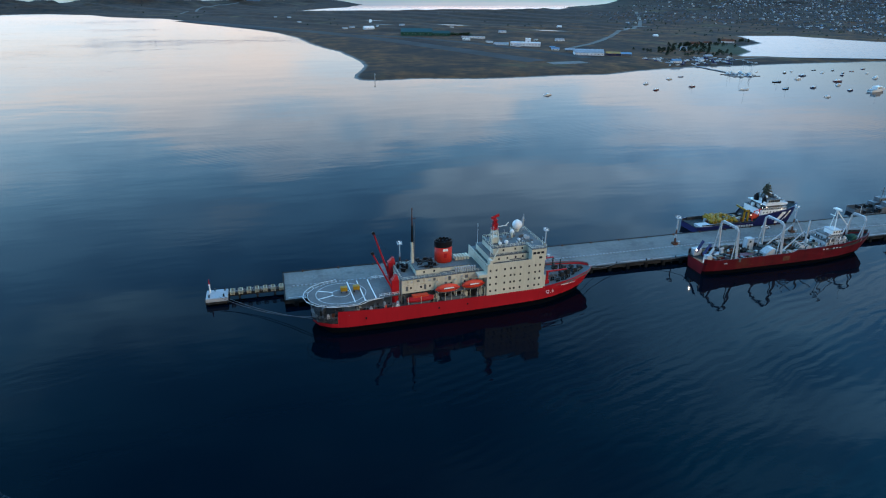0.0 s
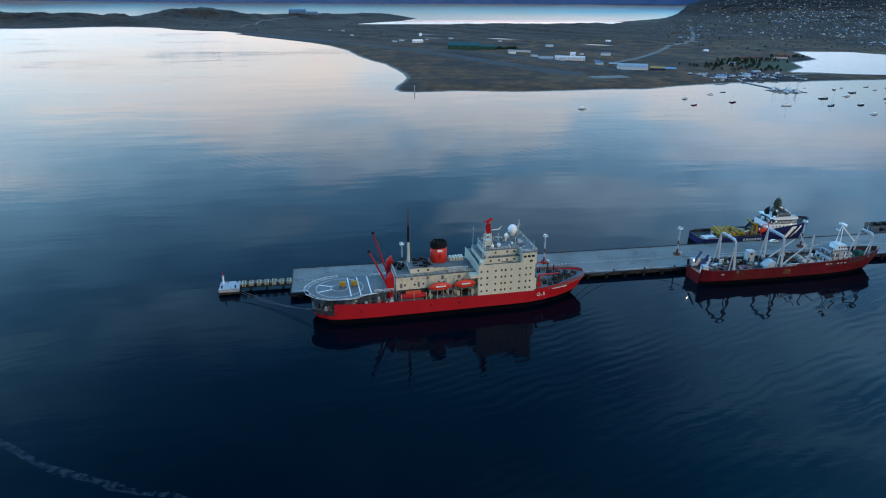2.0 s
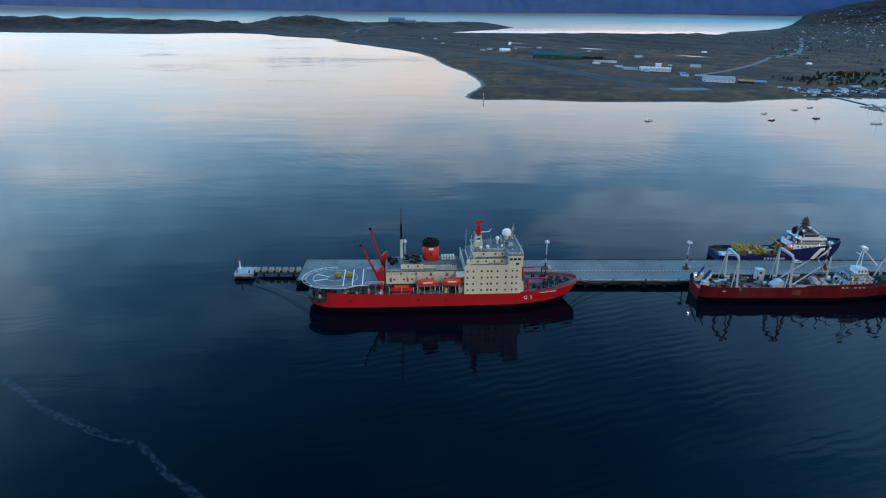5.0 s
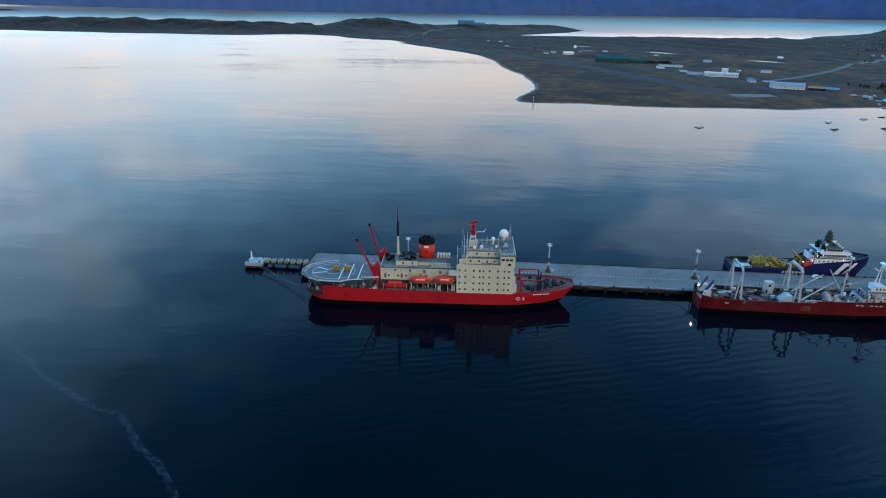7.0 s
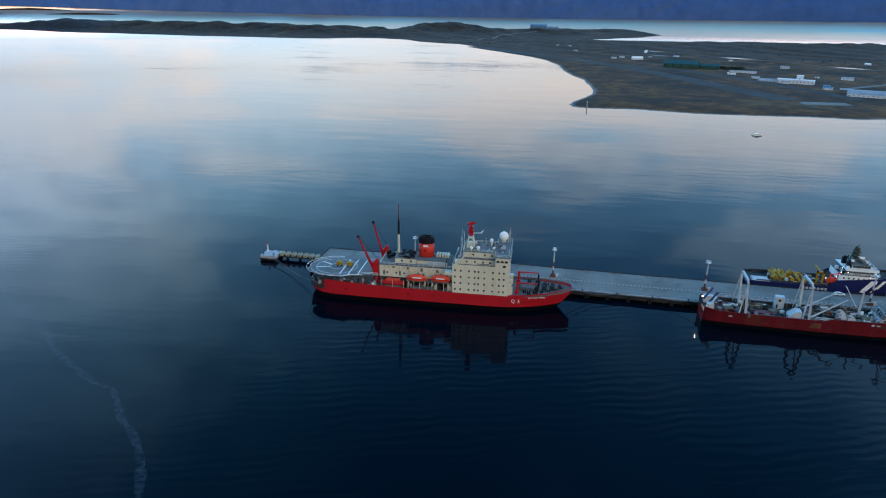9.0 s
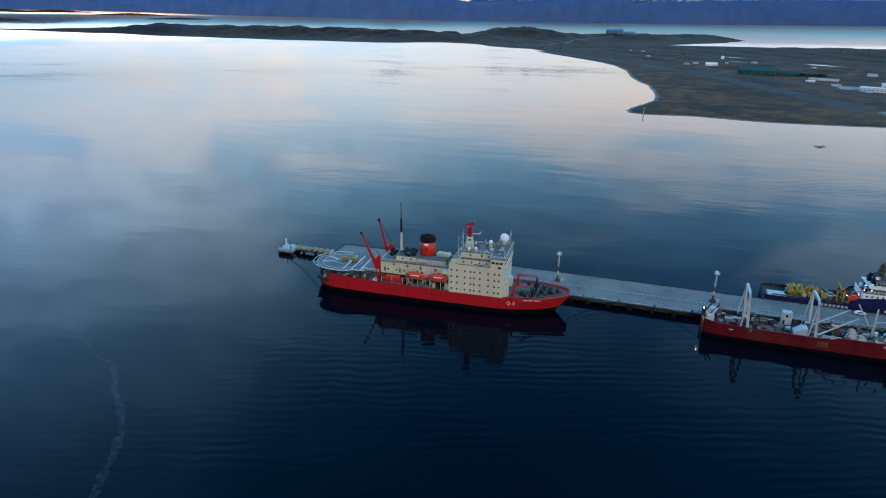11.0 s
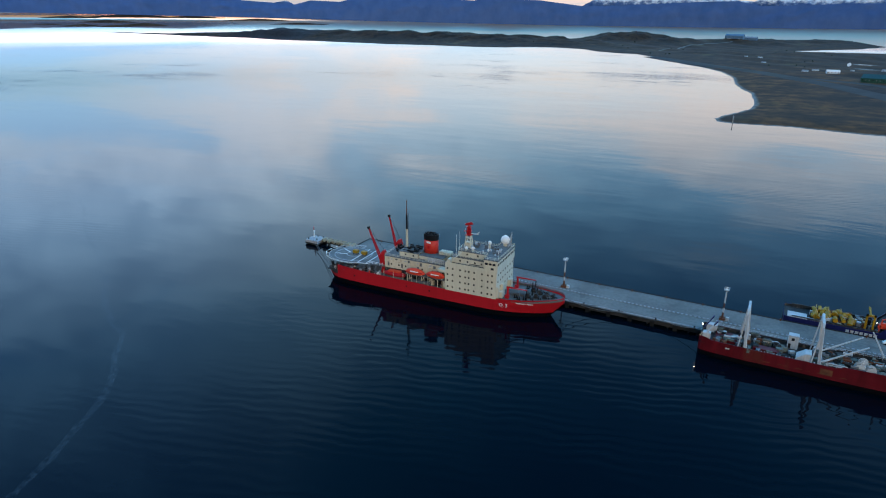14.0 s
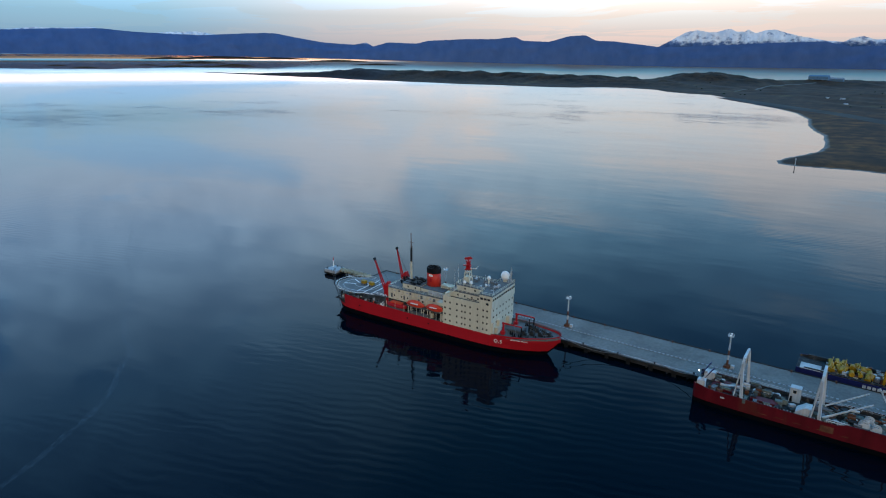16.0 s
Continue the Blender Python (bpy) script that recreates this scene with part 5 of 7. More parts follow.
# main accommodation block
BX0, BX1, BY0, BY1 = 3.2, 27.2, -12.5, 10.5
block = part("superstructure", Build().box(BX0, BX1, BY0, BY1, 7.35, 19.2), CREAM, ship, "tall cream accommodation block with rows of square windows")
part("boat_deck_roof", Build().box(BX0, 21.4, BY0 + 0.2, BY1 - 0.05, 19.2, 19.35), DECK, block, "grey-blue roof deck")
bridge = part("bridge", Build().box(21.4, BX1 + 0.35, BY0 - 0.15, BY1 + 0.15, 19.2, 24.2), CREAM, ship, "cream full-width bridge with dark windows")
part("bridge_roof", Build().box(21.2, BX1 + 0.6, BY0 - 0.35, BY1 + 0.35, 24.2, 24.45), DECK, bridge, "grey-blue bridge roof")
tier1 = part("lower_tier", Build().box(5.2, 21.4, -9.2, 7.2, 19.35, 21.8), CREAM, ship, "cream deckhouse tier")
part("tier_roof", Build().box(5.0, 21.4, -9.4, 7.4, 21.8, 21.98), DECK, tier1)
tier2 = part("upper_tier", Build().box(7.2, 21.3, -7.2, 5.2, 21.98, 24.25), CREAM, ship, "cream upper deckhouse tier")
part("tier_roof", Build().box(7.0, 21.2, -7.4, 5.4, 24.25, 24.43), DECK, tier2)
part("parapet", Build().box(BX0, 21.4, BY0, BY0 + 0.18, 19.2, 20.2), CREAM, block)
part("parapet", Build().box(BX0, BX0 + 0.2, BY0 + 0.18, BY1, 19.2, 20.2), CREAM, block)
part("stair_house", Build().box(BX0 + 1, BX0 + 2.2, -12.3, -9.4, 19.35, 21.5), CREAM, block)
part("side_bulkhead", Build().box(-0.2, BX0, -12.4, -8.2, 15.0, 16.2), CREAM, block)
for r, z in enumerate((9.1, 11.9, 14.7, 17.5)):
    for x in (4.4, 6.9, 10.4, 12.9, 14.5, 17.0, 20.6, 23.3):
        if r == 0 and x == 4.4:
            x = 4.6
        window(block, pose(x, BY0, z))
        window(block, pose(x, BY1, z, 0, 0, 180))
for x in (23.3, 25.2):
    for z in (9.1, 11.9, 14.7, 17.5):
        if x == 25.2:
            window(block, pose(x, BY0, z))
for z in (11.6, 14.6, 17.6):
    for i in range(7):
        window(block, pose(BX1, -10.4 + i * 3.2, z, 0, 0, 90))
for x in (22.5, 24.2, 25.9):
    window(bridge, pose(x, BY0 - 0.15, 22.6, 0, 0, 0), 1.3, 0.9)
window(bridge, pose(25.2, BY0 - 0.15, 20.6), 1.3, 0.9)
for i in range(11):
    window(bridge, pose(BX1 + 0.35, -11.6 + i * 2.12, 22.6, 0, 0, 90), 1.3, 0.9)
for x in (9, 12.5, 16, 19):
    window(tier1, pose(x, -9.2, 20.6))
for x in (11.5, 16.5, 19.5):
    window(tier2, pose(x, -7.2, 23.2))
b = Build()
b.rail([(7.2, -7.2), (21.2, -7.4), (21.2, BY0), (27.5, BY0), (27.5, BY1), (21.2, BY1), (21.2, 5.4), (7.2, 5.2), (7.2, -7.2)], 24.45, 1.1, 0.1, 1.8)
part("bridge_roof_rail", b, CREAM, block)
b = Build()
b.beam((4.5, -11.8, 19.4), (9.5, -7.6, 24.4), 0.5, 0.25).rail([(5.4, -9.0), (21, -9.0)], 21.98, 1.0, 0.08, 2.0).beam((3.4, -9.8, 16.4), (3.2, -11.5, 19.4), 0.45, 0.2)
part("stair", b, CREAM, block, "cream outside stair")
for y0, y1, x1, z1 in ((-9.5, -7.2, 29.0, 9.8), (-6.8, -4.6, 28.6, 12.4), (3.0, 6.0, 28.8, 11.0), (-12.2, -11.6, 28.2, 12.5)):
    part("front_locker", Build().box(27.2, x1, y0, y1, 7.0, z1), CREAM, block, "small cream locker at the foot of the front")
# black plate stands in for the unlit inside of an open doorway
b = Build().box(27.15, 27.3, -11.3, -10.0, 7.2, 9.6)
part("doorway", b, BLACK, block, "black panel painted in for the dark of an open doorway")
b = Build().box(13.5, 18.5, -9.32, -9.2, 19.6, 20.0)
part("writing_bars", b, STEEL, block, "dark bars of small writing")

# radar mast
b = Build()
for s, w in ((-1, 1.5), (1, 1.5)):
    for q in (-1, 1):
        b.beam((9.8 + s * 1.5, -1.2 + q * 1.4, 24.4), (9.8 + s * 0.9, -1.2 + q * 0.8, 30.2), 0.4)
b.box(8.5, 11.1, -2.4, 0.0, 26.6, 26.9).box(8.7, 10.9, -2.2, -0.2, 24.4, 26.4).box(8.7, 10.9, -2.2, -0.2, 28.6, 28.9)
radar = part("radar_mast", b, CREAM, ship, "cream lattice radar mast with red antennas")
b = Build()
for px in (9.1, 10.5):
    for py in (-1.9, -0.5):
        b.beam((px, py, 30.1), (9.8 + (px - 9.8) * 0.7, -1.2 + (py + 1.2) * 0.7, 34.0), 0.3)
b.box(8.5, 11.1, -2.5, 0.1, 30.1, 30.35).box(8.7, 10.9, -2.3, -0.1, 31.8, 32.0).box(8.8, 10.8, -2.2, -0.2, 33.6, 33.85)
b.box(9.2, 10.4, -1.8, -0.6, 30.4, 31.7).box(9.4, 10.3, -1.7, -0.7, 32.0, 33.4).tube((9.8, -1.2, 33.8), (9.8, -1.2, 34.7), 0.35, n=8)
part("antenna_housing", b, CRANE_RED, radar, "red lattice antenna tower")
b = Build()
b.beam((8.1, -1.6, 34.7), (11.5, -0.8, 35.3), 0.6, 0.75).beam((8.6, -2.0, 35.2), (11.2, -1.3, 35.9), 0.25, 0.5)
part("radar_scanner", b, CRANE_RED, radar, "red radar scanner")
b = Build().beam((8.2, -3.0, 32.2), (10.6, -2.4, 32.4), 0.35, 0.4)
part("radar_scanner", b, CRANE_RED, radar)
b = Build().beam((11, -1.6, 31), (14.6, -2.2, 31.4), 0.25).beam((13.8, -2.2, 31.2), (15.2, -2.2, 32.6), 0.2)
part("yard", b, WHITE, radar)
# domes, whips
for x, y, z, r in ((23.6, 8.6, 27.2, 2.05), (18.6, 2.0, 27.0, 0.85), (13.4, -5.2, 25.7, 0.8), (19.8, -3.2, 25.3, 0.5), (10.5, -5.8, 25.6, 0.7)):
    d = part("radome", Build().ball((x, y, z), r), WHITE, ship, "white radome ball", True)
    part("pedestal", Build().tube((x, y, 24.4), (x, y, z - r * 0.8), r * 0.45, r * 0.55, 10), CREAM, d)
b = Build()
for p, q in (((26.4, 8.8, 24.4), (26.4, 8.8, 31.4)), ((25.4, 9.8, 24.4), (26.2, 9.0, 30)), ((25.4, 7.8, 24.4), (26.2, 8.6, 30))):
    b.beam(p, q, 0.25, w2=0.15)
b.beam((25.6, 8.8, 28.6), (27.2, 8.8, 28.6), 0.15).beam((26.4, 7.8, 29.8), (26.4, 9.8, 29.8), 0.15)
part("signal_mast", b, WHITE_WORN, ship, "slim white signal mast")
for x, y, h in ((6.2, -7, 7), (7.4, -6.2, 8.5), (20.5, -5, 4), (26.8, -10, 3.5), (23, 9.5, 4), (16, 4, 3), (5.4, 6, 6)):
    part("whip_antenna", Build().tube((x, y, 21.9), (x, y, 24.4 + h), 0.09, 0.05, 6), WHITE, ship)
for i in range(26):
    x, y = 11 + random.random() * 15, -6.5 + random.random() * 11
    w = 0.25 + random.random() * 0.4
    part("roof_fitting", Build().box(x - w, x + w, y - 0.4, y + 0.4, 24.43, 24.8 + random.random() * 0.9), (STEEL, WHITE_WORN, DECK)[i % 3], ship)

# foredeck
def knuckle(px, py):
    b = Build().tube((px, py, 7.2), (px, py, 12.0), 0.5, 0.45, 10)
    k = part("knuckle_crane", b, CRANE_RED, ship, "red knuckle-boom crane on the foredeck")
    b = Build().beam((px - 0.5, py, 12.1), (px + 8.6, py - 0.3, 12.3), 0.6, 0.6, w2=0.4)
    part("jib", b, CRANE_RED, k)
    part("boom_rest", Build().beam((px + 8.5, py - 0.3, 7.6), (px + 8.5, py - 0.3, 12.0), 0.4), BLACK, k, "dark boom rest post")
    part("winch", Build().box(px - 1, px + 0.7, py - 0.8, py + 0.8, 7.1, 8.6), CRANE_RED, k)


knuckle(31.0, -8.0)
knuckle(31.2, 5.4)
b = Build()
b.box(32.2, 37.4, -4.2, 2.2, 7.2, 8.3).box(32.5, 37.1, -3.9, 1.9, 8.3, 8.5)
part("cargo_hatch", b, DECK, ship, "grey cargo hatch")
b = Build().tube((40.0, -1, 7.6), (40.0, -1, 13.6), 0.35, 0.2, 8).beam((39, -1, 11), (41, -1, 11), 0.2)
part("foremast_post", b, BLACK, ship, "dark post")
for x, y in ((42.5, -3.2), (42.8, 1.4), (39.2, -4.6), (39.6, 3.0), (46.0, -2.4), (46.2, 0.8), (49.2, -0.8)):
    b = Build()
    b.box(x - 1.1, x + 1.1, y - 0.8, y + 0.8, 7.8, 8.5).tube((x, y - 1.1, 9.0), (x, y + 1.1, 9.0), 0.65, n=10).tube((x, y - 1.3, 9.0), (x, y - 1.1, 9.0), 0.95, n=12)
    part("windlass", b, DECK_DARK, ship)
for x, y in ((36, -8.2), (38.5, -7.6), (41.5, -6.6), (44.4, -5.0), (36, 6.2), (40, 5.4), (44.0, 3.2), (47.5, -3.2), (34.2, -6.5), (50.4, -1)):
    b = Build()
    for s in (-0.4, 0.4):
        b.tube((x + s, y, 7.3), (x + s, y, 8.7), 0.25, n=8)
    b.box(x - 0.8, x + 0.8, y - 0.35, y + 0.35, 7.2, 7.6)
    part("bitts", b, BLACK, ship)
for p, q in (((36.5, -6.5, 7.5), (34.2, -3.2, 9.6)), ((44.5, 0, 9.0), (48, -1, 8.7)), ((30, -2, 7.3), (36, -6.6, 7.4)), ((45, -3, 8.4), (49, -2.2, 8.8))):
    part("anchor_chain", Build().beam(p, q, 0.27), STEEL, ship)
# hull marks
lettering("pennant_number", "Q.5", 2.05, Matrix.Translation((30.6, -12.30, 5.25)) @ Euler((radians(88), 0, radians(4.6))).to_matrix().to_4x4(), WHITE, ship)
b = Build()
mm = Matrix.Translation((39.6, -10.52, 6.9)) @ Euler((0, 0, radians(13.5))).to_matrix().to_4x4()
for i in range(16):
    if i != 9:
        part("name_bar", Build().box(-3.7 + i * 0.46, -3.4 + i * 0.46, -0.08, 0.0, -0.2, 0.2, mat=mm), WHITE, ship)
for x in (-44, -16, -4.5):
    part("hull_port", Build().box(x - 0.3, x + 0.3, SC - HB - 0.05, SC - HB + 0.3, 4.8, 5.4), BLACK, ship)


# ---- red trawler ----
TC = 2.0
trawler = thing("fishing_trawler", 0, 0, 0, "long dark red fishing trawler with white gantries and gear on deck", "ship")
trawler.matrix_world = Matrix.Translation((106.8, 1.8, 0)) @ Matrix.Diagonal((0.94, 0.88, 1, 1)) @ Matrix.Translation((-106.5, -2.0, 0))
TS = [(106.5, 6.6, 5.6, 7.6, 5.2), (107.5, 7.4, 6.4, 7.6, 5.2), (112, 8.1, 7.2, 6.9, 5.2), (122, 8.2, 7.8, 6.7, 5.2), (140, 8.2, 7.9, 6.6, 5.2), (153.5, 8.2, 7.9, 6.6, 5.2),
      (156.5, 8.2, 7.9, 7.6, 5.4), (172, 8.2, 7.4, 7.9, 5.8), (184, 7.8, 6.0, 8.3, 6.4), (193, 6.6, 3.8, 8.9, 7.0), (200, 4.6, 1.6, 9.6, 7.8), (204.5, 2.4, 0.4, 10.1, 8.4), (206.5, 0.9, 0.15, 10.4, 8.8)]
b = Build().loft([hull_ring(x, hd, hw, zt, zd, TC, 1.7, 0.3, keel_line(x, 100, 206.5, 14.0, 5.0)) for x, hd, hw, zt, zd in TS], slots + slots[::-1])
part("hull", b, [TRAWL_RED, BOOT, DECK_DARK], trawler, "dark red hull with scuffs and black lower band")
b = deck_loft(TS, TC, 0.31)
part("main_deck", b, DECK_DARK, trawler, "dark stained working deck")
part("rust_patch", Build().box(149, 153, TC - 8.27, TC - 8.19, 3.2, 5.4), RUST, trawler, "rust brown patch")
for i in range(9):
    x = 126 + i * 3.4 + random.random() * 2
    z = 3.0 + random.random() * 0.3
    w = 1.0 + random.random() * 2.4
    part("scuff_mark", Build().add([(x, TC - 8.24, z), (x + w, TC - 8.24, z + 0.1), (x + w * 0.8, TC - 8.24, z + 0.35), (x + w * 0.3, TC - 8.24, z + 0.25)], [(0, 1, 2, 3)]), RUST, trawler, "worn scuffed paint along the waterline")


def gantry(x, w, top, foot=5.3, lean=0.0):
    g = None
    for s in (-1, 1):
        b = Build()
        b.beam((x + 1.2, TC + s * w, foot), (x + lean, TC + s * w * 0.94, top - 1.2), 0.8, 1.0, w2=0.65)
        b.beam((x - 1.6, TC + s * w, foot), (x + lean - 0.3, TC + s * w * 0.94, top - 3.0), 0.4)
        b.beam((x + lean, TC + s * w * 0.94, top - 1.2), (x + lean, TC + s * w * 0.72, top), 0.7)
        if g is None:
            g = part("gantry", b, WHITE_WORN, trawler, "worn white steel gantry")
        else:
            part("gantry_leg", b, WHITE_WORN, g)
    b = Build().beam((x + lean, TC - w * 0.74, top), (x + lean, TC + w * 0.74, top), 0.85, 0.8)
    for i in range(5):
        y = TC - w * 0.6 + i * w * 0.3
        b.tube((x + lean, y, top - 0.9), (x + lean, y, top - 0.4), 0.35, n=8)
    part("crossbeam", b, WHITE_WORN, g)
    return g


gantry(122.2, 6.9, 20.2)
gantry(147.2, 6.9, 20.6)
gantry(196.2, 4.6, 18.6, 7.4, 1.5)
part("derrick", Build().beam((149, -4.2, 7), (162.5, -1.5, 14.8), 0.55, w2=0.35), WHITE_WORN, trawler, "white derrick boom")
part("derrick", Build().beam((149, 6, 7), (161, 5.6, 15.4), 0.5, w2=0.35), WHITE_WORN, trawler, "white derrick boom")
b = Build().beam((170.0, 4, 6), (170.0, 4, 17.5), 0.7, w2=0.5).beam((168.5, 4, 10), (163.5, 6, 18), 0.45, w2=0.3).beam((170, 4, 12), (175.5, 0, 15), 0.35)
part("kingpost", b, WHITE_WORN, trawler, "white kingpost with booms")
# wheelhouse block
b = Build()
slab(b, 181.0, 185.6, TC - 2.6, TC + 3.2, 10.98, 13.0, 0, 1, 0.3)
wheel = part("wheelhouse", b, [WHITE, WHITE_WORN], trawler, "white wheelhouse on a stepped deckhouse")
b = Build()
slab(b, 178.0, 186.0, TC - 3.6, TC + 4.4, 8.78, 10.8, 0, 1, 0.2)
part("upper_deckhouse", b, [WHITE_WORN, DECK], trawler)
b = Build()
slab(b, 176.0, 188.0, TC - 5.0, TC + 5.6, 6.0, 8.6, 0, 1, 0.15)
part("lower_deckhouse", b, [WHITE_WORN, DECK], trawler)
for i in range(5):
    window(wheel, pose(185.6, TC - 2.2 + i * 1.2, 12.2, 0, 0, 90))
for x in (181.8, 183.3, 184.8):
    window(wheel, pose(x, TC - 2.6, 12.2))
for x in (179.5, 182, 184.5):
    window(wheel, pose(x, TC - 3.6, 9.9))
for x in (177.5, 180.5, 183.5, 186.5):
    window(wheel, pose(x, TC - 5.0, 7.6))
b = Build()
b.rail([(176, TC - 4.9), (188, TC - 4.9), (188, TC + 5.5)], 8.78, 1.0, 0.12, 1.3).rail([(178, TC - 3.5), (186, TC - 3.5), (186, TC + 4.3)], 10.98, 1.0, 0.12, 1.3)
part("wheelhouse_rail", b, WHITE, wheel)
b = Build()
for s in (-1, 1):
    b.beam((182.5, TC + s * 1.6, 13.0), (183, TC + s * 0.4, 22.6), 0.4, w2=0.3)
b.beam((183, TC - 2.6, 22.4), (183, TC + 2.6, 22.4), 0.5).beam((183, TC, 21.8), (191.5, TC, 14.2), 0.4).beam((181, TC - 1.5, 20), (181, TC + 1.5, 20), 0.3)
b.box(182.2, 184.0, TC - 1.6, TC + 1.6, 22.6, 23.0)
part("signal_mast", b, WHITE, trawler, "white mast with a crosstree")
for i in range(110):
    x, y = 168 + random.random() * 25, TC - 5.5 + random.random() * 10
    z = 8.7 if 176 < x < 188 else 6.0
    w = 0.15 + random.random() * 0.45
    part("superstructure_fitting", Build().box(x - w, x + w, y - w * 0.7, y + w * 0.7, z, z + 0.6 + random.random() * 1.5), (WHITE_WORN, STEEL, WHITE, DECK_DARK, WHITE_WORN)[i % 5], trawler)
b = Build().tube((197.5, 2, 18.6), (197.5, 2, 23.5), 0.12, 0.06, 6)
part("whip_antenna", b, WHITE, trawler)
b = Build().box(192, 195.4, TC - 4.6, TC - 0.4, 7.2, 9.6).ball((193.6, TC - 2.6, 9.4), 1.9, 10, 6, squash=(1, 1, 0.6))
part("net_pile", b, GREEN_CANVAS, trawler, "dark green net under canvas")
# deck gear
b = Build().box(140.8, 145.6, TC - 6.2, TC - 1.4, 5.2, 6.6)
b.add([(140.8, TC - 6.2, 6.6), (145.6, TC - 6.2, 6.6), (145.6, TC - 1.4, 6.6), (140.8, TC - 1.4, 6.6), (143.6, TC - 6.2, 8.6), (145.6, TC - 6.2, 8.6), (145.6, TC - 1.4, 8.6), (143.6, TC - 1.4, 8.6)],
      [(0, 1, 5, 4), (1, 2, 6, 5), (2, 3, 7, 6), (3, 0, 4, 7), (4, 5, 6, 7)])
part("deck_locker", b, WHITE_WORN, trawler, "white sloped deck locker")
b = Build().box(137.6, 141.2, 6.2, 9.4, 5.2, 10.4)
cab = part("deck_cabin", b, WHITE_WORN, trawler, "small white cabin with a window")
window(cab, pose(139.2, 6.2, 9.0), 1.1, 1.1)
part("doorway", Build().box(137.9, 138.7, 6.15, 6.25, 5.3, 7.2), BLACK, cab)
b = Build()
for x, y, r in ((161.2, -2.4, 1.9), (164.6, -3.2, 1.7), (162.5, 2.0, 1.7)):
    drum = part("net_drum", Build().tube((x, y - 1.3, 7.0), (x, y + 1.3, 7.0), r * 0.78, n=16), NET, trawler, "net drum wound with grey net")
    for q in (y - 1.4, y, y + 1.3):
        part("flange", Build().tube((x, q, 7.0), (x, q + 0.14, 7.0), r, n=18), WHITE_WORN, drum, "worn white flange")
b = Build()
for x, y, r in ((163, -4.6, 1.3), (166.4, -4.2, 1.5), (168.2, -2.2, 1.3), (166.6, 1.4, 1.6), (160, 4.2, 1.5), (171, -3.6, 1.3), (173, -1.4, 1.2), (155.5, 5.2, 1.4)):
    part("net_heap", Build().ball((x, y, 6.2), r, 9, 6, squash=(1.4, 1.1, 0.8)), NET, trawler, "heaped grey fishing net")
part("hatch", Build().box(112, 121, -1.5, 6.6, 5.2, 6.1), TRAWL_RED, trawler, "dark red hatch cover")
part("hatch", Build().box(126, 135, -3, 0.5, 5.2, 6.4), TRAWL_RED, trawler, "dark red hatch cover")
for i in range(170):
    x, y = 112 + random.random() * 60, TC - 6.8 + random.random() * 13.4
    if 135 < x < 147 and y > 4 or 140 < x < 146:
        continue
    b = Build()
    w, d, h = 0.5 + random.random() * 1.2, 0.4 + random.random() * 0.8, 0.5 + random.random() * 1.1
    b.box(-w, w, -d, d, 5.2, 5.3 + h, mat=Matrix.Translation((x, y, 0)) @ Matrix.Rotation(random.random() * 3.1, 4, "Z"))
    if i % 3 == 0:
        b.tube((x - w, y, 6.0 + h), (x + w, y, 6.0 + h), 0.5, n=10)
    part("deck_gear", b, (STEEL, NET, DECK_DARK, RUST, WHITE_WORN, DECK_DARK, NET)[i % 7], trawler)
b = Build()
for i in range(24):
    b.tube((128 + i * 1.05, TC - 7.1, 5.2), (128 + i * 1.05, TC - 7.1, 6.6), 0.12, n=6)
b.rail([(150.5, TC - 7.9), (157, TC - 7.9)], 6.6, 1.2, 0.25, 3.0).rail([(112, TC + 7.9), (190, TC + 7.6)], 6.8, 1.0, 0.1, 3.0)
part("deck_rail", b, WHITE_WORN, trawler)
part("stern_frame", Build().box(107.6, 110.4, TC - 6.6, TC - 3.8, 5.2, 8.8).beam((109, TC - 5.6, 8.6), (111, TC - 5.6, 12.0), 1.2, 0.5), WHITE_WORN, trawler, "white stern frame")
part("stern_locker", Build().box(108, 112, TC + 4.0, TC + 7.0, 5.2, 8.2), WHITE_WORN, trawler, "white stern locker")
b = Build().beam((109, TC - 1.6, 7.6), (112.2, TC - 1.6, 12.4), 1.6, 0.35).beam((107.4, TC + 1.8, 7.8), (110.4, TC + 1.8, 13.0), 1.5, 0.35)
part("trawl_door", b, NAVY, trawler, "blue steel trawl door hung at the stern")
b = Build().tube((106.8, TC + 0.7, 9.2), (106.4, TC + 0.7, 9.2), 0.32, n=10)
part("stern_floodlight", b, LAMP_GLASS, trawler, "bright warm floodlight")
for i in range(6):
    if i != 2:
        part("name_bar", Build().box(171.7 + i * 2.0, 172.9 + i * 2.0, TC - 8.25 + max(0, i - 1) * 0.06, TC - 8.13 + max(0, i - 1) * 0.06, 6.4, 6.9), WHITE_WORN, trawler, "pale bar of the painted name")
part("name_bar", Build().box(116.5, 118.0, TC - 8.2, TC - 8.05, 4.7, 5.2), WHITE_WORN, trawler, "pale bar of the painted name")

lamp = bpy.data.lights.new("stern_floodlight", "SPOT")
lamp.energy, lamp.color, lamp.spot_size, lamp.shadow_soft_size = 2500, (1.0, 0.80, 0.55), radians(130), 0.14
lo = new("stern_floodlight_lamp", lamp)
lo.matrix_world = look((106.3, TC + 0.4, 9.2), (99.0, TC - 5, 0.0))

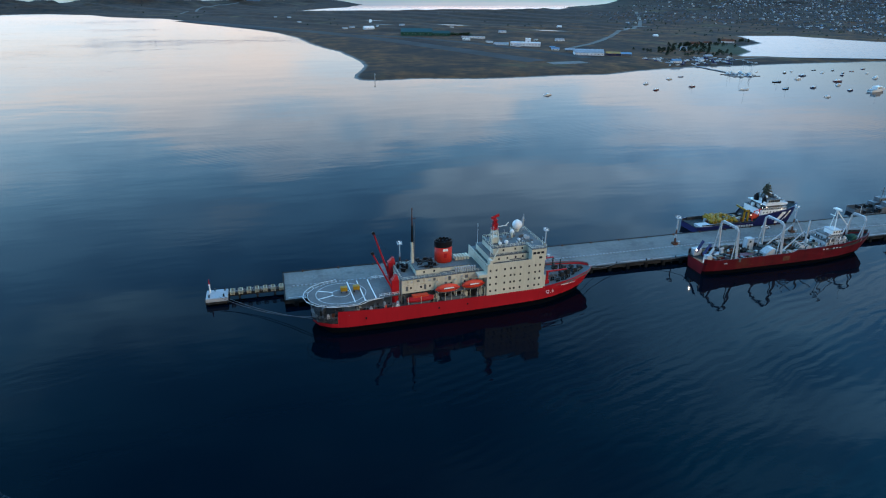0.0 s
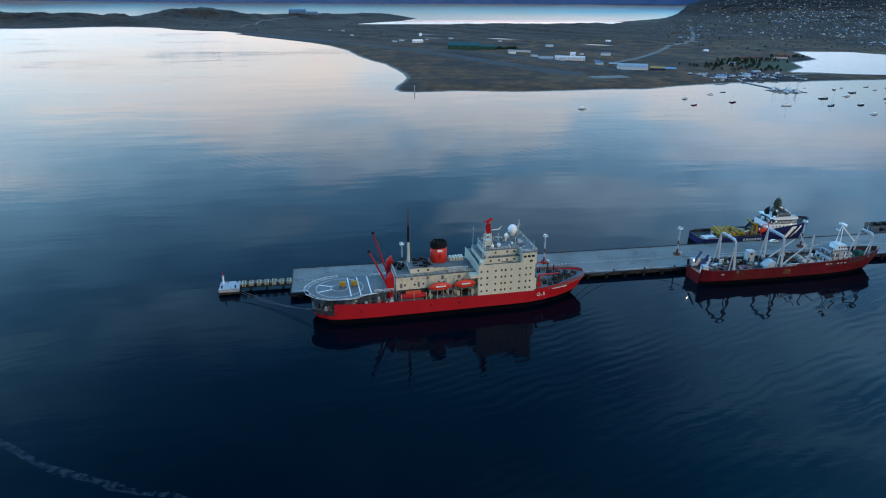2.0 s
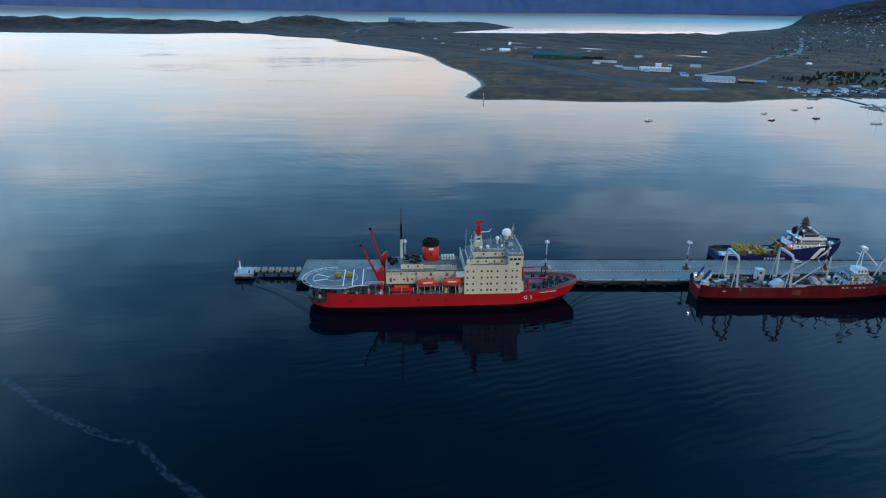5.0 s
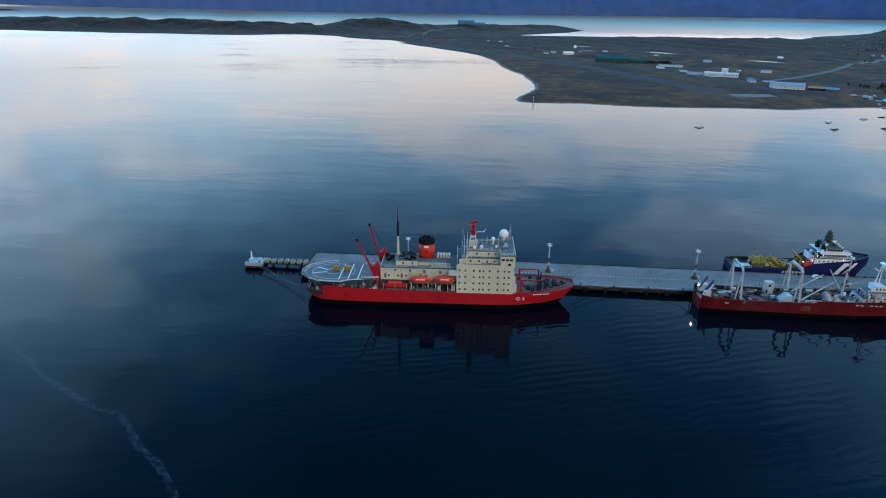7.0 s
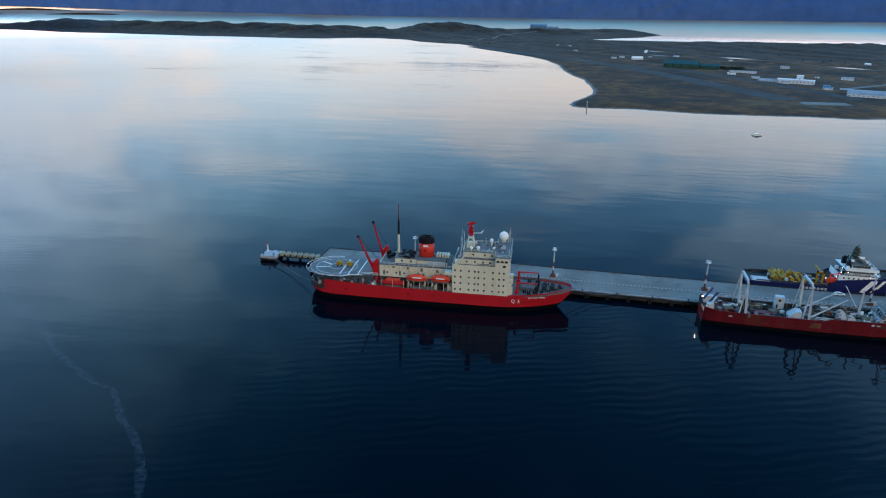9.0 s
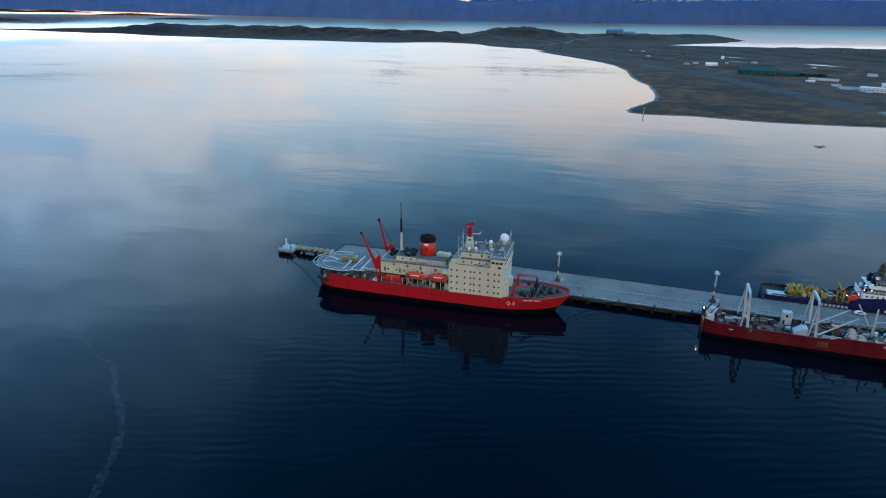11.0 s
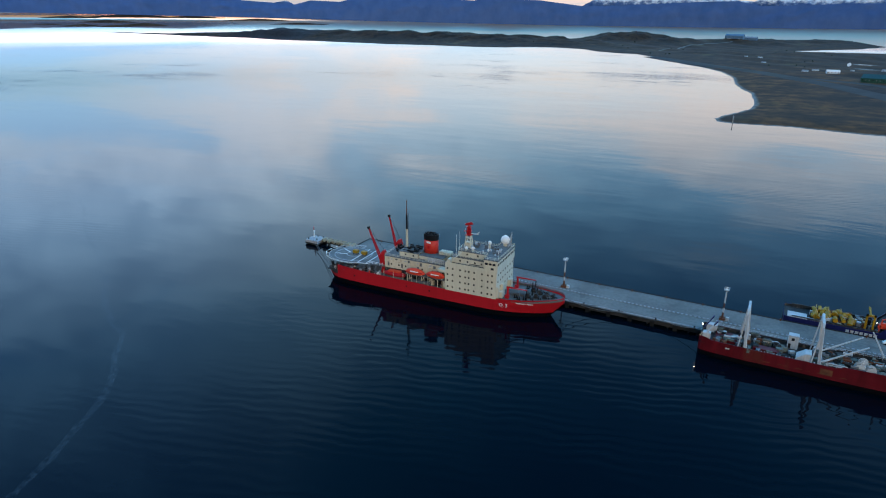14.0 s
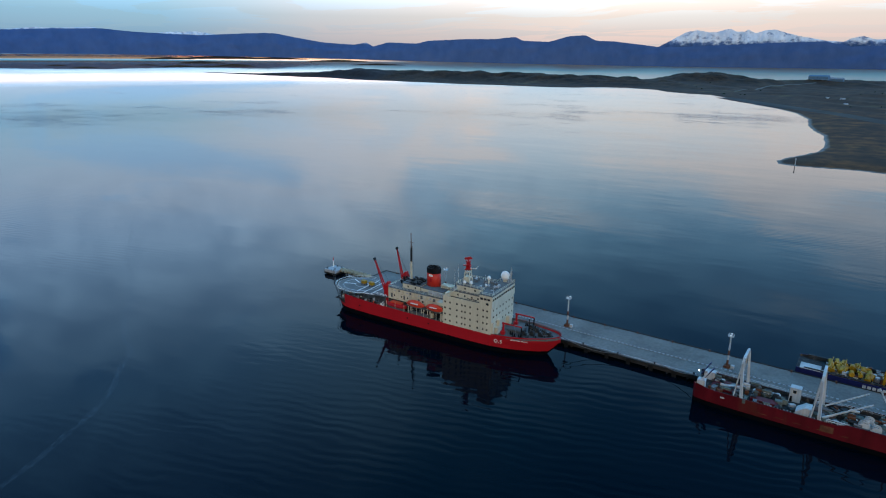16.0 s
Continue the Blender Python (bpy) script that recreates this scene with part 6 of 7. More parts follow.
# ---- blue offshore vessel on the far side ----
OC = 52.5
OLIVE = surface("olive_mast_paint", (0.075, 0.070, 0.045), 0.7, vary=0.3)
osv = thing("offshore_vessel", 0, 0, 0, "navy and white offshore supply vessel with yellow gear aft", "ship")
osv.matrix_world = Matrix.Translation((134.5, 45.6, 0)) @ Matrix.Diagonal((0.92, 0.92, 0.90, 1)) @ Matrix.Translation((-136.0, -52.5, 0))
OS = [(136.0, 7.4, 7.0, 4.4, 3.4), (138, 8.0, 7.6, 4.4, 3.4), (160, 8.2, 7.9, 4.4, 3.4), (172, 8.2, 7.9, 4.6, 3.4), (175, 8.2, 7.8, 8.2, 7.2), (186, 8.2, 7.0, 9.6, 8.6), (194, 7.4, 4.6, 10.4, 9.4), (200, 5.2, 2.2, 11.0, 10.0), (204, 2.6, 0.5, 11.4, 10.4), (205.5, 0.9, 0.2, 11.6, 10.6)]
b = Build().loft([hull_ring(x, hd, hw, zt, zd, OC, 0.8, 0.4, keel_line(x, 130, 205.5, 10.0, 5.0)) for x, hd, hw, zt, zd in OS], slots + slots[::-1])
part("hull", b, [NAVY, BOOT, DECK_DARK], osv, "navy blue hull")
b = deck_loft(OS, OC, 0.41)
part("main_deck", b, DECK_DARK, osv, "dark working deck")
b = Build()
for x, w in ((186.5, 3.0), (192.0, 2.0)):
    for k in range(8):
        z0, z1 = 1.2 + k, 2.2 + k
        s = 0.6
        y = lambda x_, z: OC - (np.interp(x_, [q[0] for q in OS], [q[2] for q in OS]) + (np.interp(x_, [q[0] for q in OS], [q[1] for q in OS]) - np.interp(x_, [q[0] for q in OS], [q[2] for q in OS])) * min(1, max(0, (z - 0.5) / 8.0))) - 0.14
        xa, xb = x + s * z0 - 2, x + s * z1 - 2
        b.add([(xa, y(xa, z0), z0), (xa + w, y(xa + w, z0), z0), (xb + w, y(xb + w, z1), z1), (xb, y(xb, z1), z1)], [(0, 1, 2, 3)])
part("bow_stripe", b, WHITE, osv, "white slanted stripes on the bow")
b = Build()
for k in range(7):
    b.box(160 + k * 1.7, 161.2 + k * 1.7, OC - 8.33, OC - 8.19, 1.6, 3.6)
part("lettering_bars", b, WHITE_WORN, osv, "pale bars of large lettering")
b = Build()
slab(b, 176.5, 193.0, OC - 7.2, OC + 7.2, 7.4, 11.0, 0, 1, 0.2)
osup = part("superstructure", b, [WHITE, DECK], osv, "stepped white superstructure with grey decks")
b = Build()
slab(b, 179.5, 191.0, OC - 6.0, OC + 6.0, 11.18, 13.6, 0, 1, 0.5)
# walls greyed for the shadow and dark windows under the bridge deck
part("accommodation_tier", b, [STEEL, WHITE], osv)
part("bridge_deck", Build().box(178.4, 192.6, OC - 7.5, OC + 7.5, 13.5, 13.76), WHITE, osv, "wide white bridge deck with wings")
part("bridge_bulwark", Build().box(178.4, 192.6, OC - 7.5, OC - 7.36, 13.76, 14.8), WHITE, osv)
part("bridge_bulwark", Build().box(192.46, 192.6, OC - 7.36, OC + 7.5, 13.76, 14.8), WHITE, osv)
b = Build()
slab(b, 181.5, 189.5, OC - 5.2, OC + 5.2, 13.78, 16.2, 0, 1, 0.9)
part("bridge", b, [WHITE, DECK], osv, "white bridge with grey roof")
for i in range(7):
    window(osup, pose(189.5, OC - 4.5 + i * 1.5, 15.2, 0, 0, 90), 1.1, 1.1)
for i in range(6):
    window(osup, pose(182.2 + i * 1.3, OC - 5.2, 15.2), 1.1, 1.1)
for i in range(6):
    window(osup, pose(180.5 + i * 1.9, OC - 6.0, 12.6))
for i in range(7):
    window(osup, pose(178 + i * 2.2, OC - 7.2, 9.5))
b = Build()
b.rail([(178, OC - 7.1), (192.6, OC - 7.1), (192.6, OC + 7.1)], 11.18, 1.0, 0.12, 1.5).rail([(180, OC - 6.2), (191, OC - 6.2), (191, OC + 6.2)], 13.78, 1.0, 0.12, 1.5)
part("deck_rail", b, WHITE, osup)
b = Build()
for s in (-1, 1):
    b.beam((183 + s * 1.2, OC - 1.6, 16.3), (184 + s * 0.4, OC, 23.2), 0.45).beam((183 + s * 1.2, OC + 1.6, 16.3), (184 + s * 0.4, OC, 23.2), 0.45)
for z, w in ((18.2, 2.2), (19.8, 2.6), (21.4, 2.0), (22.8, 1.2)):
    b.box(184 - w * 0.6, 184 + w * 0.6, OC - w, OC + w, z, z + 0.35)
    for k in range(5):
        q = OC - w + k * w / 2
        b.box(183.4, 184.4, q - 0.25, q + 0.25, z + 0.3, z + 1.1)
b.tube((184, OC, 23), (184, OC, 25.2), 0.2, n=6)
for k in range(26):
    z = 17.5 + random.random() * 5.5
    a_ = random.random() * 6.28
    b.beam((184, OC, z), (184 + 1.7 * math.cos(a_), OC + 2.2 * math.sin(a_), z + random.random() * 1.2), 0.16)
part("lattice_mast", b, OLIVE, osv, "dark olive lattice mast with aerials")
for y in (OC - 3.2, OC + 3.2):
    b = Build().box(179.6, 181.4, y - 0.9, y + 0.9, 13.78, 16.9).tube((180.5, y, 16.9), (180.3, y, 17.8), 0.5, n=8)
    part("funnel", b, BLACK, osv, "black funnel abaft the bridge")
for i in range(46):
    x, y = 177 + random.random() * 15, OC - 6.9 + random.random() * 13.8
    z = 16.38 if 181.5 < x < 189.5 and abs(y - OC) < 5.2 else 13.78 if 179.5 < x < 191 and abs(y - OC) < 6 else 11.18
    w = 0.25 + random.random() * 0.5
    part("roof_fitting", Build().box(x - w, x + w, y - w, y + w, z, z + 0.4 + random.random() * 1.3), (STEEL, WHITE_WORN, BLACK, DECK, WHITE)[i % 5], osv)
b = Build()
for x, y, r in ((181.5, OC - 3, 0.8), (187.2, OC + 2, 1.1), (188, OC - 3.4, 0.6)):
    part("radome", Build().ball((x, y, 17.2), r, 10, 6), WHITE, osv, "white radome", True)
b = Build()
for i in range(26):
    x, y = 148 + random.random() * 14, OC - 5 + random.random() * 9
    r = 0.9 + random.random() * 1.2
    b.tube((x, y - r, 4.6 + random.random() * 1.6), (x + random.random() * 2 - 1, y + r, 5.0 + random.random() * 1.6), 0.7 + 0.5 * random.random(), n=9)
for i in range(3):
    b.beam((148 + i * 4.8, OC - 5.4, 3.5), (149 + i * 4.8, OC - 5.0, 7.4), 0.35).beam((148 + i * 4.8, OC - 5.2, 7.2), (148.4 + i * 4.8, OC + 4.8, 7.4), 0.3)
part("yellow_equipment", b, YELLOW, osv, "heap of yellow subsea equipment on deck")
b = Build()
b.box(166.4, 167.2, OC - 5.6, OC - 4.8, 3.4, 11.2).box(169.2, 170.0, OC - 5.6, OC - 4.8, 3.4, 11.2).box(166.4, 170.0, OC - 5.6, OC - 4.8, 10.4, 11.2).beam((168, OC - 5, 10.8), (168, OC + 3, 11.4), 0.7)
part("a_frame", b, YELLOW, osv, "yellow launching frame")
b = Build()
b.box(171.2, 175.6, OC - 6.6, OC - 4.6, 6.2, 7.8).box(172.0, 174.6, OC - 6.4, OC - 4.8, 7.8, 8.6).beam((171.6, OC - 6.4, 3.4), (172.2, OC - 6.4, 10.6), 0.4).beam((175.2, OC - 6.4, 3.4), (175.6, OC - 6.4, 11.4), 0.4).beam((171.8, OC - 6.4, 10.4), (176.4, OC - 6.4, 11.6), 0.35)
part("rescue_boat", b, BOAT_ORANGE, osv, "orange rescue boat and davit")
for s in (-1, 1):
    part("cargo_rail", Build().box(139, 172, OC + s * 7.2 - 0.4, OC + s * 7.2 + 0.4, 3.4, 5.0), DECK_DARK, osv, "dark cargo rail along the deck")
b = Build().box(137.4, 145, OC - 7.7, OC - 2.0, 3.45, 4.7).box(145, 148.5, OC - 7.7, OC - 5.0, 3.45, 4.4)
part("white_deck_panel", b, WHITE_WORN, osv, "white painted stern deck panel")
for i in range(70):
    x, y = 146 + random.random() * 29, OC - 6 + random.random() * 12
    b = Build().box(x - 0.8, x + 0.8, y - 0.6, y + 0.6, 3.4, 4.4 + random.random() * 2)
    part("deck_gear", b, (STEEL, TAN, WHITE_WORN, BLACK, RUST)[i % 5], osv)
for k, (x, y, z) in enumerate(((176.5, OC - 7.0, 12.4), (177.2, OC - 5.0, 14.0), (174.8, OC - 6.6, 9.6), (179.5, OC - 6.8, 12.6), (189.2, OC - 7.7, 10.9), (170.5, OC - 6.2, 8.4))):
    part("deck_light", Build().ball((x, y, z), 0.18, 8, 5), LAMP_GLASS, osv, "small bright deck light")

# ---- dark vessels beyond ----
def tug(x, y, L, label):
    t = thing("patrol_vessel", x, y, 0, label, "ship", "dark vessels")
    S = [(0, 3.2, 2.9, 3.0, 2.4), (L * 0.5, 3.6, 3.3, 3.0, 2.4), (L * 0.8, 2.8, 2.0, 3.8, 3.0), (L * 0.95, 1.2, 0.5, 4.4, 3.5), (L, 0.2, 0.1, 4.7, 3.8)]
    part("hull", Build().loft([hull_ring(a, c, d, e, f, 0, 0.6, 0.2) for a, c, d, e, f in S]), [STEEL, STEEL, STEEL], t, "dark grey hull")
    b = Build()
    b.box(L * 0.3, L * 0.68, -2.4, 2.4, 2.4, 5.2).box(L * 0.38, L * 0.6, -1.9, 1.9, 5.2, 7.4)
    cab = part("deckhouse", b, STEEL, t, "grey deckhouse")
    for i in range(4):
        window(cab, pose(L * 0.4 + i * L * 0.055, -1.9, 6.5))
    b = Build().beam((L * 0.45, 0, 7.4), (L * 0.45, 0, 13.5), 0.3).beam((L * 0.45, -1.4, 11), (L * 0.45, 1.4, 11), 0.2)
    part("mast", b, STEEL, t)
    for i in range(12):
        q = random.random() * L * 0.8 + 1
        part("deck_gear", Build().box(q, q + 1, -2, 2 * random.random() - 1, 2.4, 3.2 + random.random() * 1.5), BLACK, t)


tug(238, 40.5, 42, "dark grey patrol vessel with cluttered deck at the pier")
tug(241, 48.5, 44, "dark grey patrol vessel moored outside its sister")

# ---- cars on the pier ----
def car(x, y, rz, mat, label):
    c = thing("car", x, y, PZ, label, "car", "parked cars", rz)
    prof = [(-2.1, 0.35), (2.1, 0.35), (2.1, 0.8), (1.2, 0.95), (0.6, 1.45), (-1.2, 1.45), (-1.8, 0.95), (-2.1, 0.9)]
    b = Build().loft([[(px, s, pz) for px, pz in prof + prof[:1]] for s in (-0.85, 0.85)])
    part("body", b, mat, c)
    part("windscreen", Build().box(-1.3, 0.75, -0.87, 0.87, 0.98, 1.38), GLASS, c)
    for wx in (-1.3, 1.3):
        for wy in (-0.86, 0.7):
            part("wheel", Build().tube((wx, wy, 0.33), (wx, wy + 0.16, 0.33), 0.33, n=12), TYRE, c)


car(170.5, 33.0, 4, WHITE, "white car parked on the pier")

# ---- small boats at anchor ----
def small_boat(x, y, L, rz, hull_mat, mast, label, cabin=True):
    t = thing("moored_boat", x, y, 0, label, "boat", "boats at anchor", rz)
    L *= 0.95
    k = L / 8
    S = [(-4 * k, 0.9 * k, 0.7 * k, 0.7 * k, 0.4 * k), (-2 * k, 1.15 * k, 1.0 * k, 0.7 * k, 0.4 * k), (1 * k, 1.1 * k, 0.9 * k, 0.75 * k, 0.45 * k), (3 * k, 0.7 * k, 0.35 * k, 0.95 * k, 0.6 * k), (4 * k, 0.1, 0.05, 1.1 * k, 0.8 * k)]
    part("hull", Build().loft([hull_ring(a, c, d, e, f, 0, 0.3, 0.12) for a, c, d, e, f in S]), hull_mat, t)
    part("deck", Build().box(-3.8 * k, 2.4 * k, -1.0 * k, 1.0 * k, 0.5 * k, 0.62 * k), WHITE_WORN, t)
    if cabin:
        b = Build().box(-1.6 * k, 1.3 * k, -0.85 * k, 0.85 * k, 0.7 * k, 1.6 * k)
        c = part("cabin", b, WHITE, t, "white cabin")
        part("cabin_window", Build().box(-1.2 * k, 1.0 * k, -0.88 * k, 0.88 * k, 1.0 * k, 1.22 * k), GLASS, c)
    if mast:
        b = Build().tube((0.3 * k, 0, 0.7 * k), (0.3 * k, 0, mast), 0.09, 0.06, 6).tube((0.3 * k, 0, 1.7 * k), (-3 * k, 0, 1.75 * k), 0.1, 0.08, 6)
        part("mast", b, WHITE_WORN, t)


rb = random.Random(5)
SPOTS = [(236, 453, 11, 0), (396, 510, 10, 0), (380, 462, 9, 0), (450, 541, 9, 0), (479, 558, 8, 0), (440, 477, 9, 12), (490, 445, 13, 16), (578, 491, 13, 12), (658, 567, 9, 0), (546, 439, 13, 15), (627, 508, 11, 0),
         (660, 536, 11, 0), (588, 440, 11, 0), (550, 379, 10, 0), (664, 479, 13, 0), (638, 452, 12, 0), (616, 412, 10, 0), (723, 530, 10, 0), (747, 497, 15, 0), (645, 402, 32, 15), (625, 585, 7, 0), (727, 586, 8, 0),
         (754, 578, 8, 0), (817, 584, 8, 0), (682, 581, 8, 0), (714, 556, 8, 0), (777, 539, 8, 0), (746, 551, 8, 0), (774, 563, 7, 0)]
for i, (x, y, L, mast) in enumerate(SPOTS):
    dark = rb.random() < 0.45 and i > 0
    small_boat(x, y, L, -12 + rb.random() * 34, (NAVY if rb.random() < 0.5 else BLACK) if dark else (WHITE if rb.random() < 0.7 or i == 0 else TRAWL_RED), mast,
               "small dark-hulled boat anchored in the bay" if dark else "small pale boat anchored in the bay", rb.random() < 0.85 or i == 0)
mar = thing("marina_jetty", 575, 592, 0, "floating jetty crowded with moored yachts", "jetty")
b = Build().box(-2, 2, -50, 78, 0.2, 0.8)
for i in range(4):
    b.box(-22, 22, -48 + i * 9, -46.4 + i * 9, 0.2, 0.7)
part("pontoon", b, STEEL, mar, "grey floating walkway")
for i in range(14):
    small_boat(575 + rb.uniform(-20, 22), 542 + (i % 5) * 9 + rb.uniform(-1, 1) + 4, 9 + rb.random() * 4, 90 + rb.uniform(-4, 4), WHITE if i % 3 else NAVY, 11 + rb.random() * 6, "white sailing yacht berthed at the jetty")

# beacon at the spit
bc = thing("shore_beacon", 65, 602, gz(65, 606), "slim white beacon post on the spit", "beacon")
part("post", Build().tube((0, 0, -1.5), (0, 0, 6), 0.5, 0.35, 8), WHITE_WORN, bc)
part("lantern", Build().tube((0, 0, 6), (0, 0, 8.2), 0.8, 0.5, 8), WHITE_WORN, bc)

# ---- airfield buildings ----
def building(name, x, y, L, W, H, rz, wall, roof, label, shape="gable", rise=0.25, group=""):
    L, W, H = L * 0.72, W * 0.8, H * 0.6
    t = thing(name, x, y, gz(x, y) - 0.3, label, "building", group, rz)
    part("wall", Build().box(-L / 2, L / 2, -W / 2, W / 2, 0, H), wall, t)
    b = Build()
    if shape == "gable":
        o, r = 0.4, W * rise
        b.add([(-L / 2 - o, -W / 2 - o, H), (L / 2 + o, -W / 2 - o, H), (L / 2 + o, W / 2 + o, H), (-L / 2 - o, W / 2 + o, H), (-L / 2 - o, 0, H + r), (L / 2 + o, 0, H + r)],
              [(0, 1, 5, 4), (2, 3, 4, 5), (0, 4, 3), (1, 2, 5), (0, 3, 2, 1)])
    elif shape == "arch":
        ring = lambda q: [(q, -W / 2 - 0.3 + (W + 0.6) * i / 12, H + W * rise * math.sin(math.pi * i / 12)) for i in range(13)]
        b.loft([ring(-L / 2 - 0.3), ring(L / 2 + 0.3)])
    else:
        b.box(-L / 2 - 0.3, L / 2 + 0.3, -W / 2 - 0.3, W / 2 + 0.3, H, H + 0.6)
    part("roof", b, roof, t)
    n = max(1, int(L / 5.5))
    for i in range(n):
        xx = -L / 2 + (i + 0.5) * L / n
        part("window", Build().box(xx - 0.8, xx + 0.8, -W / 2 - 0.06, -W / 2, H * 0.4, H * 0.68), STEEL if i % 3 else GLASS, t)
    part("door", Build().box(-L / 2 + 0.6, -L / 2 + 1.8, -W / 2 - 0.07, -W / 2, 0.3, min(2.3, H * 0.9)), STEEL, t)
    return t


BLD = [("hangar", 272, 1262, 98, 52, 13, -14, GREEN_CANVAS, ROOF_GREEN, "large dark green roofed aircraft hangar", "gable", 0.16),
       ("hangar", 330, 1268, 60, 30, 9, -14, GREEN_CANVAS, ROOF_GREEN, "low dark green annexe of the hangar", "gable", 0.2),
       ("long_shed", 378, 1172, 70, 14, 6, -18, WALL_LIGHT, ROOF_GREY, "long white shed with grey roof", "flat", 0.2),
       ("terminal_building", 424, 985, 80, 24, 11, -22, WALL_LIGHT, WALL_LIGHT, "white airfield terminal building", "flat", 0.2),
       ("control_tower", 432, 992, 14, 11, 22, -22, WALL_LIGHT, WHITE, "white control tower on the terminal", "flat", 0.2),
       ("terminal_wing", 384, 1012, 40, 14, 5, -22, WALL_LIGHT, ROOF_GREY, "low white wing of the terminal", "gable", 0.2),
       ("arched_hangar", 474, 820, 68, 40, 7, -20, WALL_LIGHT, ROOF_GREY, "arched pale grey hangar beside the apron", "arch", 0.16),
       ("workshop", 512, 803, 34, 20, 6, -20, NAVY, YELLOW, "blue workshop with a yellow roof", "gable", 0.16),
       ("workshop", 530, 792, 24, 18, 6, -20, STEEL, ROOF_BLUE, "blue roofed workshop near the shore", "gable", 0.16),
       ("shed", 468, 880, 24, 14, 5, -22, STEEL, ROOF_GREY, "grey shed beside the apron", "gable", 0.2),
       ("shed", 448, 900, 20, 12, 5, -22, WALL_LIGHT, ROOF_BLUE, "white shed with blue roof", "gable", 0.2),
       ("apron_shed", 404, 975, 16, 9, 5, -22, WALL_LIGHT, ROOF_GREY, "low shed at the terminal", "gable", 0.2),
       ("apron_shed", 376, 1060, 20, 9, 5, -20, WALL_LIGHT, ROOF_GREY, "low pale shed beside the apron", "gable", 0.2),
       ("apron_shed", 346, 1120, 22, 8, 5, -18, WALL_LIGHT, WHITE, "low white shed beside the apron", "flat", 0.2),
       ("apron_shed", 456, 930, 14, 9, 5, -22, BLACK, ROOF_BLUE, "dark shed beside the apron", "gable", 0.2),
       ("apron_shed", 478, 858, 16, 9, 5, -22, STEEL, ROOF_BLUE, "grey blue shed beside the apron", "gable", 0.2),
       ("white_house", 193, 1453, 36, 16, 7, 10, WALL_LIGHT, WHITE, "white house on the moor", "gable", 0.3),
       ("white_house", 492, 1300, 24, 12, 5, -10, WALL_LIGHT, ROOF_GREY, "long white house on the moor", "gable", 0.3),
       ("white_house", 723, 1478, 16, 10, 4, 0, WALL_LIGHT, WHITE, "small white hut on the moor", "gable", 0.3),
       ("white_house", 540, 1080, 26, 12, 5, -10, WALL_LIGHT, ROOF_GREY, "white house beside the road", "gable", 0.3),
       ("white_house", 828, 1171, 14, 10, 4, 0, WALL_LIGHT, WHITE, "small white hut on the moor", "gable", 0.3),
       ("clubhouse", 770, 940, 24, 14, 6, -30, WALL_LIGHT, RUST, "brown roofed villa among trees", "gable", 0.4),
       ("clubhouse", 815, 960, 22, 12, 5, -30, WALL_LIGHT, RUST, "brown roofed villa by the lagoon", "gable", 0.4),
       ("clubhouse", 895, 1000, 34, 12, 5, -25, WALL_LIGHT, RUST, "row of brown roofed houses by the lagoon", "gable", 0.4),
       ("clubhouse", 694, 864, 18, 11, 5, -20, WALL_LIGHT, ROOF_GREY, "grey roofed house among trees", "gable", 0.4),
       ("boathouse", 560, 690, 20, 12, 5, -10, WALL_LIGHT, ROOF_BLUE, "pale boathouse at the shore", "gable", 0.3),
       ("boathouse", 614, 705, 16, 10, 4, 10, WALL_LIGHT, ROOF_GREY, "small pale boathouse above the shore", "gable", 0.3),
       ("boathouse", 655, 740, 18, 11, 5, -5, STEEL, ROOF_GREY, "grey boathouse above the shore", "gable", 0.3),
       ("blue_complex", -150, 3055, 110, 30, 22, -12, ROOF_BLUE, ROOF_BLUE, "blue terminal complex on the ridge", "gable", 0.25),
       ("blue_complex", -88, 3080, 84, 26, 18, -12, ROOF_BLUE, ROOF_GREY, "blue terminal wing on the ridge", "gable", 0.25),
       ("hilltop_hut", -547, 2850, 14, 10, 6, 0, STEEL, ROOF_GREY, "small hut on the hilltop", "flat", 0.2),
       ("hilltop_hut", -640, 2862, 8, 8, 10, 0, WALL_LIGHT, ROOF_GREY, "small tower on the hilltop", "flat", 0.2)]
for q in BLD:
    building(*q[:11], rise=q[11])
for x, y, w in ((238, 1588, 5), (139, 1500, 9), (160, 1520, 9), (300, 1560, 9), (40, 1743, 7), (420, 1490, 6), (497, 1106, 5), (20, 1930, 8), (-20, 1960, 6)):
    building("hut", x, y, w * 2, w, 3.5, rb.uniform(-20, 20), WALL_LIGHT, ROOF_GREY, "small pale hut on the moor", "gable", 0.3, "huts on the moor")
dish = thing("satellite_dish", 236, 1680, gz(236, 1680), "large white satellite dish on the moor", "dish")
dish.scale = (0.7, 0.7, 0.7)
part("stand", Build().tube((0, 0, 0), (0, 0, 9), 1.2, 0.8, 8), STEEL, dish)
part("bowl", Build().tube((0, 0, 10), (-3.5, -6, 14), 1.0, 7.0, 18), WHITE, dish)

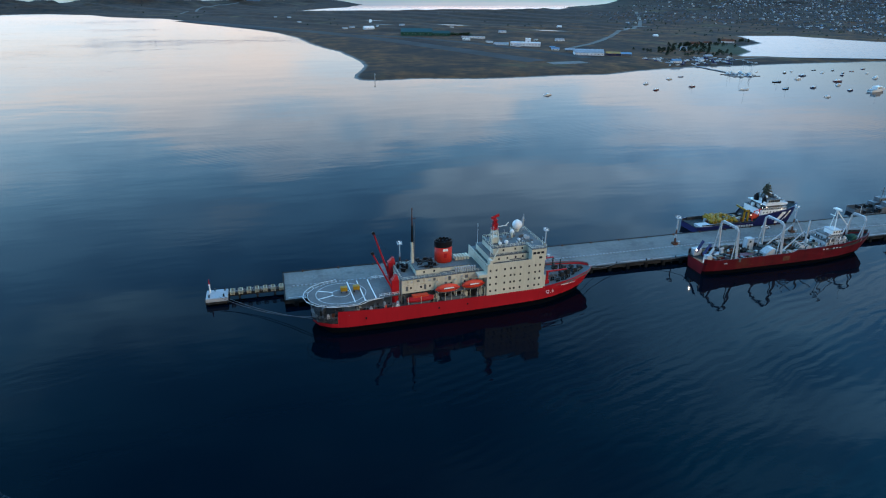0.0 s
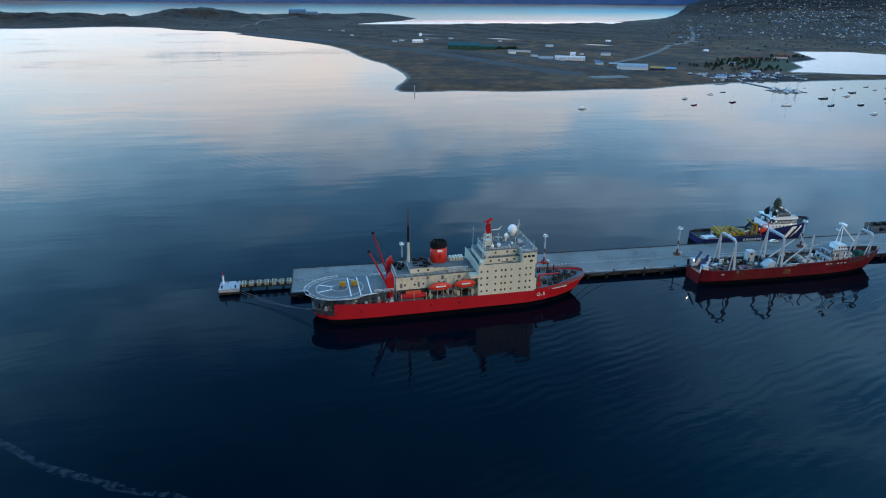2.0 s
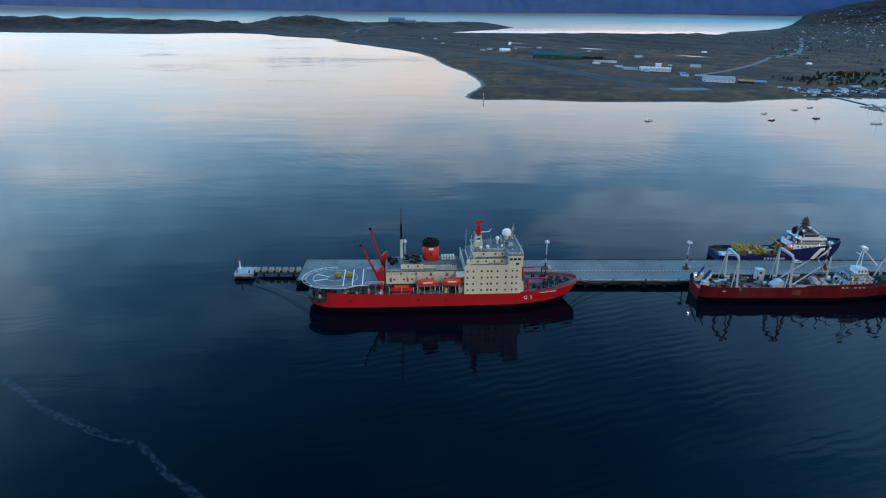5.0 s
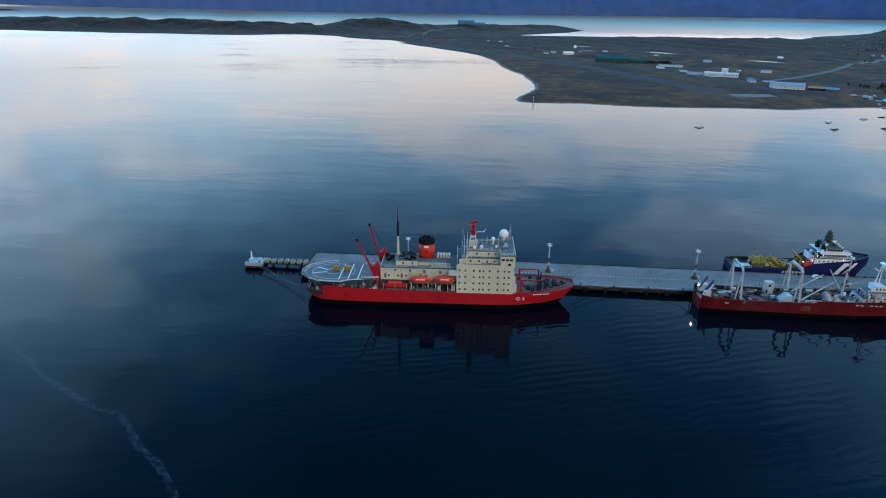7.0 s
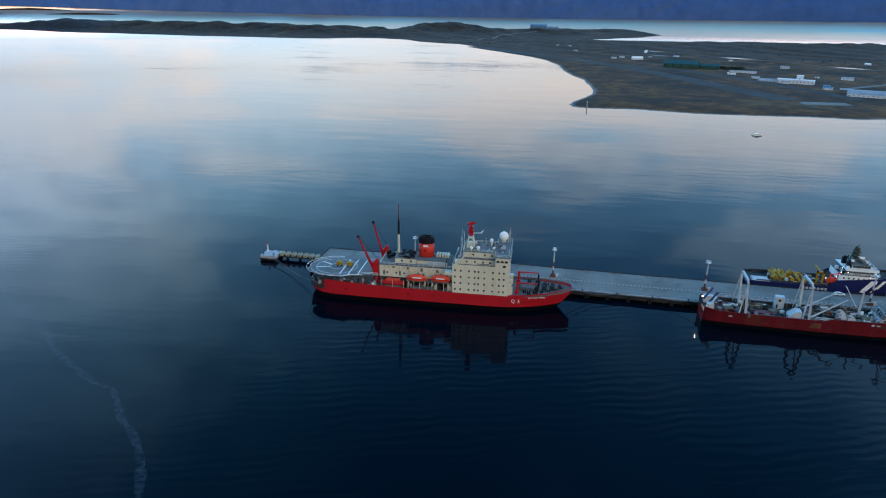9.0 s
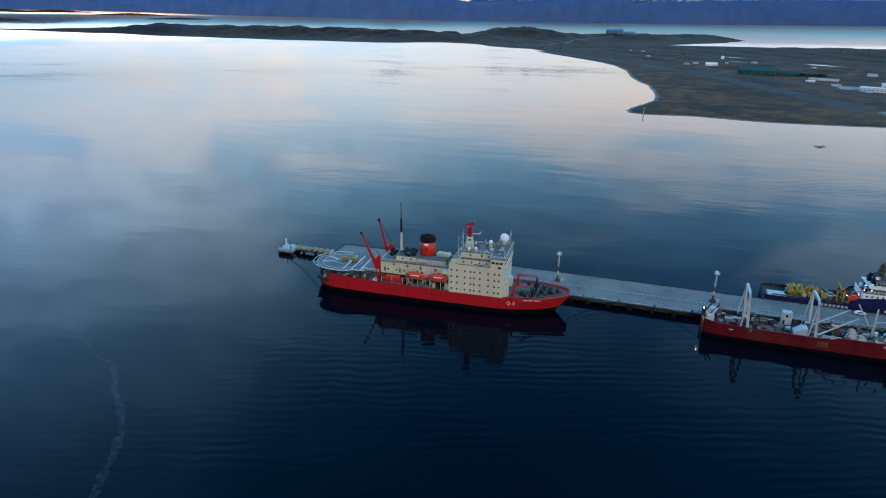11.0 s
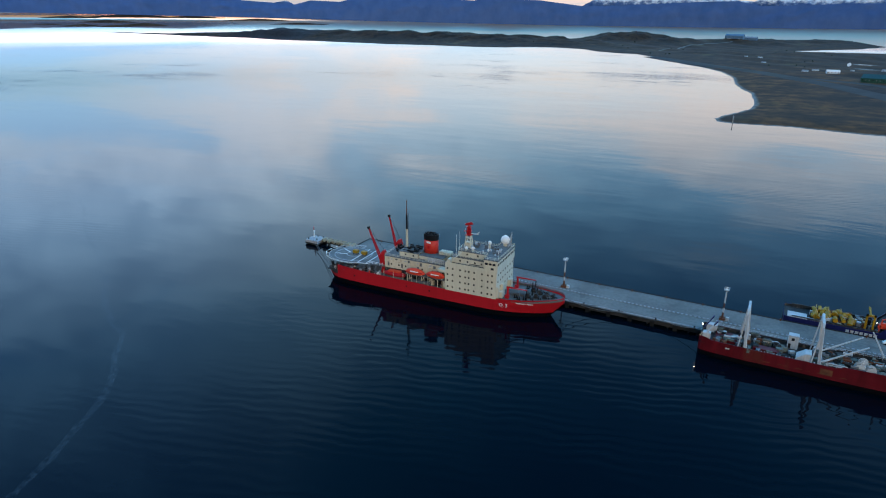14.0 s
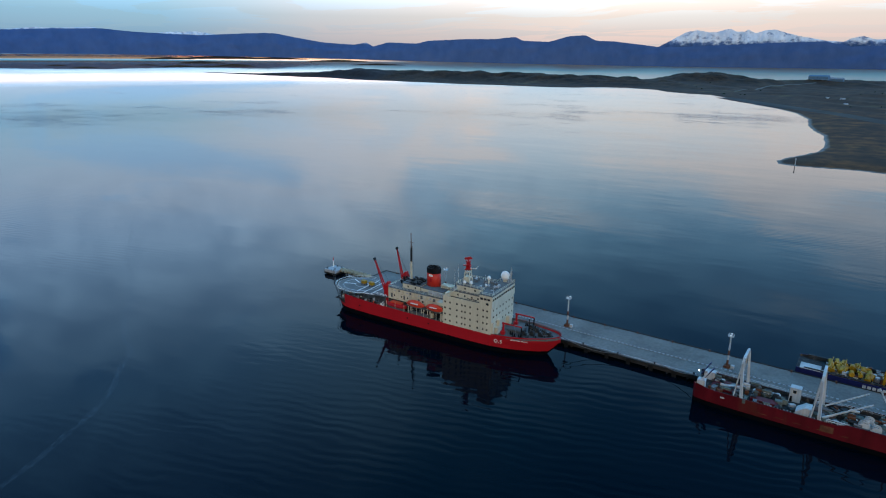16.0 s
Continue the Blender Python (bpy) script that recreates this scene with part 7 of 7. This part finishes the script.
# ---- town ----
def house_faces(b, x, y, z, L, W, H, a, wall_slot, roof_slot):
    c, s = math.cos(a), math.sin(a)
    T = lambda px, py, pz: (x + px * c - py * s, y + px * s + py * c, z + pz)
    l, w, r = L / 2, W / 2, H + W * 0.3
    p = [T(-l, -w, -2), T(l, -w, -2), T(l, w, -2), T(-l, w, -2), T(-l, -w, H), T(l, -w, H), T(l, w, H), T(-l, w, H), T(-l, 0, r), T(l, 0, r)]
    b.add(p, [(0, 1, 5, 4), (2, 3, 7, 6), (1, 2, 6, 9, 5), (3, 0, 4, 8, 7)], wall_slot)
    b.add(p[4:], [(0, 1, 5, 4), (2, 3, 4, 5)], roof_slot)


town = Build()
rt = random.Random(11)
rng = np.random.default_rng(11)
tx, ty = rng.uniform(1000, 4300, 46000), rng.uniform(900, 4300, 46000)
off = signed(tx, ty, LAGOON)
th = ground_height(tx, ty)
lane = ((tx * 0.9 + ty * 0.43) % 62 >= 14) & ((-tx * 0.43 + ty * 0.9) % 110 >= 16)      # streets between the blocks
edge = 0.615 * (ty + 216) - 70
keep = lane & (off < -45) & (th > 1.5) & (th < 110) & (tx > edge - 60) & ((ty > 1560) | (tx > 1400)) & (rng.uniform(0, 1, 46000) < np.clip((tx - edge - 100) / 500, 0.22, 1.0))
for x, y, z in list(zip(tx[keep].tolist(), ty[keep].tolist(), th[keep].tolist()))[:9000]:
    house_faces(town, x, y, z, rt.uniform(5, 9), rt.uniform(4, 6), rt.uniform(1.8, 3.8), 0.445 + (math.pi / 2 if rt.random() < 0.5 else 0), rt.choice((0, 1, 2, 2, 1, 1)), rt.choice((3, 3, 4, 5, 5, 3, 5, 6, 0)))
TW = [surface("town_pale_wall", (0.40, 0.385, 0.36), 0.8), surface("tan_wall", (0.10, 0.085, 0.07), 0.8), surface("grey_wall", (0.085, 0.09, 0.10), 0.8), surface("town_grey_roof", (0.075, 0.08, 0.09), 0.7), surface("rust_roof", (0.09, 0.035, 0.026), 0.7), surface("dark_roof", (0.05, 0.055, 0.06), 0.7), ROOF_BLUE]
town.v = [far_place(*p) for p in town.v]
tagged(part("town_houses", town, TW, None, "dense town of small gabled houses on the slope"), category="houses", kind="stuff")
# nearer rows of houses on the moor
row = Build()
house_faces(row, 0, 0, 0, 8.5, 5.5, 2.8, 0, 0, 1)
rme = row.mesh("row_house", [TW[2], TW[3]])
rme2 = row.mesh("row_house", [TW[1], TW[4]])
for i in range(260):
    x, y = rt.uniform(1040, 1500), rt.uniform(1600, 2100)
    if abs((y - 1600) % 70) < 22 or signed(np.array([x]), np.array([y]), COAST)[0] < 30:
        continue
    h = new("row_house", rme if rt.random() < 0.7 else rme2)
    h.matrix_world = pose(x, y, gz(x, y), 0, 0, rt.choice((-8, 82)))
    tagged(h, "small gabled house in rows on the moor", "house", "row houses")
yard = Build()
for i in range(90):
    x, y = rt.uniform(530, 700), rt.uniform(660, 745)
    if gz(x, y) < 1.2:
        continue
    a = rt.uniform(0, 3)
    L = rt.uniform(3, 9)
    yard.box(-L / 2, L / 2, -1.3, 1.3, 0, rt.uniform(0.8, 1.7), rt.choice((0, 0, 1, 2)), Matrix.Translation((x, y, gz(x, y))) @ Matrix.Rotation(a, 4, "Z"))
tagged(part("boatyard_clutter", yard, [WHITE_WORN, STEEL, NAVY], None, "boats and trailers laid up ashore"), category="boats", kind="stuff")

# ---- trees ----
def tree_mesh(seed, h):
    r = random.Random(seed)
    trunk = Build().tube((0, 0, -0.5), (0, 0, h * 0.7), 0.3, 0.1, 6)
    crown = Build()
    for k in range(6):
        a, z = r.random() * 6.28, h * (0.25 + 0.5 * r.random())
        trunk.beam((0, 0, z), (math.cos(a) * h * 0.2, math.sin(a) * h * 0.2, z + h * 0.14), 0.14, w2=0.06)
    for k in range(260):
        t = r.random() ** 0.8
        z = h * (0.16 + 0.84 * t)
        rad = h * 0.46 * (1 - t) ** 0.5 * (0.35 + 0.75 * r.random()) + 0.2
        a = r.random() * 6.28
        c = Vector((rad * math.cos(a), rad * math.sin(a), z))
        s = h * (0.05 + 0.05 * r.random())
        p = [c + Vector((r.uniform(-s, s), r.uniform(-s, s), r.uniform(-s, s))) for _ in range(4)]
        crown.add(p, [(0, 1, 2), (0, 3, 1), (1, 3, 2), (2, 3, 0)])
    return trunk.mesh("trunk", [BARK]), crown.mesh("crown", [LEAF])


TREES = [tree_mesh(s, 4.8 + s * 0.8) for s in range(4)]
for i in range(150):
    if i < 26 or i > 110:
        x, y = rt.gauss(770, 30), rt.gauss(938, 14)
    elif i < 46:
        x, y = rt.uniform(590, 700), rt.gauss(862, 10)
    elif i < 58:
        x, y = rt.uniform(880, 960), rt.gauss(1008, 12)
    else:
        x, y = rt.uniform(600, 760), rt.uniform(745, 900)
    if gz(x, y) < 1.5:
        continue
    t = thing("tree", x, y, gz(x, y), "dark evergreen tree near the lagoon", "tree", "trees by the lagoon", rt.random() * 360)
    for nm, me in zip(("trunk", "crown"), TREES[i % 4]):
        o = new(nm, me)
        o.parent = t
bush = Build()
for i in range(700):
    x, y = rt.uniform(325, 400), rt.uniform(1245, 1290)
    if i > 200:
        x, y = rt.uniform(-2400, 1000), rt.uniform(1500, 2700)
        if (math.sin(x * 0.012) + math.sin(y * 0.02 + x * 0.004)) < 0.7:
            continue
    z = gz(x, y)
    if z < 2.5:
        continue
    for k in range(3):
        s = rt.uniform(1.5, 3.5)
        c = Vector((x + rt.uniform(-3, 3), y + rt.uniform(-3, 3), z + s * 0.5))
        p = [c + Vector((rt.uniform(-s, s), rt.uniform(-s, s), rt.uniform(-s, s))) for _ in range(4)]
        bush.add(p, [(0, 1, 2), (0, 3, 1), (1, 3, 2), (2, 3, 0)])
bx, by = rng.uniform(900, 3000, 2600), rng.uniform(1000, 2900, 2600)
keep = (bx > 0.615 * (by + 216) - 190) & (signed(bx, by, LAGOON) < -25)
for x, y, z in zip(bx[keep].tolist(), by[keep].tolist(), ground_height(bx, by)[keep].tolist()):
    s = rt.uniform(1.5, 4.0)
    c = Vector((x, y, z + s * 0.6))
    p = [c + Vector((rt.uniform(-s, s), rt.uniform(-s, s), rt.uniform(-s, s))) for _ in range(4)]
    bush.add(p, [(0, 1, 2), (0, 3, 1), (1, 3, 2), (2, 3, 0)])
tagged(part("scrub", bush, LEAF, None, "dark low scrub on the moor"), category="shrubs", kind="stuff")
for x, y in ((789, 1713), (862, 1570), (656, 1976), (521, 2010), (949, 1840)):
    t = thing("radio_mast", x, y, gz(x, y), "thin lattice radio mast on the moor", "mast", "radio masts")
    part("pole", Build().tube((0, 0, 0), (0, 0, 28), 0.22, 0.12, 6), STEEL, t)

# ---- lagoon ----
RUFFLED = bpy.data.materials.new("ruffled_lagoon")
RUFFLED.use_nodes = True
nt = RUFFLED.node_tree
bs = nt.nodes["Principled BSDF"]
bs.inputs["Base Color"].default_value = (0.001, 0.002, 0.004, 1)
bs.inputs["Roughness"].default_value, bs.inputs["IOR"].default_value = 0.12, 1.14
tc = nt.nodes.new("ShaderNodeTexCoord")
bp = nt.nodes.new("ShaderNodeBump")
bp.inputs["Distance"].default_value = 1.0
nt.links.new(nmath("MULTIPLY", wave_noise(0.06, 0.4, 10, 3.0), 0.25), bp.inputs["Height"])
lean_by = nt.nodes.new("ShaderNodeVectorMath")
nt.links.new(bp.outputs[0], lean_by.inputs[0])
lean_by.inputs[1].default_value = (-0.02, -0.05, 0)
unit = nt.nodes.new("ShaderNodeVectorMath")
unit.operation = "NORMALIZE"
nt.links.new(lean_by.outputs[0], unit.inputs[0])
nt.links.new(unit.outputs[0], bs.inputs["Normal"])
lag = part("lagoon_water", Build().prism(LAGOON, -0.6, 0.06), RUFFLED, None, "pale wind-ruffled lagoon behind a gravel bar")
tagged(lag, category="water", kind="structure")

# ---- islets ----
ISLET_SCRUB = surface("islet_scrub", (0.030, 0.028, 0.025), 0.95, vary=0.4, fine=0.05, coarse=0.01, second=(0.05, 0.042, 0.032))

def islet(x, y, L, W, H, rz):
    b = Build()
    n, m = 26, 8
    for j in range(m + 1):
        t = j / m
        for i in range(n):
            a = 2 * math.pi * i / n
            k = (1 - t) * (1 + 0.25 * noise.noise(Vector((math.cos(a) * 2 + x, math.sin(a) * 2, 1))))
            b.v.append((L / 2 * k * math.cos(a), W / 2 * k * math.sin(a), -3 + (H + 3) * t ** 0.6 + 1.5 * noise.noise(Vector((a * 3, t * 4, x)))))
    for j in range(m):
        for i in range(n):
            b.f.append((j * n + i, j * n + (i + 1) % n, (j + 1) * n + (i + 1) % n, (j + 1) * n + i))
            b.m.append(0)
    m = pose(x, y, 0, 0, 0, rz)
    b.v = [far_place(*(m @ Vector(p))) for p in b.v]
    o = part("islet", b, ISLET_SCRUB, None, "low dark rocky islet", True)
    tagged(o, category="islet", group="islets", kind="structure")


for bearing, depth, L, W, H in ((67.3, -0.24, 330, 90, 14), (65.0, -0.14, 900, 160, 40), (62.9, -0.14, 700, 120, 20), (64.5, -0.98, 190, 40, 13), (62.6, -1.13, 230, 40, 11), (58.2, -0.94, 260, 40, 12), (56.6, -0.50, 1100, 160, 50), (52.6, -0.44, 1900, 240, 75),
                               (48.2, -0.47, 1500, 200, 55), (43.0, -0.62, 1100, 160, 36), (39.6, -0.88, 700, 110, 20), (55.9, -1.06, 330, 60, 20), (53.6, -1.10, 300, 60, 18), (51.6, -1.02, 420, 70, 26), (54.2, -0.78, 620, 90, 30), (9.0, -0.74, 380, 90, 40)):
    away = EYE_Z / math.tan(radians(-depth))
    islet(CX - away * math.sin(radians(bearing)), CY + away * math.cos(radians(bearing)), L, W, H, bearing)

# ---- foam streak on the water ----
FOAM = bpy.data.materials.new("thin_foam")
FOAM.use_nodes = True
nt = FOAM.node_tree
bs = nt.nodes["Principled BSDF"]
bs.inputs["Base Color"].default_value = (0.26, 0.32, 0.38, 1)
bs.inputs["Roughness"].default_value = 0.6
tc = nt.nodes.new("ShaderNodeTexCoord")
fn = nt.nodes.new("ShaderNodeTexNoise")
fn.inputs["Scale"].default_value, fn.inputs["Detail"].default_value = 0.55, 8.0
nt.links.new(tc.outputs["Object"], fn.inputs["Vector"])
fr = nt.nodes.new("ShaderNodeMapRange")
fr.inputs["From Min"].default_value, fr.inputs["From Max"].default_value = 0.40, 0.66
fr.inputs["To Max"].default_value = 0.068
nt.links.new(fn.outputs["Fac"], fr.inputs[0])
nt.links.new(fr.outputs[0], bs.inputs["Alpha"])
line = [(-290, 14), (-269, 2), (-220, -30), (-172, -54), (-148, -70), (-125, -85), (-107, -94), (-95, -99), (-86, -107), (-74, -117), (-63, -128), (-55, -140), (-47, -155), (-40, -170), (-34, -190)]
b = Build()
for i in range(len(line) - 1):
    (x0, y0), (x1, y1) = line[i], line[i + 1]
    for k in range(6):
        t0, t1 = k / 6, (k + 1) / 6
        q = []
        for t in (t0, t1):
            x, y = x0 + (x1 - x0) * t, y0 + (y1 - y0) * t
            s = 1.15 + 0.7 * noise.noise(Vector((x * 0.23, y * 0.23, 2)))
            l = math.hypot(x1 - x0, y1 - y0)
            nx_, ny_ = -(y1 - y0) / l, (x1 - x0) / l
            w = 1.6 * noise.noise(Vector((x * 0.05, y * 0.05, 7)))
            q += [(x + nx_ * (w - s), y + ny_ * (w - s), 0.03), (x + nx_ * (w + s), y + ny_ * (w + s), 0.03)]
        b.add(q, [(0, 1, 3, 2)])
tagged(part("foam_streak", b, FOAM, None, "thin winding line of foam on the water"), category="foam", kind="stuff")
